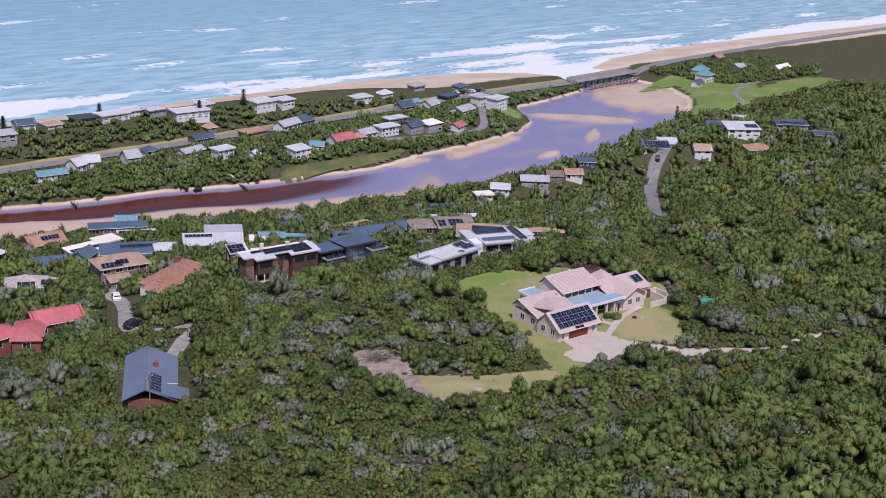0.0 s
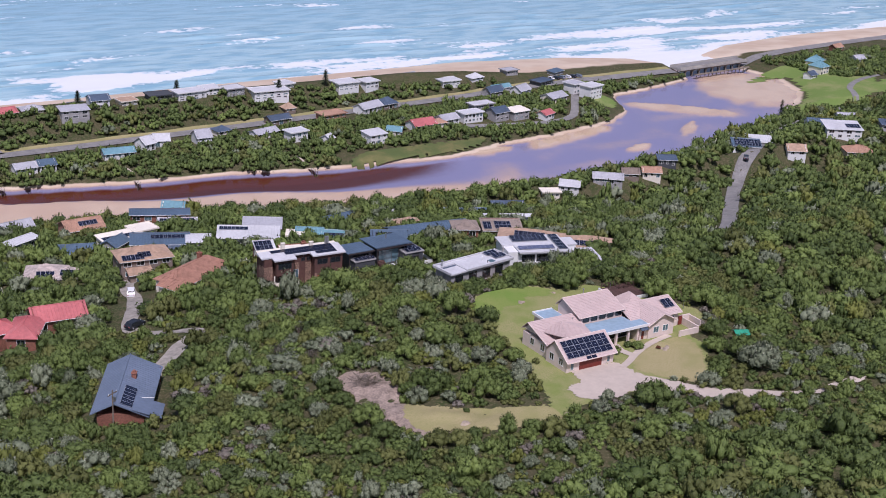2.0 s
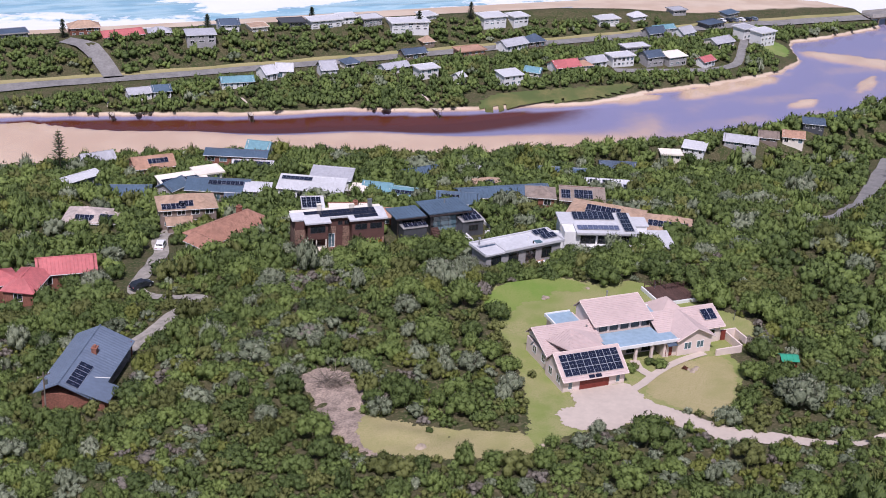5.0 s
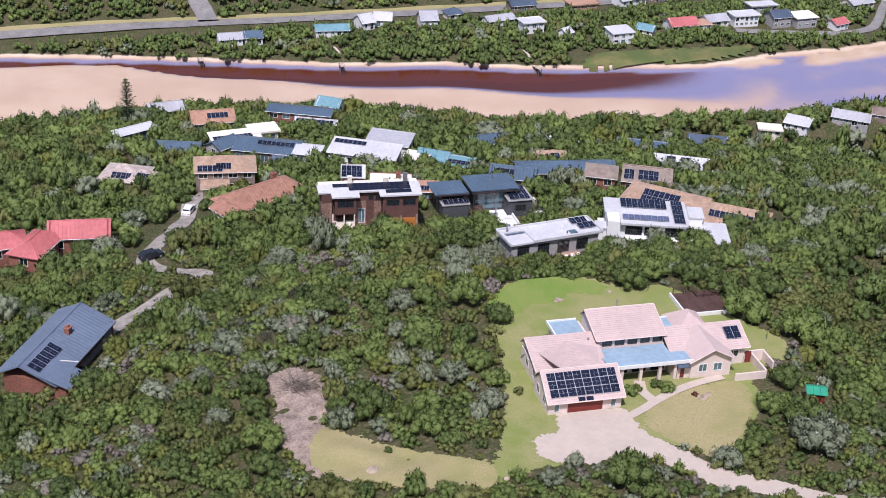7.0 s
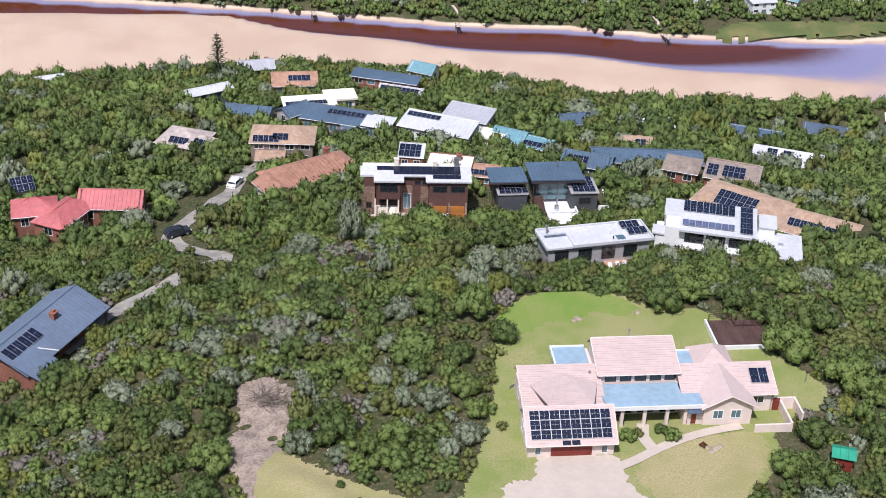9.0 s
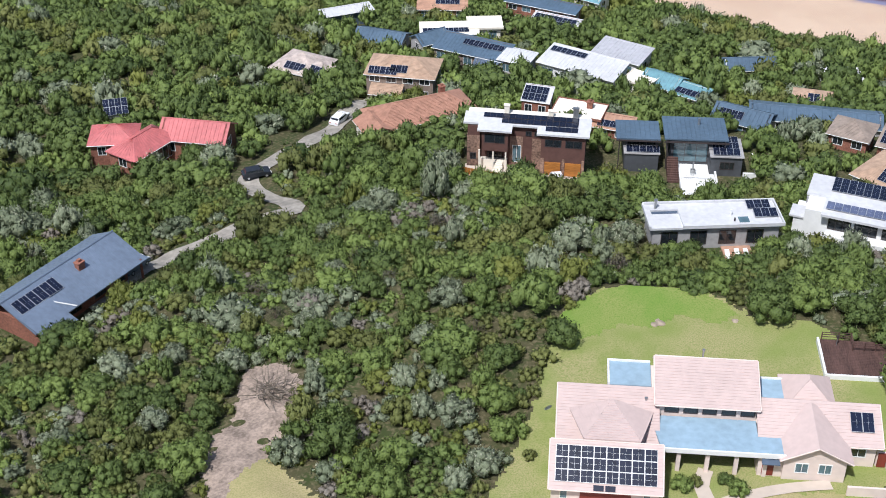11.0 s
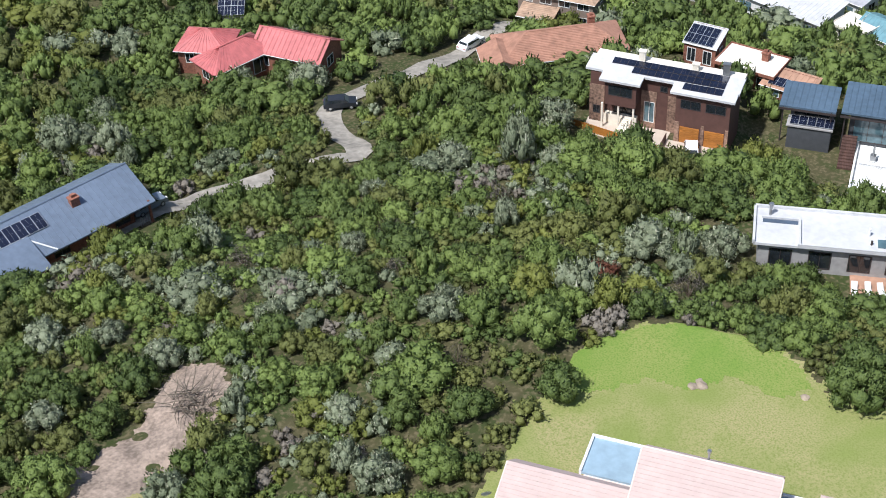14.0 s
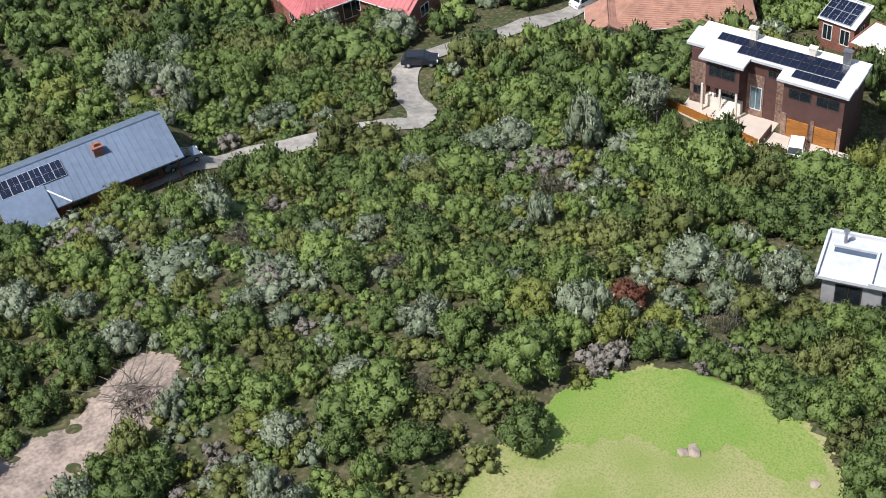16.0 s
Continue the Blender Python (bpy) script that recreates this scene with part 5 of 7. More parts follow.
house("wide low house with slate-blue steel roof", 39.5, 111.5, 21, 6, -6, 2.8, "gable", BLUE_ROOF, GREY_WALL, 1.0, z=-20.2, wins=6)
house("slate-blue gabled wing with a row of panels", 27.6, 109.8, 9, 6, -24, 2.8, "gable", BLUE_ROOF, DARK, 1.3, z=-20.0, wins=3, panels=[(0, 1.2, 1.0, 4, 1)])
house("long blue roofed house among trees", 71.6, 142.4, 13, 5, -24, 2.8, "mono", BLUE_ROOF, CREAM, 0.9, z=-31.2, wins=4)
house("small tan roofed cottage with panel", 41, 123, 6, 5, -10, 2.6, "hip", TAN_ROOF, CREAM, 1.2, z=-22.6, wins=2, finish="tiles", panels=[(0, 2.6, 0.7, 2, 1)])
house("small blue-grey roofed cottage", 33, 146, 10, 5, 8, 2.6, "gable", BLUE_ROOF, WHITE, 1.2, z=-28.0, wins=3)
house("white walled cottage behind the trees", 49, 141, 7, 4, 5, 2.8, "flat", WHITE_ROOF, WHITE, 0, z=-27.4, wins=3)
house("dark blue roofed cottage in the trees", 92, 150, 9.5, 5, -22, 2.6, "gable", SLATE, WHITE, 1.2, z=-33.4, wins=3)
house("teal roofed house with roof panels", 15.6, 129.4, 6.5, 5.5, -30, 2.8, "gable", TEAL_ROOF, CREAM, 1.2, z=-24.0, wins=3)
house("low teal panel wing beside the teal house", 20.0, 124.8, 6, 3.6, -30, 2.2, "mono", TEAL_ROOF, CREAM, 0.7, z=-23.4, wins=2, panels=[(0, 1.0, 0.6, 5, 1)])
house("cream flat-roofed annex of the teal house", 11.4, 128.4, 4.4, 3.6, -30, 2.6, "flat", CREAM, CREAM, 0, z=-23.4, wins=2)
house("white-walled house with a pale grey steel roof", 1.0, 134.6, 15, 6.5, -26, 3.6, "mono", WHITE_ROOF, WHITE, 0.9, z=-25.0, wins=4, panels=[(0, 0.6, 4.6, 7, 1)])
house("pale grey roofed wing", 8.4, 142.2, 9.5, 6, -27, 3.6, "mono", PALE_ROOF, WHITE, 0.8, z=-26.0, wins=2)
house("long blue-roofed grey house with panels", -19.8, 141.4, 14, 5.2, -21, 3.2, "mono", BLUE_ROOF, TAUPE, 1.1, z=-25.7, wins=5, panels=[(0, 5.2, 3.0, 8, 1)])
house("white flat end of the long blue-roofed house", -11.2, 137.6, 5.5, 4.5, -22, 3.4, "mono", WHITE_ROOF, GREY_WALL, 0.4, z=-25.4, wins=2)
house("small pitched porch before the long blue-roofed house", -16.8, 137.2, 4, 3, -21, 2.2, "gable", SLATE, GREY_WALL, 0.9, z=-25.6, wins=1)
house("blue steel roofed wing", -38.6, 150.6, 9.5, 6, -14, 2.8, "gable", BLUE_ROOF, GREY_WALL, 1.2, z=-27.8, wins=3)
house("small blue gabled roof among the trees", -28.8, 149, 6, 4.5, 38, 2.6, "gable", BLUE_ROOF, GREY_WALL, 1.2, z=-26.6, wins=2)
house("taupe two-storey house with a tan roof and arched window", -31, 123.4, 12, 7.6, -5, 4.6, "hip", TAN_ROOF, TAUPE, 1.7, z=-22.2, wins=4, storeys=2, finish="tiles", panels=[(0, 0.8, 0.3, 5, 1), (0, 4.6, 0.9, 3, 1)])
house("tan tiled lean-to below the taupe house", -33.6, 118.4, 5, 2.6, -5, 2.0, "mono", TAN_ROOF, TAUPE, 0.9, z=-22.2, wins=1, finish="tiles")
house("long low house with a terracotta hip roof", -26.0, 104.2, 17.2, 7.8, 29, 3.2, "hip", TERRA, CREAM, 2.1, z=-18.9, wins=4, finish="tiles", chimney=(5, 2.6, 1.9))
house("terracotta gabled end wing of the long house", -32.8, 98.4, 5.5, 4.5, 119, 2.9, "gable", TERRA, CREAM, 1.1, z=-18.7, wins=1, finish="tiles")
house("pale pink faceted-roof house with panels", -51, 132.4, 9, 8, -22, 2.8, "hip", PALE_TILE, WHITE, 1.9, z=-25.2, wins=3, finish="tiles", panels=[(0, 3.0, 0.8, 4, 1)])
house("pale pink faceted wing", -47.0, 129.2, 5.6, 5, -30, 2.6, "hip", PALE_TILE, WHITE, 1.5, z=-24.6, wins=2, finish="tiles", panels=[(0, 2.0, 0.6, 3, 1)])
house("cream house with roof panels", -25.5, 154.4, 11, 4.4, 8, 2.8, "mono", CREAM, CREAM, 0.5, z=-27.6, wins=4, panels=[(0, 0.6, 0.8, 9, 1)])
house("cream flat-roofed block behind the panel roof", -18.6, 157.4, 6, 4.5, 8, 3.0, "flat", CREAM, CREAM, 0, z=-27.6, wins=2)
house("house with an orange tiled roof and panels", -28.7, 175.6, 10, 7.2, 3, 2.8, "gable", ORANGE_ROOF, TERRA, 1.7, z=-31.2, wins=4, finish="tiles", panels=[(0, 4.0, 1.6, 5, 1)])
house("two-storey brick house with a long blue steel roof", -7.2, 174.4, 15.6, 3.6, -21, 4.8, "mono", BLUE_ROOF, BRICK, 0.5, z=-32.4, wins=5, storeys=2)
house("brick lower wing with rows of panels", -4.4, 168.4, 10, 3.8, -21, 3.2, "mono", WHITE_ROOF, BRICK, 0.8, z=-32.2, wins=3, panels=[(0, 0.6, 0.4, 9, 2)])
house("thin white-roofed house on the slope", -48.2, 165.2, 11, 2.8, 27, 3.0, "mono", WHITE_ROOF, SLATE, 0.3, z=-29.6, wins=3)
house("pale grey roofed house by the lagoon", -38.4, 204, 8.6, 4.6, 10, 2.8, "gable", PALE_ROOF, WHITE, 1.4, z=-39.6, wins=3)
house("teal roofed cottage by the lagoon", 3.4, 191, 6, 5, -30, 2.8, "gable", TEAL_ROOF, CREAM, 1.4, z=-35.2, wins=2)
house("white shed roof by the lagoon", -92, 205, 10, 6, 20, 2.8, "gable", WHITE_ROOF, WHITE, 1.0, z=-44, wins=2)
# the red roofed house: three wings
house("white house with red steel hip roof, middle wing", -60.6, 92.4, 10.4, 6.4, -4, 3.3, "gable", RED_ROOF, BRICK, 1.8, z=-18.2, wins=3, group="wings of the red-roofed house")
house("red steel roofed front wing", -68.2, 88.0, 9.5, 5.6, 62, 3.2, "hip", RED_ROOF, BRICK, 1.6, z=-18.1, wins=2, group="wings of the red-roofed house")
house("red steel roofed west wing", -73.6, 90.4, 7, 6, 10, 3.2, "hip", RED_ROOF, BRICK, 1.6, z=-18.2, wins=2, group="wings of the red-roofed house")
ob = thing("solar_rack", -80, 104, ground(-80, 104) + 1.6, 20, "ground-mounted rack of solar panels above the bush", "solar panels")
solar(ob, (0, 0, 0.4), (1, 0, 0), (0, 1, 0.5), 4, 2)
part("frame", Build().box(0, 4.1, 0.1, 0.2, -2, 0.5).box(0, 4.1, 3.0, 3.1, -2, 1.9), STEEL, ob)
# terraced brick house behind the brown one
house("small brick terrace house with panels", 0.2, 105.4, 7.5, 4.6, -14, 3.0, "flat", CREAM, BRICK, 0, z=-18.2, wins=3, storeys=1, chimney=(1.5, 1, 1.2))
house("sloping panel roof beside the brick terrace", -6.8, 108.8, 4.6, 3.6, -11, 2.9, "mono", WHITE_ROOF, BRICK, 1.2, z=-17.8, wins=2, o=0.2, panels=[(0, 0.15, 0.15, 4, 2)])
house("low brick annex with panels and orange parapet", 5.8, 102.4, 6, 3.6, -14, 2.2, "mono", ORANGE_ROOF, BRICK, 0.6, z=-18.0, wins=2, panels=[(0, 1.0, 0.5, 4, 1)])


def grey_house():
    """Long slate-blue steel roof with a brick chimney, panels and a deep front eave."""
    z = -11.0
    ob = thing("house", -64.5, 41.0, z, 62, "brick house with a long slate-blue steel roof and chimney", "house")
    FOOT.append((-63.6, 40.4, 11, 7.0, 62))
    part("wall", Build().box(-8.6, 7.4, -3.4, 3.6, -2, 2.7), BRICK, ob)
    for q in (((-9.4, -5.0, 2.7), (9.6, -5.0, 2.7), (9.6, 0.6, 5.0), (-9.4, 0.6, 5.0)), ((9.6, 4.6, 3.0), (-9.4, 4.6, 3.0), (-9.4, 0.6, 5.0), (9.6, 0.6, 5.0))):
        s = roof_sheet(q, "ribs", PALE_BLUE_ROOF, "roof_slope", ob)
        roof = s if q[0][1] < 0 else roof
    part("ridge", Build().tube((-9.4, 0.6, 5.03), (9.6, 0.6, 5.03), 0.12, n=6), PALE_BLUE_ROOF, ob)
    up = Vector((0, 5.6, 2.3)).normalized()
    solar(roof, Vector((-8.6, -5.0, 2.7)) + up * 3.1, (1, 0, 0), up, 6, 1, PANEL_L, 1.1, 2.1)
    c = Build().box(1.5, 2.5, -1.5, -0.7, 2.8, 5.1).box(1.42, 2.58, -1.58, -0.62, 5.1, 5.25).box(1.75, 2.25, -1.3, -0.9, 5.25, 5.6)
    part("chimney", c, BRICK, ob)
    part("valley_flashing", Build().tube((-2.6, -5.0, 2.78), (-5.4, -1.6, 4.16), 0.09, n=6), WHITE, ob)
    for x0 in (-6.8, -2.6, 1.6, 5.0):
        window(ob, pose(x0, -3.4, 0.5) @ Matrix.Diagonal((1, -1, 1, 1)), 1.9, 1.8, FRAME_D, GLASS, 1)
    for x0 in (8.9,):
        for y0 in (-4.6, -0.5):
            part("post", Build().box(x0 - 0.12, x0 + 0.12, y0 - 0.12, y0 + 0.12, -2, 2.9), BRICK, ob)
    for k in range(6):
        part("rail_post", Build().box(7.5 + k * 0.28, 7.54 + k * 0.28, -4.5, -4.46, 0, 1.0), STEEL, ob)
    part("deck", Build().box(7.4, 9.2, -4.7, 0.2, -2, 0.0), WOOD_GREY, ob)
    part("wing_roof", Build().slab([(-9.4, -7.0, 2.6), (-4.4, -7.0, 2.6), (-4.4, -2.2, 4.0), (-9.4, -2.2, 4.0)], 0.12), PALE_BLUE_ROOF, ob)
    part("wing_wall", Build().box(-8.8, -5.0, -6.2, -3.4, -2, 2.5), BRICK, ob)


grey_house()


# ---- vehicles ----
def car(x, y, rot, paint, label, z=None, long=4.4):
    ob = thing("car", x, y, ground(x, y) + 0.2 if z is None else z, rot, label, "car")
    k = long / 4.4
    side = [(-2.2, 0.35), (-2.2, 0.85), (-1.95, 0.98), (-1.55, 1.45), (0.55, 1.5), (1.15, 1.0), (2.05, 0.85), (2.2, 0.55), (2.2, 0.35)]
    b, n = Build(), len(side)
    v = []
    for yy, s in ((-0.88, 1.0), (0.88, 1.0)):
        v += [(px * k, yy * (0.82 if pz > 1.2 else 1.0), pz) for px, pz in side]
    b.add(v, [tuple(range(n)), tuple(range(2 * n - 1, n - 1, -1))] + [(i, i + n, (i + 1) % n + n, (i + 1) % n) for i in range(n)])
    body = part("body", b, paint, ob)
    g = Build()
    g.add([(1.13 * k, -0.76, 1.03), (1.13 * k, 0.76, 1.03), (0.62 * k, 0.68, 1.47), (0.62 * k, -0.68, 1.47)], [(0, 1, 2, 3)])
    g.add([(-1.9 * k, -0.74, 1.03), (-1.9 * k, 0.74, 1.03), (-1.6 * k, 0.66, 1.42), (-1.6 * k, -0.66, 1.42)], [(3, 2, 1, 0)])
    for s in (-1, 1):
        g.add([(-1.6 * k, s * 0.875, 1.02), (1.0 * k, s * 0.875, 1.02), (0.5 * k, s * 0.735, 1.43), (-1.45 * k, s * 0.735, 1.42)], [(0, 1, 2, 3), (3, 2, 1, 0)])
    glass = part("window", g, GLASS, ob)
    glass.location = (0.012, 0, 0.012)
    for wx in (-1.35 * k, 1.4 * k):
        for wy in (-0.8, 0.8):
            wh = part("wheel", Build().tube((wx, wy - 0.11, 0.32), (wx, wy + 0.11, 0.32), 0.32, n=14), RUBBER, ob)
            part("rim", Build().tube((wx, wy - 0.12, 0.32), (wx, wy + 0.12, 0.32), 0.19, n=10), ALU, wh)
    for s in (-0.6, 0.6):
        part("headlight", Build().box(2.12 * k, 2.215 * k, s - 0.2, s + 0.2, 0.62, 0.78), WHITE, ob)
        part("tail_light", Build().box(-2.215 * k, -2.15 * k, s - 0.2, s + 0.2, 0.7, 0.85), RED_ROOF, ob)
    return ob


car(-48.6, 80.5, 25, CAR_DARK, "dark grey off-road car parked on the lane")
car(-40.0, 106.5, 70, CAR_WHITE, "white car parked on the lane")
car(-2.9, 82.6, -78, CAR_WHITE, "white hatchback parked before the timber garage doors", -15.9)
car(2.2, 79.8, 20, CAR_DARK, "dark car half under the trees beside the forecourt", -15.9)
car(-57.8, 48.5, 65, CAR_BLUE, "pale blue car beside the slate-roofed house")
FOOT.append((2.4, 80.8, 2, 1.5, 0))


# ---- across the river ----
def bridge():
    ob = thing("bridge", 345, 333, WATER, 5.5, "concrete road bridge on rows of piles over the river mouth", "bridge")
    part("deck", Build().box(-25, 25, -3.6, 3.6, 3.2, 4.0), CONCRETE, ob)
    part("girder", Build().box(-25, 25, -3.2, -2.8, 2.6, 3.2), WOOD_GREY, ob)
    part("girder", Build().box(-25, 25, 2.8, 3.2, 2.6, 3.2), WOOD_GREY, ob)
    for s in (-3.5, 3.42):
        part("parapet", Build().box(-25, 25, s, s + 0.1, 4.0, 4.9), CONCRETE, ob)
    for i in range(9):
        for s in (-2.6, 2.6):
            part("pile", Build().tube((-20 + i * 5, s, -4), (-20 + i * 5, s, 2.6), 0.35, 0.3, 8), WOOD_GREY, ob)
        part("cross_head", Build().box(-20.3 + i * 5, -19.7 + i * 5, -3.2, 3.2, 2.2, 2.6), WOOD_GREY, ob)
    part("road_surface", Build().box(-25, 25, -3.3, 3.3, 4.0, 4.05), ASPHALT, ob)
    old = thing("old_bridge", 347, 325, WATER, 5.5, "old narrow trestle bridge beside the road bridge", "bridge")
    part("deck", Build().box(-20, 20, -0.8, 0.8, 1.6, 1.9), WOOD_GREY, old)
    for i in range(14):
        part("pile", Build().tube((-19 + i * 2.9, 0, -4), (-19 + i * 2.9, 0, 1.6), 0.22, 0.2, 6), WOOD_GREY, old)


bridge()
for jx, jy, rot, long in ((-23, 283.5, 10, 5), (21.3, 273.5, 3, 5), (83, 264, 20, 6)):
    ob = thing("jetty", jx, jy, WATER, rot, "short pale timber jetty into the brown water", "jetty", "jetties on the river")
    for i in range(int(long / 0.5)):
        part("plank", Build().box(-0.7, 0.7, -long + i * 0.5, -long + i * 0.5 + 0.45, 0.5, 0.58), PAVING, ob)
    part("bearer", Build().box(-0.6, -0.5, -long, 1.5, 0.35, 0.5), WOOD_GREY, ob)
    part("bearer", Build().box(0.5, 0.6, -long, 1.5, 0.35, 0.5), WOOD_GREY, ob)
    for i in range(3):
        for s in (-0.55, 0.55):
            part("post", Build().tube((s, -long + 0.4 + i * 2, -2), (s, -long + 0.4 + i * 2, 1.0), 0.09, n=6), WOOD_GREY, ob)
    ribbon("jetty_path", [(jx, jy + 0.5), (jx + 0.7, jy + 4), (jx - 0.3, jy + 8)], 0.8, PAVING, "narrow path down to the jetty", "path", 0.12)
    ROADS.append(([(jx, jy), (jx, jy + 8)], 0.5))

OVER = "river houses"
for label, hx, hy, w, d, rot, h, kind, rm, wm, rise, st, wins in (
        ("long bungalow with pale green roof", 22, 291, 11.5, 5, -3, 2.7, "gable", TEAL_ROOF, WHITE, 1.2, 1, 5),
        ("white gabled cottage", 34, 296, 5, 6, 20, 3.4, "gable", WHITE_ROOF, WHITE, 2.0, 1, 2), ("white gabled cottage wing", 41, 298.5, 6, 6, -15, 3.2, "gable", WHITE_ROOF, WHITE, 1.8, 1, 2),
        ("glass-fronted white cottage", 56, 296, 6, 6, 0, 3.6, "gable", PALE_ROOF, WHITE, 2.2, 2, 2),
        ("low pale blue roofed bungalow", -12, 289, 8, 5, 5, 2.8, "gable", PALE_ROOF, WHITE, 1.2, 1, 4), ("low pale blue roofed bungalow wing", -4.5, 289, 6, 5.5, 0, 2.9, "gable", BLUE_ROOF, WHITE, 1.3, 1, 3),
        ("pale long-roofed bungalow", 81, 295, 11, 5, 14, 2.7, "gable", PALE_ROOF, WHITE, 1.1, 1, 4), ("white two-storey house", 90, 286, 8, 5, 8, 4.6, "flat", WHITE_ROOF, WHITE, 0, 2, 3),
        ("dark roofed house", 94, 310, 10, 5, 8, 2.8, "gable", SLATE, WOOD_GREY, 1.2, 1, 3), ("pink plastered house", 115, 305, 11, 6, 8, 4.2, "flat", ORANGE_ROOF, ORANGE_ROOF, 0, 2, 4),
        ("grey roofed house with white walls", 136, 312, 12, 6, 18, 3.4, "gable", PALE_ROOF, WHITE, 1.6, 1, 4), ("brown roofed cottage", 147, 316, 8, 6, 10, 3.0, "hip", SLATE, TAUPE, 2.0, 1, 3),
        ("white house with two floors of windows", 118, 275, 8.5, 6, 8, 4.4, "mono", WHITE_ROOF, WHITE, 0.6, 2, 3), ("green roofed boathouse", 129.5, 279, 6, 5, -40, 2.8, "gable", TEAL_ROOF, CREAM, 1.2, 1, 2),
        ("red-roofed house", 144, 283, 11, 7, 5, 2.9, "gable", RED_ROOF, WHITE, 1.8, 1, 4), ("orange roofed house", 152, 283, 6, 5, 0, 2.7, "hip", ORANGE_ROOF, CREAM, 1.2, 1, 2),
        ("grey roofed white house", 158, 286, 9, 6, 10, 3.0, "gable", PALE_ROOF, WHITE, 1.4, 1, 3), ("white two-storey river house", 169, 285.5, 10, 5, 4, 4.6, "flat", WHITE_ROOF, WHITE, 0, 2, 5),
        ("white flat-roofed house behind", 181, 296, 11, 5, 4, 4.4, "flat", WHITE_ROOF, GREY_WALL, 0, 2, 4), ("grey gabled double-storey", 182, 284.5, 8, 6, 8, 4.4, "gable", SLATE, GREY_WALL, 1.6, 2, 3),
        ("pale roofed double-storey", 191.5, 284, 9, 6, 8, 4.0, "mono", CREAM, GREY_WALL, 0.6, 2, 3), ("red roofed shop", 204, 281, 7, 5, 20, 2.8, "gable", RED_ROOF, WHITE, 1.2, 1, 3),
        ("grey roofed house with veranda", 222.5, 300, 11, 7, 15, 3.0, "gable", PALE_ROOF, CREAM, 1.4, 1, 4), ("three-storey white house", 243, 300, 9, 6, 15, 6.4, "flat", WHITE_ROOF, WHITE, 0, 3, 4),
        ("three-storey white house wing", 240, 309, 7, 6, 15, 5.4, "flat", PALE_ROOF, WHITE, 0, 2, 3), ("grey gabled cottage by the road", 202, 317, 9, 5, 10, 3.0, "gable", SLATE, GREY_WALL, 1.8, 1, 3),
        ("white gabled cottage by the road", 214, 313.5, 8, 6, 20, 3.6, "gable", PALE_ROOF, WHITE, 1.8, 2, 2), ("small white hut", 100, 279, 3.5, 4, 30, 3.0, "gable", WHITE_ROOF, WHITE, 1.2, 1, 1),
        ("brown thatched hut", 104, 321, 5, 4, 5, 2.4, "hip", TAN_ROOF, TAUPE, 1.6, 1, 2), ("small grey cottage in the trees", 67, 303, 6, 5, 10, 2.8, "hip", SLATE, CREAM, 1.4, 1, 2)):
    house(label + " among the river trees", hx, hy, w * 0.95, d, rot, h * 0.85, kind, rm, wm, rise, wins=wins, storeys=st, group=OVER, finish="none", side_wins=0)
BEACH = "dune-top houses"
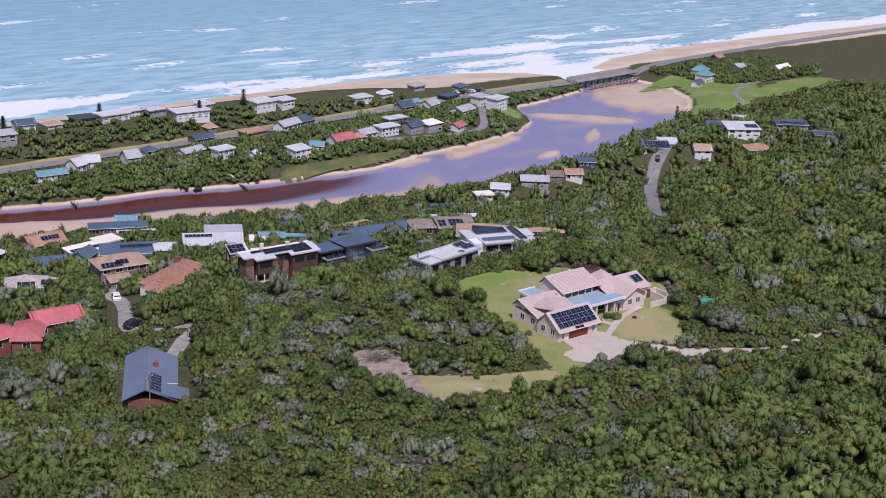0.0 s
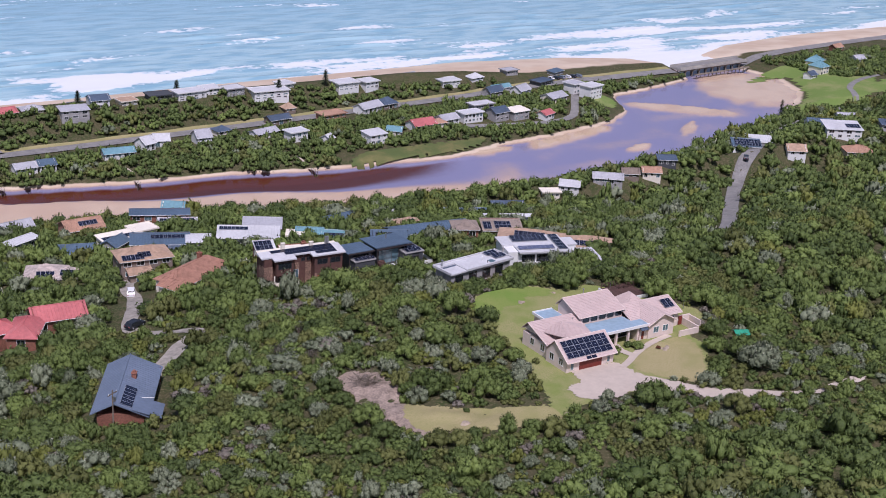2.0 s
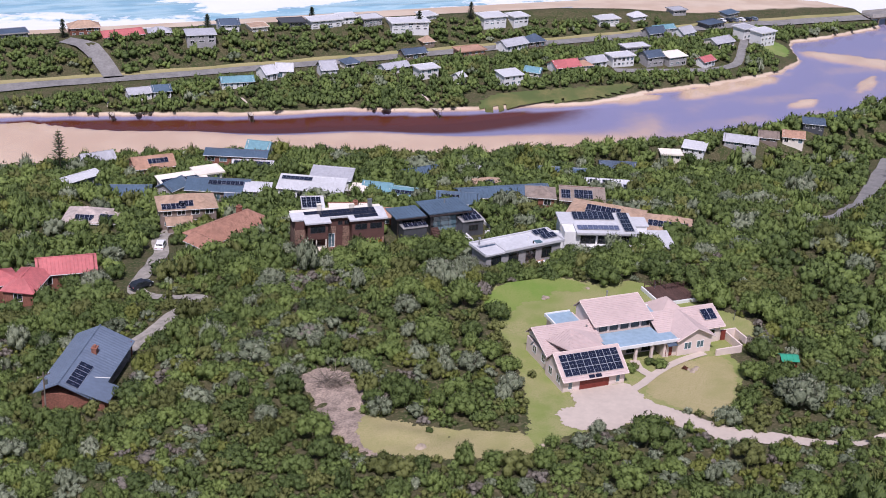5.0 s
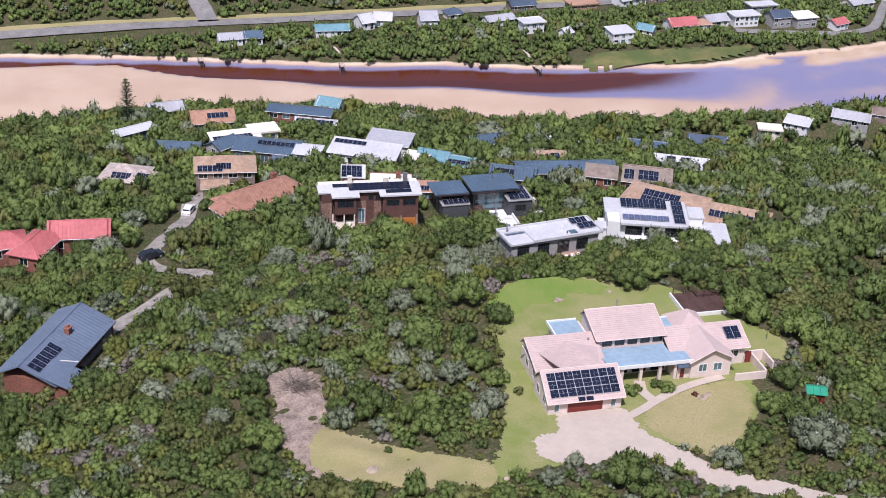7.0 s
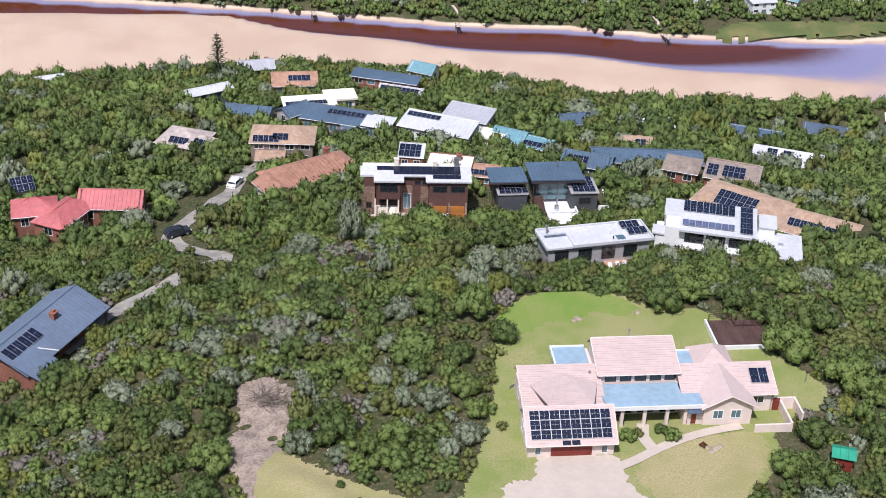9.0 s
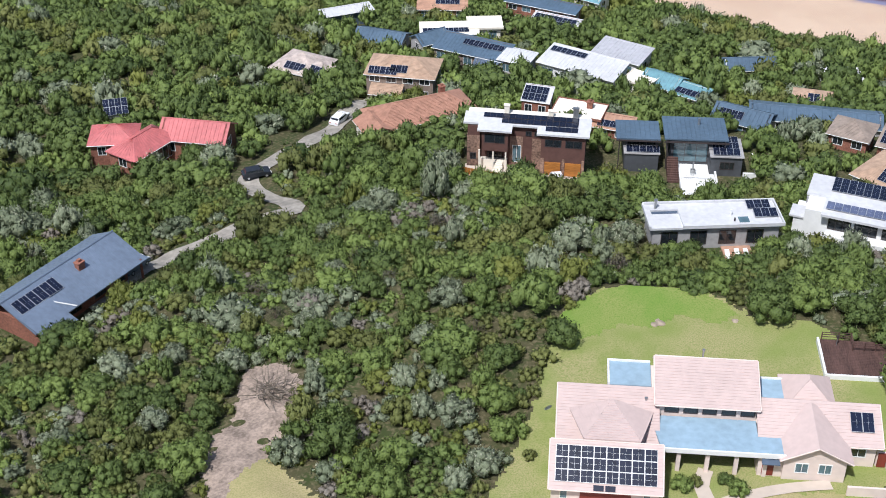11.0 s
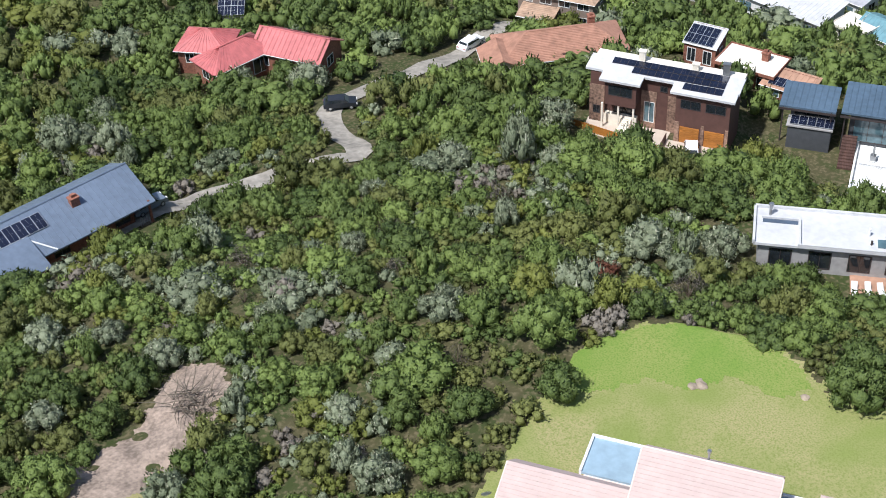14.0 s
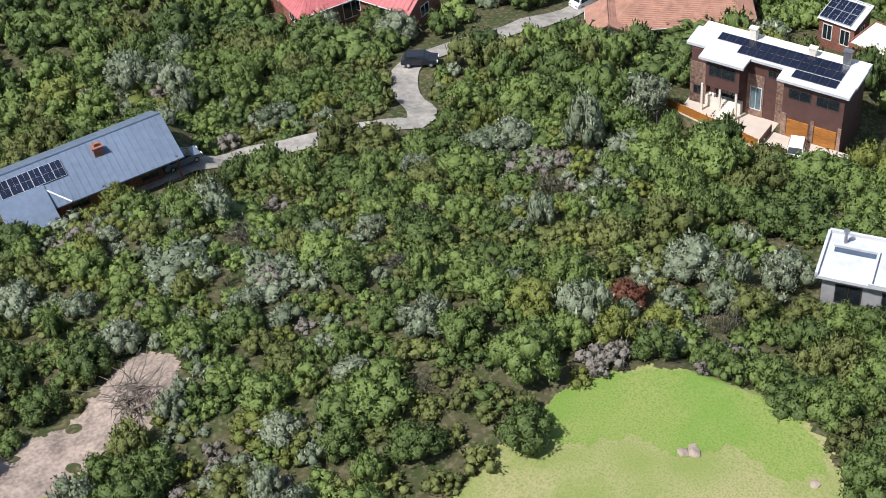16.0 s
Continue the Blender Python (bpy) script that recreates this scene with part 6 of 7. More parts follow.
for label, hx, hy, w, d, rot, h, kind, rm, wm, rise, st, wins in (
        ("house with a long red roof", -10, 326, 13, 6, 5, 2.8, "gable", RED_ROOF, ORANGE_ROOF, 1.4, 1, 4), ("grey double-storey dune house", 17, 329, 9, 6, 5, 5.0, "mono", PALE_ROOF, GREY_WALL, 0.6, 2, 3),
        ("white dune house", -6, 338, 9, 6, 0, 4.6, "flat", PALE_ROOF, CREAM, 0, 2, 4), ("brick dune house", -22, 338, 12, 6, 0, 4.6, "hip", TAN_ROOF, BRICK, 1.6, 2, 4), ("grey flat-roofed dune house", -48, 336, 11, 6, 0, 4.2, "flat", SLATE, GREY_WALL, 0, 2, 4),
        ("low white dune house", 4, 331, 8, 5, 0, 2.8, "hip", PALE_ROOF, WHITE, 1.2, 1, 3), ("dark roofed dune house", 29, 338, 9, 6, 3, 4.8, "gable", SLATE, WHITE, 1.4, 2, 3), ("tan dune house", 40, 338, 8, 6, 0, 4.4, "flat", TAN_ROOF, CREAM, 0, 2, 3),
        ("charcoal flat-roofed dune house", 54, 339, 12, 6, 4, 5.0, "flat", DARK, DARK, 0, 2, 5), ("white stepped dune house", 66, 338, 11, 6, 6, 5.8, "flat", WHITE_ROOF, WHITE, 0, 3, 4), ("white dune house with dark windows", 76, 339, 9, 6, 0, 4.8, "flat", WHITE_ROOF, WHITE, 0, 2, 4),
        ("pale three-storey dune house", 84.5, 338, 9, 6, 5, 6.2, "flat", WHITE_ROOF, GREY_WALL, 0, 3, 4), ("large white three-storey dune house", 99, 336, 13, 7, 6, 6.6, "flat", WHITE_ROOF, WHITE, 0, 3, 5), ("white dune annex", 109, 336, 7, 6, 6, 4.4, "flat", WHITE_ROOF, WHITE, 0, 2, 3),
        ("brown timber dune house", 119, 338, 14, 6, 6, 5.4, "flat", DARK, WOOD_GREY, 0, 3, 6), ("white terraced dune house", 135.5, 338, 12, 7, 8, 6.0, "flat", WHITE_ROOF, WHITE, 0, 3, 4), ("white dune villa", 147, 339, 9, 6, 5, 5.0, "flat", WHITE_ROOF, WHITE, 0, 2, 3),
        ("white dune villa with balconies", 156, 340, 9, 6, 8, 6.0, "flat", WHITE_ROOF, WHITE, 0, 3, 4), ("white gabled dune house", 164, 340, 8, 6, 8, 4.6, "gable", WHITE_ROOF, WHITE, 1.4, 2, 3), ("dark glass dune house", 171.5, 341, 8, 6, 8, 5.0, "flat", DARK, DARK, 0, 2, 3),
        ("white dune house behind trees", 188, 338, 12, 6, 5, 4.6, "flat", WHITE_ROOF, WHITE, 0, 2, 4), ("low white cottage", 204, 331, 9, 5, 10, 2.8, "hip", WHITE_ROOF, WHITE, 1.4, 1, 3), ("grey dune house", 216, 339, 9, 5, 8, 3.6, "flat", PALE_ROOF, GREY_WALL, 0, 2, 3),
        ("pale flat dune house", 226, 336, 9, 5, 8, 3.2, "flat", PALE_ROOF, GREY_WALL, 0, 1, 3), ("dark timber house at the dune's end", 235, 330, 10, 6, 12, 4.4, "flat", SLATE, DARK, 0, 2, 4), ("low green-roofed house", 211, 323, 9, 4, 10, 2.6, "gable", TEAL_ROOF, WHITE, 1.0, 1, 3),
        ("blue-grey beach kiosk", 252, 334, 7, 4, 15, 2.6, "mono", BLUE_ROOF, GREY_WALL, 0.4, 1, 2)):
    hy = hy + 6 * math.sin(hx * 1.7) - 1
    house(label + " above the beach", hx, hy, w * (0.95 + 0.2 * math.sin(hx * 2.3)), d, rot + 8 * math.sin(hx), h * (0.58 + 0.14 * math.sin(hx * 3.1)), kind, rm, wm, rise, wins=wins, storeys=st, group=BEACH, finish="none", side_wins=0, z=max(ground(hx, hy), -49) - 0.3)

rh = random.Random(8)
hx = -58.0
while hx < 186:
    w, d, h = rh.uniform(5.5, 9.0), rh.uniform(4.5, 6), rh.uniform(3.0, 5.2)
    hy = 345 + rh.uniform(-1, 2.5)
    kind, rm, wm, tone = rh.choice((("flat", WHITE_ROOF, WHITE, "white flat-roofed"), ("flat", WHITE_ROOF, WHITE, "white flat-roofed"), ("gable", PALE_ROOF, WHITE, "white gabled pale-roofed"), ("flat", SLATE, GREY_WALL, "grey flat-roofed"), ("hip", TAN_ROOF, CREAM, "cream tile-roofed")))
    house(tone + " beach house on the sand's edge", hx, hy, w, d, rh.uniform(-8, 12), h, kind, rm, wm, 1.0, wins=3, storeys=2 if h > 3.6 else 1, group=BEACH, finish="none", side_wins=0, z=max(ground(hx, hy), -49) - 0.3)
    hx += w + rh.uniform(0.6, 2.6) + (3 if hx < 40 else 0)

# ---- the right-hand slope and the flats ----
EASTH = "houses on the eastern slope"
for label, hx, hy, w, d, rot, h, kind, rm, wm, rise, st, wins, pn in (
        ("blue roofed house covered in panels", 207, 168, 12, 7, -35, 3.0, "mono", BLUE_ROOF, WHITE, 1.2, 1, 3, [(0, 1.0, 0.8, 9, 3)]), ("white sheet roofed house", 221, 176, 12, 7, -35, 3.0, "mono", WHITE_ROOF, WHITE, 0.8, 1, 3, ()),
        ("grey roofed house on the slope", 228, 184, 9, 6, -35, 3.0, "gable", PALE_ROOF, GREY_WALL, 1.4, 1, 3, ()), ("stone and white cottage", 219, 156, 8, 6, -30, 3.0, "gable", TAN_ROOF, WHITE, 1.6, 1, 2, ()),
        ("low house with orange roof in the bush", 154, 157, 9, 6, -30, 2.8, "gable", ORANGE_ROOF, CREAM, 1.2, 1, 3, ()), ("dark timber house in the bush", 163, 160, 9, 5, -30, 3.0, "mono", SLATE, DARK, 0.8, 1, 3, ()), ("grey roofed cottage near the bank", 182, 174, 8, 6, -20, 2.8, "hip", SLATE, TAUPE, 1.4, 1, 2, ()),
        ("white roofed house near the bank", 120, 156, 9, 6, -40, 2.8, "mono", WHITE_ROOF, WHITE, 0.8, 1, 3, ()), ("tan walled cottage near the bank", 111, 154, 8, 5, -20, 2.6, "flat", CREAM, CREAM, 0, 1, 3, ()), ("long pale grey roofed house near the bank", 136, 157, 14, 6, -35, 2.8, "gable", PALE_ROOF, GREY_WALL, 1.2, 1, 4, ()),
        ("brown roofed cottage in the trees", 146, 158, 8, 5, -30, 2.6, "gable", TAUPE, TAUPE, 1.2, 1, 2, ()), ("orange plastered house", 242, 148, 12, 8, -30, 4.2, "hip", ORANGE_ROOF, CREAM, 1.6, 2, 3, ()), ("white house with a garage and roof panels", 247, 161, 16, 9, -30, 4.6, "mono", WHITE_ROOF, WHITE, 1.2, 2, 4, [(0, 8, 2, 5, 2)]),
        ("slate roofed house", 274, 158, 16, 6, -35, 3.2, "mono", SLATE, GREY_WALL, 0.8, 1, 4, [(0, 2, 1.5, 10, 1)]), ("blue roofed house", 268, 190, 12, 7, -30, 3.4, "gable", BLUE_ROOF, WHITE, 1.6, 1, 3, ()), ("white roofed cottage", 290, 196, 9, 6, -30, 3.0, "gable", PALE_ROOF, WHITE, 1.4, 1, 3, ()), ("dark grey house", 268, 138, 9, 7, -40, 4.0, "flat", SLATE, GREY_WALL, 0, 2, 3, ()),
        ("orange tiled cottage", 302, 186, 7, 6, -20, 3.0, "hip", ORANGE_ROOF, CREAM, 1.4, 1, 2, ()), ("green roofed hotel wing", 398, 312, 12, 8, 30, 5.0, "hip", TEAL_ROOF, CREAM, 2.4, 2, 4, ()), ("green roofed hotel block", 388, 300, 9, 8, 10, 6.0, "hip", TEAL_ROOF, CREAM, 2.4, 2, 3, ()),
        ("white cottage by the field", 376, 294, 7, 5, 10, 3.0, "gable", SLATE, WHITE, 1.4, 1, 3, ()), ("white cottage among the trees", 430, 312, 8, 6, 0, 3.2, "gable", PALE_ROOF, WHITE, 1.4, 1, 3, ()), ("pale building by the sports field", 452, 300, 16, 5, 8, 3.2, "gable", CREAM, CREAM, 1.4, 1, 6, ()), ("red roofed house by the coast road", 440, 336, 9, 5, 10, 3.4, "gable", ORANGE_ROOF, BRICK, 1.4, 1, 3, ())):
    house(label + " in the bush", hx, hy, w * (0.66 if hx < 190 else 0.8), d * (0.7 if hx < 190 else 0.9), rot, h * 0.68, kind, rm, wm, rise, wins=wins, storeys=st, group=EASTH, panels=pn, side_wins=0)
car(196.5, 157, 45, CAR_DARK, "dark car driving on the hillside road")
for k in range(6):
    car(244 + k * 3.2, 331.5, 95 + 4 * k, (CAR_WHITE, CAR_DARK, CAR_BLUE)[k % 3], "car parked by the beach access")


def norfolk_pine(x, y, tall, label, r=2.6):
    z = ground(x, y)
    ob = thing("pine_tree", x, y, z, 20, label, "tree")
    part("trunk", Build().tube((0, 0, -0.5), (0, 0, tall), 0.28, 0.04, 8), BARK, ob)
    rg = np.random.default_rng(3)
    q = []
    n = 13
    for i in range(n):
        zz = tall * (0.12 + 0.86 * i / n)
        rr = (r * (1 - i / n) ** 0.8 + 0.25) * rg.uniform(0.85, 1.15)
        for a in np.arange(7) * 0.9 + i * 0.4:
            for s in np.linspace(0.12, 1, 9) * rg.uniform(0.75, 1.1):
                c = np.array([math.cos(a) * rr * s, math.sin(a) * rr * s, zz + 0.25 * s * s])
                d = np.array([math.cos(a), math.sin(a), 0.2]) * 0.3
                e = np.array([-math.sin(a), math.cos(a), 0]) * 0.22 + rg.normal(size=3) * 0.05
                q.append([c - d, c + e, c + d, c - e])
    me = bpy.data.meshes.new("crown")
    q = np.array(q)
    quick(me, q.reshape(-1, 3), np.arange(len(q) * 4).reshape(-1, 4))
    me.materials.append(LEAF_DARK)
    part("crown", me, None, ob)
    FOOT.append((x, y, 1.2, 1.2, 0))


norfolk_pine(-48, 206, 12.5, "tall tiered dark green pine above the lagoon", 3.1)
norfolk_pine(307, 246, 9, "narrow dark green cypress by the river flats", 1.3)
for px, py, ph in ((63, 338, 6), (104, 330, 6), (127, 333, 7), (22, 335, 6), (-30, 334, 7)):
    norfolk_pine(px, py, ph, "dark pine among the dune houses", 1.4)

# cut branches on the clearing, rocks, a power pole
rb = random.Random(4)
ob = thing("brush_pile", -32.5, 15.5, ground(-32.5, 15.5), 0, "tangled heap of bare cut branches on the clearing", "branches")
ob.scale = (1.5, 1.5, 1.3)
for i in range(70):
    a, l, el = rb.uniform(0, 6.28), rb.uniform(1.0, 2.6), rb.uniform(0.05, 0.7)
    p = Vector((rb.uniform(-1.2, 1.2), rb.uniform(-1.0, 1.0), 0.1))
    q = p + Vector((math.cos(a) * math.cos(el), math.sin(a) * math.cos(el), math.sin(el))) * l
    m = (p + q) / 2 + Vector((rb.uniform(-0.2, 0.2), rb.uniform(-0.2, 0.2), 0.15))
    part("branch", Build().tube(p, m, 0.035, 0.025, 5).tube(m, q, 0.025, 0.008, 5), WOOD_GREY if i % 3 else LEAF_DRY, ob)
FOOT.append((-32.5, 15.5, 2, 2, 0))


def rock(x, y, r, label="pale weathered rock in the grass"):
    bm = bmesh.new()
    bmesh.ops.create_icosphere(bm, subdivisions=2, radius=r)
    for v in bm.verts:
        v.co *= 1 + 0.35 * noise.noise(v.co / r * 1.4 + Vector((x, y, 0)))
        v.co.z *= 0.5
    me = bpy.data.meshes.new("rock")
    bm.to_mesh(me)
    bm.free()
    me.materials.append(ROCK)
    o = new("rock", me)
    o.location = (x, y, ground(x, y) + 0.1 * r)
    return tagged(o, label, "rock", "rocks about the garden")


for rx_, ry_, rr in ((8.2, 28.6, 0.45), (8.9, 28.9, 0.5), (8.6, 29.4, 0.35), (17.2, 30.2, 0.4), (19.0, -0.2, 0.45), (19.7, 0.3, 0.5), (20.4, 0.8, 0.4), (18.8, 0.6, 0.35), (-12.0, -12.5, 0.4), (-27.0, -6.5, 0.8)):
    rock(rx_, ry_, rr)
ob = thing("power_pole", -72, 26, ground(-72, 26), 30, "weathered timber power pole with transformer", "pole")
part("pole", Build().tube((0, 0, -1), (0, 0, 8.5), 0.14, 0.1, 8), WOOD_GREY, ob)
part("cross_arm", Build().box(-1.1, 1.1, -0.06, 0.06, 7.8, 7.95), WOOD_GREY, ob)
for k in (-0.9, 0, 0.9):
    part("insulator", Build().tube((k, 0, 7.95), (k, 0, 8.2), 0.06, 0.04, 6), WHITE, ob)
part("transformer", Build().tube((0.35, 0, 6.4), (0.35, 0, 7.2), 0.25, n=10), STEEL, ob)
for lx, ly, lh in ((-17.4, 79.5, 3.2), (34.8, 12.8, 1.6), (27.6, 26.0, 1.6)):
    ob = thing("garden_lamp", lx, ly, ground(lx, ly), 0, "slim garden lamp post with a small head", "lamp", "garden lamps")
    part("post", Build().tube((0, 0, -0.3), (0, 0, lh), 0.05, n=6), STEEL, ob)
    part("head", Build().tube((0, 0, lh), (0, 0, lh + 0.3), 0.14, 0.1, 8), FRAME_D, ob)


# ---- plants ----
def clumped(rng, leaves, size, clumps, sides=6, deep=3):
    """A crown one metre in radius and height: solid lumpy clumps with leaves over them. Corners and normals, (n, 3, 3) each."""
    g = np.arange(clumps) + rng.uniform(0, 0.6, clumps)
    up = np.clip(1 - 1.05 * (g / clumps), -0.1, 1)
    a = g * 2.4 + rng.uniform(0, 6.28)
    out = np.sqrt(np.clip(1 - up ** 2, 0, 1)) * rng.uniform(0.50, 0.74, clumps)
    cen = np.column_stack([np.cos(a) * out, np.sin(a) * out, 0.30 + 0.40 * up * rng.uniform(0.75, 1.12, clumps)])
    rad = rng.uniform(0.26, 0.43, clumps) * (9.0 / clumps) ** 0.25
    tris, nrms = [], []
    for c, r in zip(cen, rad):
        rings = [[(0.0, 0.0, 1.0)]]
        for k in range(1, deep + 1):
            th, tw = 2.05 * k / deep, rng.uniform(0, 1)
            rings.append([(math.sin(th) * math.cos(6.283 * (q + tw) / sides), math.sin(th) * math.sin(6.283 * (q + tw) / sides), math.cos(th)) for q in range(sides)])
        pts = [[(np.array(d), c + np.array(d) * r * rng.uniform(0.62, 0.98) * (1, 1, 0.9)) for d in ring] for ring in rings]
        for k in range(deep):
            lo, hi = pts[k + 1], pts[k]
            for q in range(sides):
                q2 = (q + 1) % sides
                three = [(lo[q], lo[q2], hi[q2 % len(hi)])] + ([(lo[q], hi[q2], hi[q])] if len(hi) > 1 else [])
                for f in three:
                    tris.append([p for _, p in f])
                    nrms.append([d for d, _ in f])
    k = rng.integers(0, clumps, leaves)
    d = rng.normal(size=(leaves, 3))
    d[:, 2] = np.abs(d[:, 2]) - 0.3
    d /= np.linalg.norm(d, axis=1)[:, None]
    p = cen[k] + d * (rad[k] * rng.uniform(0.78, 1.22, leaves))[:, None]
    nrm = d + rng.normal(size=(leaves, 3)) * 0.6
    nrm /= np.linalg.norm(nrm, axis=1)[:, None]
    a = np.cross(nrm, rng.normal(size=(leaves, 3)))
    sprig = (rng.uniform(size=leaves) < 0.4)[:, None]
    a = np.where(sprig, -(d * 0.8 + (0, 0, 0.7) + rng.normal(size=(leaves, 3)) * 0.45), a)
    a /= np.linalg.norm(a, axis=1)[:, None]
    b = np.cross(nrm, a)
    b /= np.linalg.norm(b, axis=1)[:, None] + 1e-6
    s = (size * rng.uniform(0.6, 1.4, leaves))[:, None]
    a, b = a * s * np.where(sprig, 1.3, 1.0), b * s * 0.62
    tri = np.concatenate([np.array(tris), np.stack([p - a, p - b + a * 0.7, p + b + a * 0.7], 1)])
    soft = d + nrm * 0.9 + rng.normal(size=(leaves, 3)) * 0.25
    nor = np.concatenate([np.array(nrms), np.repeat(soft[:, None], 3, 1)])
    tri[..., 2] = np.clip(tri[..., 2], 0.0, None)
    return tri, nor / np.linalg.norm(nor, axis=2)[..., None]


def protos(seed, leaves, size, count=6, clumps=7, sides=6, deep=3):
    rng = np.random.default_rng(seed)
    return [clumped(rng, leaves, size, clumps + i % 3, sides, deep) for i in range(count)]


def soft_shade(me, normals):
    """Lets the light fall on the crown as on its rounded clumps."""
    me.polygons.foreach_set("use_smooth", np.ones(len(me.polygons), bool))
    me.normals_split_custom_set(normals.reshape(-1, 3).astype(np.float32))


def leaf_object(name, quads, normals, mi, tint, label, category, kind="stuff"):
    me = bpy.data.meshes.new(name)
    n = len(quads)
    quick(me, quads.reshape(-1, 3), np.arange(n * 3).reshape(n, 3))
    for m in LEAVES:
        me.materials.append(m)
    me.polygons.foreach_set("material_index", mi.astype(np.int32))
    at = me.attributes.new("tint", "FLOAT", "FACE")
    at.data.foreach_set("value", tint.astype(np.float32))
    soft_shade(me, normals)
    return tagged(new(name, me), label, category, kind=kind)


def free(x, y, margin=0.0):
    ok = np.ones(np.shape(x), bool)
    for poly in OPEN:
        ok &= ~inside(poly, x, y)
    for line, half in ROADS:
        ok &= away(line, x, y) > half + margin
    for fx, fy, hw, hd, rot in FOOT:
        c, s = math.cos(radians(rot)), math.sin(radians(rot))
        u, v = (x - fx) * c + (y - fy) * s, -(x - fx) * s + (y - fy) * c
        ok &= (abs(u) > hw + margin) | (abs(v) > hd + margin)
    return ok


def scatter(rng, x0, x1, y0, y1, gap):
    """Jittered places on a grid."""
    xs, ys = np.meshgrid(np.arange(x0, x1, gap), np.arange(y0, y1, gap))
    xs = xs + (np.arange(len(xs)) % 2)[:, None] * gap / 2
    return (xs + rng.uniform(-0.45, 0.45, xs.shape) * gap).ravel(), (ys + rng.uniform(-0.45, 0.45, ys.shape) * gap).ravel()


def grow(name, rng, x, y, height, width, kinds, shapes, label, category):
    """Stands one plant at each place and joins them."""
    z = land(x, y)
    quads, normals, mi, tint = [], [], [], []
    turn, tall = rng.uniform(0, 6.28, len(x)), height * np.exp(rng.normal(0, 0.24, len(x)))
    wide = width * np.exp(rng.normal(0, 0.24, len(x)))
    which, tn = rng.integers(0, len(shapes), len(x)), np.clip(rng.normal(0.5, 0.2, len(x)), 0.05, 0.95)
    for s in range(len(shapes)):
        k = np.nonzero(which == s)[0]
        if not len(k):
            continue
        q, nm = shapes[s][0][None], shapes[s][1][None]
        c, si = np.cos(turn[k])[:, None, None], np.sin(turn[k])[:, None, None]
        w = wide[k][:, None, None]
        X = (q[..., 0] * c - q[..., 1] * si) * w + x[k][:, None, None]
        Y = (q[..., 0] * si + q[..., 1] * c) * w + y[k][:, None, None]
        Z = q[..., 2] * tall[k][:, None, None] + z[k][:, None, None] - 0.15
        quads.append(np.stack([X, Y, Z], -1).reshape(-1, 3, 3))
        normals.append(np.stack([nm[..., 0] * c - nm[..., 1] * si, nm[..., 0] * si + nm[..., 1] * c, nm[..., 2] + 0 * c], -1).reshape(-1, 3, 3))
        n = shapes[s][0].shape[0]
        kk = np.repeat(kinds[k], n)
        # silver shrubs carry pale flower heads on top
        top = np.tile((shapes[s][0][:, :, 2].mean(1) > 0.5) & (np.arange(n) > n * 0.45), len(k))
        kk = np.where((kk == 3) & top & (rng.uniform(size=len(kk)) < 0.16), 8, kk)
        mi.append(kk)
        tint.append(np.clip(np.repeat(tn[k], n) + np.tile(np.where(np.arange(n) > n * 0.45, rng.normal(0.04, 0.2, n), 0), len(k)), 0, 1))
    return leaf_object(name, np.concatenate(quads), np.concatenate(normals), np.concatenate(mi), np.concatenate(tint), label, category)


def species(rng, x, y, table):
    """A kind for each place: patches of each kind, with strays."""
    n1 = wob(x, y, 31, 7.0) + rng.normal(size=len(x)) * 0.45
    cuts = np.quantile(n1, np.cumsum([t[1] for t in table])[:-1])
    return np.array([t[0] for t in table])[np.searchsorted(cuts, n1)]


rng = np.random.default_rng(11)
BIG_SHAPES, NEAR_SHAPES, MID_SHAPES = protos(1, 980, 0.058, 7, 17, 6, 2), protos(4, 170, 0.10, 8, 6, 5, 2), protos(2, 290, 0.080, 8, 10, 5, 2)
OUT_SHAPES, FAR_SHAPES = protos(6, 78, 0.115, 8, 6, 5, 2), protos(3, 44, 0.13, 8, 5, 5, 2)


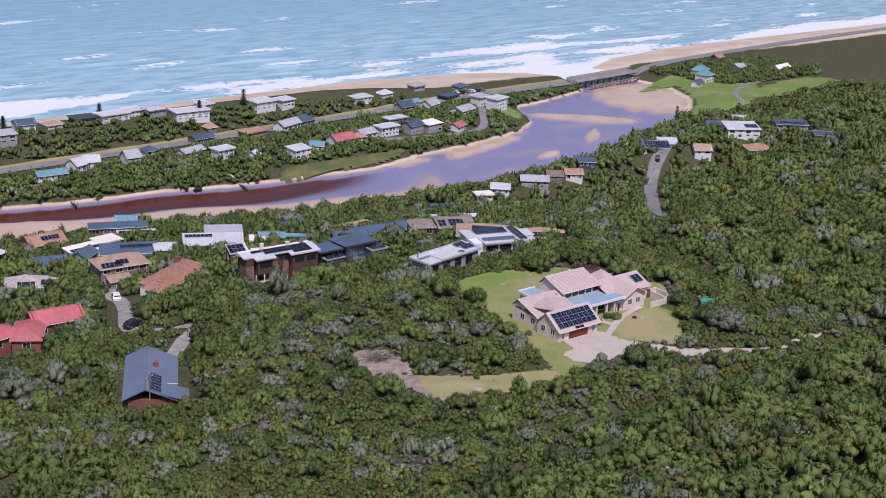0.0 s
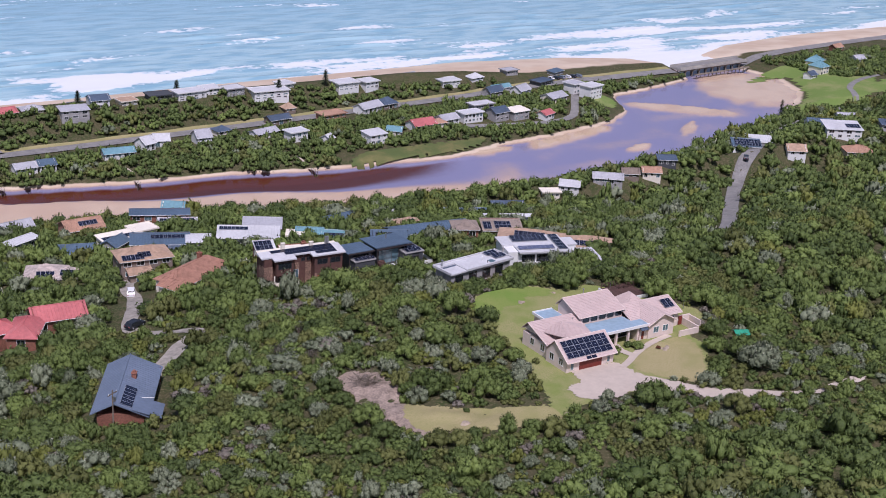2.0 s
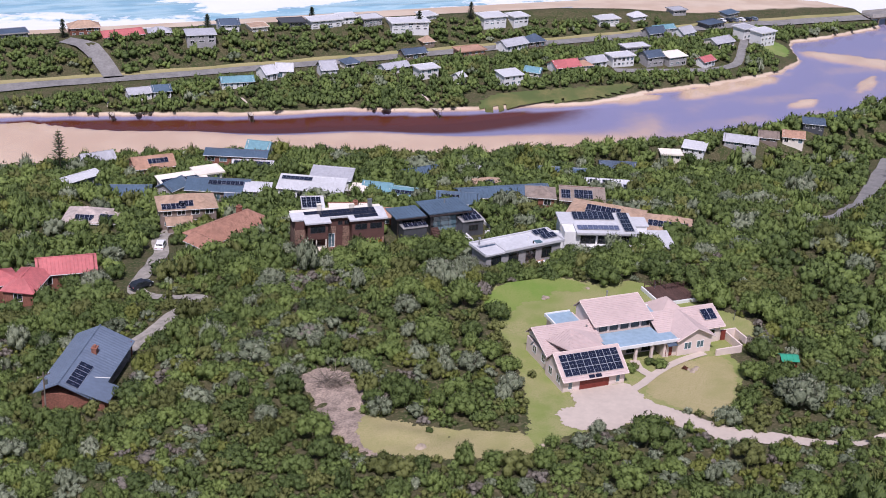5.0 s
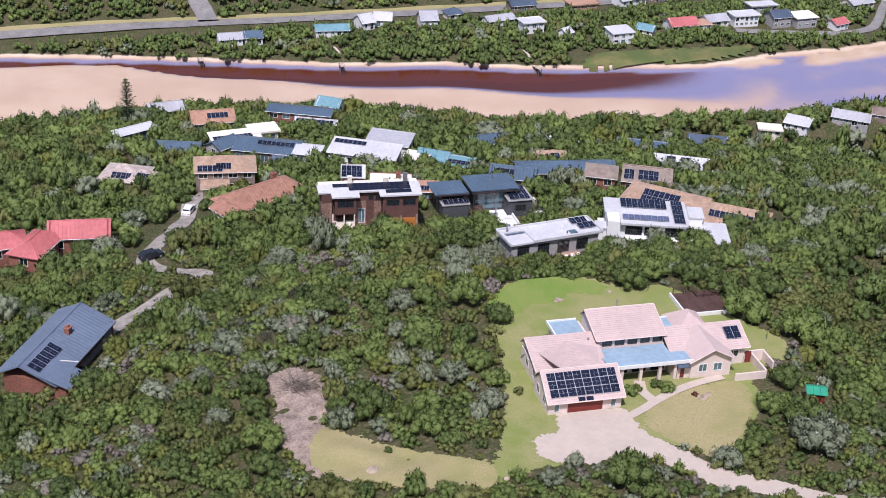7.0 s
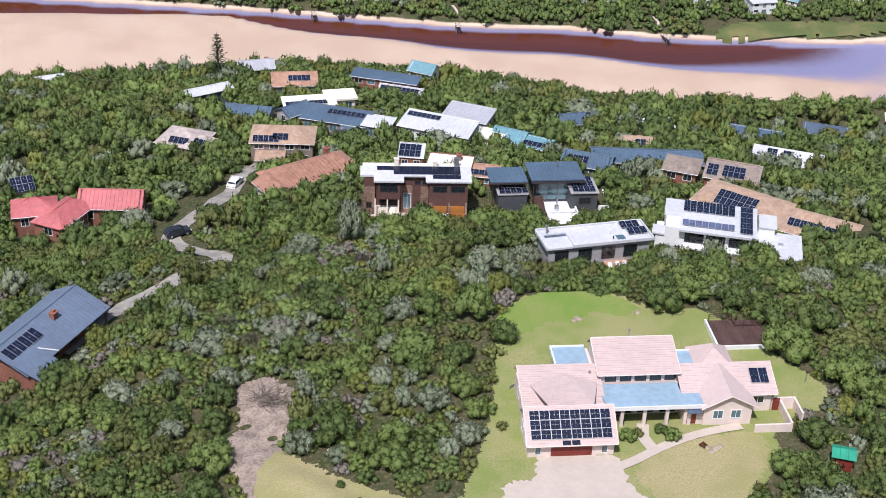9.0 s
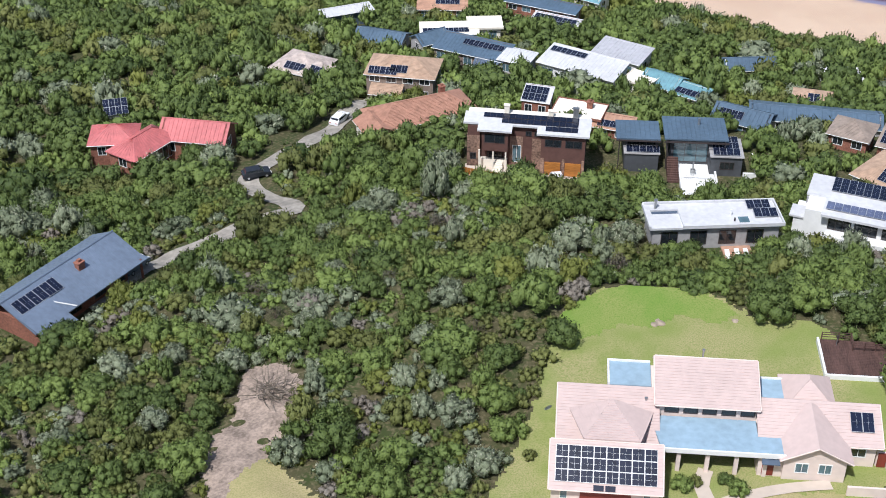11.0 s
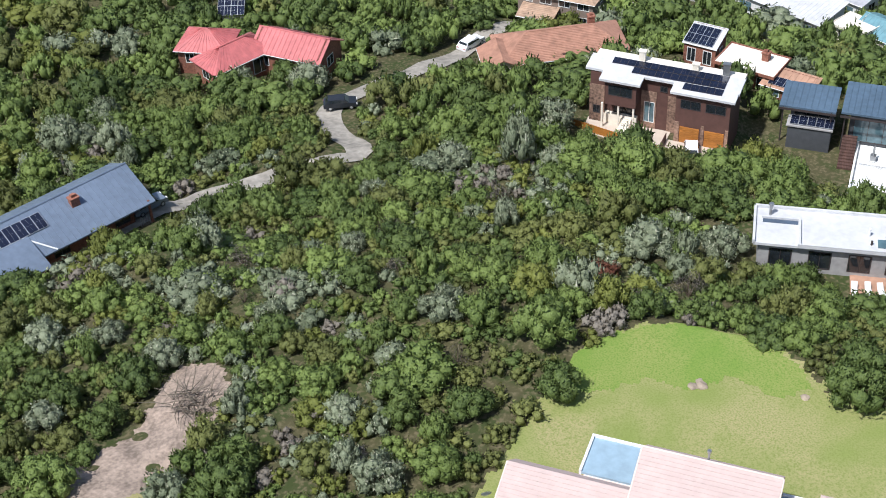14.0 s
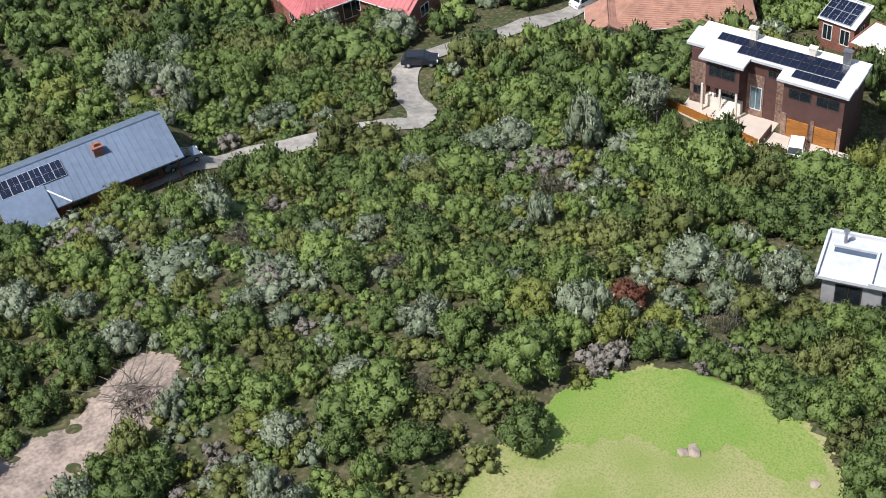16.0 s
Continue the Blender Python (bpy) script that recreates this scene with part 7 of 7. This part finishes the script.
# single shrubs and small trees that stand out
def shrub_maker():
    kinds = {"dk": (0, "rounded dark green", 0.4), "md": (1, "rounded bright green", 0.5), "si": (3, "silvery grey-green", 0.5), "ol": (2, "loose olive green", 0.5), "ye": (6, "yellow-green", 0.6),
             "ru": (5, "rust-red dying", 0.5), "dr": (4, "bare dry grey-brown", 0.5), "gy2": (0, "tall dull green", 0.8)}
    meshes = {}
    r2 = np.random.default_rng(5)
    for key, (m, _, tn) in kinds.items():
        for v in range(2):
            q, nm = clumped(r2, 1500 if key not in ("dr", "ol") else 700, 0.05, 18, 6, 2)
            if key == "dr":
                q, nm = clumped(r2, 700, 0.09, 9)
                q, nm = q[-700:], nm[-700:]
                q[:, 2] = q[:, 1] + 0.02
            me = bpy.data.meshes.new("crown")
            quick(me, q.reshape(-1, 3), np.arange(len(q) * 3).reshape(-1, 3))
            me.materials.append(LEAVES[m])
            if key == "si":
                me.materials.append(LEAF_PALE)
                head = (q[:, :, 2].mean(1) > 0.45) & (np.arange(len(q)) > len(q) - 1500) & (r2.uniform(size=len(q)) < 0.2)
                me.polygons.foreach_set("material_index", head.astype(np.int32))
            soft_shade(me, nm)
            me.attributes.new("tint", "FLOAT", "FACE").data.foreach_set("value", np.clip(tn + 0.15 * v + np.where(np.arange(len(q)) > len(q) - 420, r2.normal(0, 0.16, len(q)), 0), 0, 1).astype(np.float32))
            meshes[key, v] = me
    stem = Build()
    for i in range(4):
        a = i * 1.6
        stem.tube((0, 0, -0.15), (0.28 * math.cos(a), 0.28 * math.sin(a), 0.55), 0.05, 0.025, 6)
    stem_mesh = stem.mesh("trunk", BARK)

    def make(x, y, r, key, k, tall=1.0, group="shrubs about the lawn and lane"):
        ob = thing("shrub", x, y, ground(x, y), k * 67, kinds[key][1] + " shrub growing on the slope", "shrub", group)
        ob.scale = (r, r, r * 1.15 * tall)
        part("crown", meshes[key, k % 2], None, ob)
        part("trunk", stem_mesh, None, ob)
        FOOT.append((x, y, r * 0.55, r * 0.55, 0))
        return ob

    return make


shrub = shrub_maker()
for k, (sx_, sy_, sr, key) in enumerate([
        (-2.3, 24.6, 2.6, "dk"), (-5.2, 30.5, 3.2, "gy2"), (2.1, 36.8, 2.2, "dk"), (6.4, 38.4, 2.0, "dk"), (15.7, 37.0, 2.3, "md"), (21.1, 31.0, 3.2, "dk"), (-15.0, 31.3, 2.6, "si"),
        (-38.0, 20.0, 2.2, "si"), (-38.6, 11.4, 2.2, "dk"), (-38.9, 3.0, 3.0, "md"), (-12.5, 10.6, 2.5, "si"), (-22.0, 19.4, 2.5, "md"), (-8.6, 13.0, 2.4, "md"), (-25.0, 9.6, 2.8, "dk"),
        (-24.4, 34.1, 2.4, "dk"), (-0.8, 51.2, 3.2, "si"), (-9.7, 44.9, 2.8, "md"), (-12.0, 36.5, 2.5, "md"), (-3.8, 44.4, 2.0, "ru"), (5.0, 84.0, 3.3, "ye"), (-20.1, 81.7, 3.6, "si"),
        (-38.2, 74.2, 2.6, "md"), (-38.6, 36.4, 1.7, "dr"), (3.5, 67.5, 3.1, "dk"), (9.9, 68.9, 3.2, "md"), (34.6, 19.4, 4.0, "md"), (31.8, 1.4, 2.7, "dk"), (40.4, 11.8, 4.0, "md"),
        (26.6, -4.4, 2.4, "md"), (29.4, -8.4, 3.6, "dk"), (-4.9, 5.6, 0.9, "ol"), (-10.8, -3.6, 0.7, "ye"), (-24.3, -2.5, 0.7, "dk"), (9.7, 2.7, 1.3, "md"), (11.0, 3.4, 0.9, "ol"), (15.0, 2.6, 1.3, "md"),
        (14.0, 3.9, 1.0, "dk"), (18.3, 0.8, 0.55, "ru"), (39.0, 0.0, 2.6, "dk"), (-9.4, 3.5, 2.1, "si"), (-18.4, 0.0, 2.8, "md"), (40.4, 25.7, 3.6, "dk"), (-7.0, -14.5, 1.9, "si"), (2.2, -16.6, 3.8, "dk"),
        (12.2, -25.0, 2.8, "ol"), (-17.8, -17.2, 2.8, "ol"), (-39.3, -3.2, 2.7, "dk"), (-31.8, -11.9, 2.4, "ol"), (28.6, -13.8, 4.2, "si"), (21.9, -11.2, 2.2, "dk"), (-24.4, 6.0, 3.2, "dk"), (-6.3, -25.6, 2.8, "md"),
        (21.5, 34.5, 2.8, "dk"), (25.5, 33.6, 3.0, "md"), (30.5, 31.4, 3.0, "dk"), (34.6, 27.0, 3.2, "dk"), (10.5, 38.6, 2.2, "md"), (-4.2, 34.8, 2.2, "md"), (-8.5, 20.0, 2.4, "dk"), (-7.6, 8.6, 2.0, "md"),
        (1.5, 62.0, 2.8, "dk"), (6.0, 73.5, 2.6, "md"), (22.5, 71.0, 2.8, "md"), (27.5, 76.0, 3.2, "ol"), (29.0, 67.5, 2.8, "dk"), (-13.0, 70.5, 3.0, "md"), (-21.5, 74.0, 3.0, "dk"), (-27.5, 66.0, 2.8, "si"),
        (-31.0, 84.0, 3.4, "dk"), (-56.0, 86.5, 3.4, "si"), (-60.5, 88.0, 3.0, "dk"), (-66.5, 85.0, 2.6, "si"), (-33.5, 57.0, 2.0, "si"), (-20.0, 50.0, 2.2, "dk"), (-30.5, 45.0, 1.8, "si"), (-47.5, 33.0, 2.0, "ol"),
        (-45.0, 22.0, 1.8, "si"), (-52.0, 14.0, 2.0, "md"), (-31.0, 28.0, 1.8, "si"), (-17.0, 24.0, 1.9, "si"), (-27.0, 24.5, 1.7, "ol"), (-13.5, 17.5, 2.0, "dk"), (-18.5, 11.0, 2.2, "ol"), (-44.0, 10.0, 2.0, "si"),
        (-7.0, 40.5, 1.7, "dr"), (4.5, 45.0, 2.0, "dr"), (-16.5, 43.0, 1.5, "dr"), (-22.5, 38.5, 1.4, "dr"), (-28.0, 49.0, 1.6, "dr"), (-11.5, 25.5, 1.3, "dr"), (-35.0, 30.0, 1.4, "dr"), (-19.0, 58.0, 1.8, "dr"), (9.2, 51.6, 2.3, "ol"), (11.8, 51.8, 2.4, "md"), (14.4, 52.4, 2.3, "dk"), (24.6, 54.2, 2.4, "md"), (27.6, 56.0, 2.4, "dk"), (16.6, 50.2, 2.0, "md"), (11.0, 46.0, 2.6, "dk"), (17.0, 44.5, 2.6, "md"), (6.0, 55.0, 2.8, "si")]):
    shrub(sx_, sy_, sr, key, k, 1.25 if key in ("gy2", "ye") else 1.0)

# scrub below the flight: large plants first, small ones between them
x, y = scatter(rng, -84, 54, -36, 80, 4.0)
k = free(x, y, 1.2) & (rng.uniform(size=len(x)) < 0.8)
x, y = x[k], y[k]
size = np.interp(y, [-36, -10, 20, 50, 80], [1.5, 1.7, 2.0, 2.4, 2.7])
grow("scrub_tall", rng, x, y, size * 1.3, size, species(rng, x, y, [(2, 0.12), (0, 0.33), (1, 0.37), (3, 0.13), (6, 0.05)]), BIG_SHAPES, "rounded shrubs standing above the low coastal scrub", "scrub")
x, y = scatter(rng, -84, 54, -36, 80, 1.9)
k = free(x, y, 0.55)
x, y = x[k], y[k]
size = np.interp(y, [-36, 0, 80], [1.1, 1.2, 1.4])
grow("scrub_near", rng, x, y, size * 0.95, size, species(rng, x, y, [(2, 0.29), (0, 0.20), (1, 0.27), (3, 0.13), (6, 0.08), (4, 0.03)]), NEAR_SHAPES, "low mixed green, olive and silver coastal scrub", "scrub")
# the rest of the hillside
x, y = scatter(rng, -120, 130, -60, 240, 4.1)
x2, y2 = scatter(rng, -170, 420, -90, 262, 4.9)
k2 = (x2 < -120) | (x2 > 130) | (y2 < -60)
big = np.concatenate([np.full(len(x), 2.75), np.full(k2.sum(), 3.2)])
x, y = np.concatenate([x, x2[k2]]), np.concatenate([y, y2[k2]])
k = free(x, y, 0.9) & (land(x, y) > WATER + 0.6) & ~((x > -83) & (x < 53) & (y > -35) & (y < 79)) & (y < np.interp(x, NEAR_X, NEAR_Y) - 1) & ((x < 318) | (y < 236))
x, y, big = x[k], y[k], big[k]
bank = np.interp(np.interp(x, NEAR_X, NEAR_Y) - y, [0, 30, 60], [1.1, 1.05, 1.0])
mix_hill = [(0, 0.42), (1, 0.34), (2, 0.12), (3, 0.07), (6, 0.05)]
kinds_hill = species(rng, x, y, mix_hill)
for name, k, shapes in (("scrub_hill", big < 3, MID_SHAPES), ("scrub_outer", big > 3, OUT_SHAPES)):
    grow(name, rng, x[k], y[k], (big * 1.2 * bank)[k], big[k], kinds_hill[k], shapes, "dense dark green bush over the hillside", "scrub")
# the strip by the sea, and the flats beyond the bridge
x, y = scatter(rng, -240, 470, 238, 352, 3.0)
f = np.interp(x, FAR_X, FAR_Y)
k = (y > f + 0.5) & (land(x, y) > WATER + 0.4) & (x < 322) & (y < np.interp(x, [-240, 170, 230, 270, 322], [335, 332, 331, 330, 328])) & ~((x > 98) & (x < 166) & (y < 268)) & ~((x > 238) & (x < 258) & (y < 306))
k |= (x > 376) & (y > 319) & (y < 334) & (rng.uniform(size=len(x)) < 0.6)
k |= (x > 383) & (y > 284) & (y < 320) & (x + y > 684)
k |= (x > 330) & (y > 236) & (y < 250)
k |= (x > 400) & (y > 240) & (y < 262)
k &= free(x, y, 0.6)
# the road stays clear of trees on its river side
k &= (away([(a, b - 6) for a, b in MAIN_ROAD], x, y) > 4.5) | (x > 150)
x, y = x[k], y[k]
grow("woods_far_bank", rng, x, y, np.interp(y, [256, 270, 300, 350], [1.8, 2.9, 2.8, 2.3]), np.full(len(x), 2.2), species(rng, x, y, [(0, 0.68), (1, 0.22), (2, 0.07), (3, 0.03)]), FAR_SHAPES, "dark green coastal woods between river and dune", "woods")
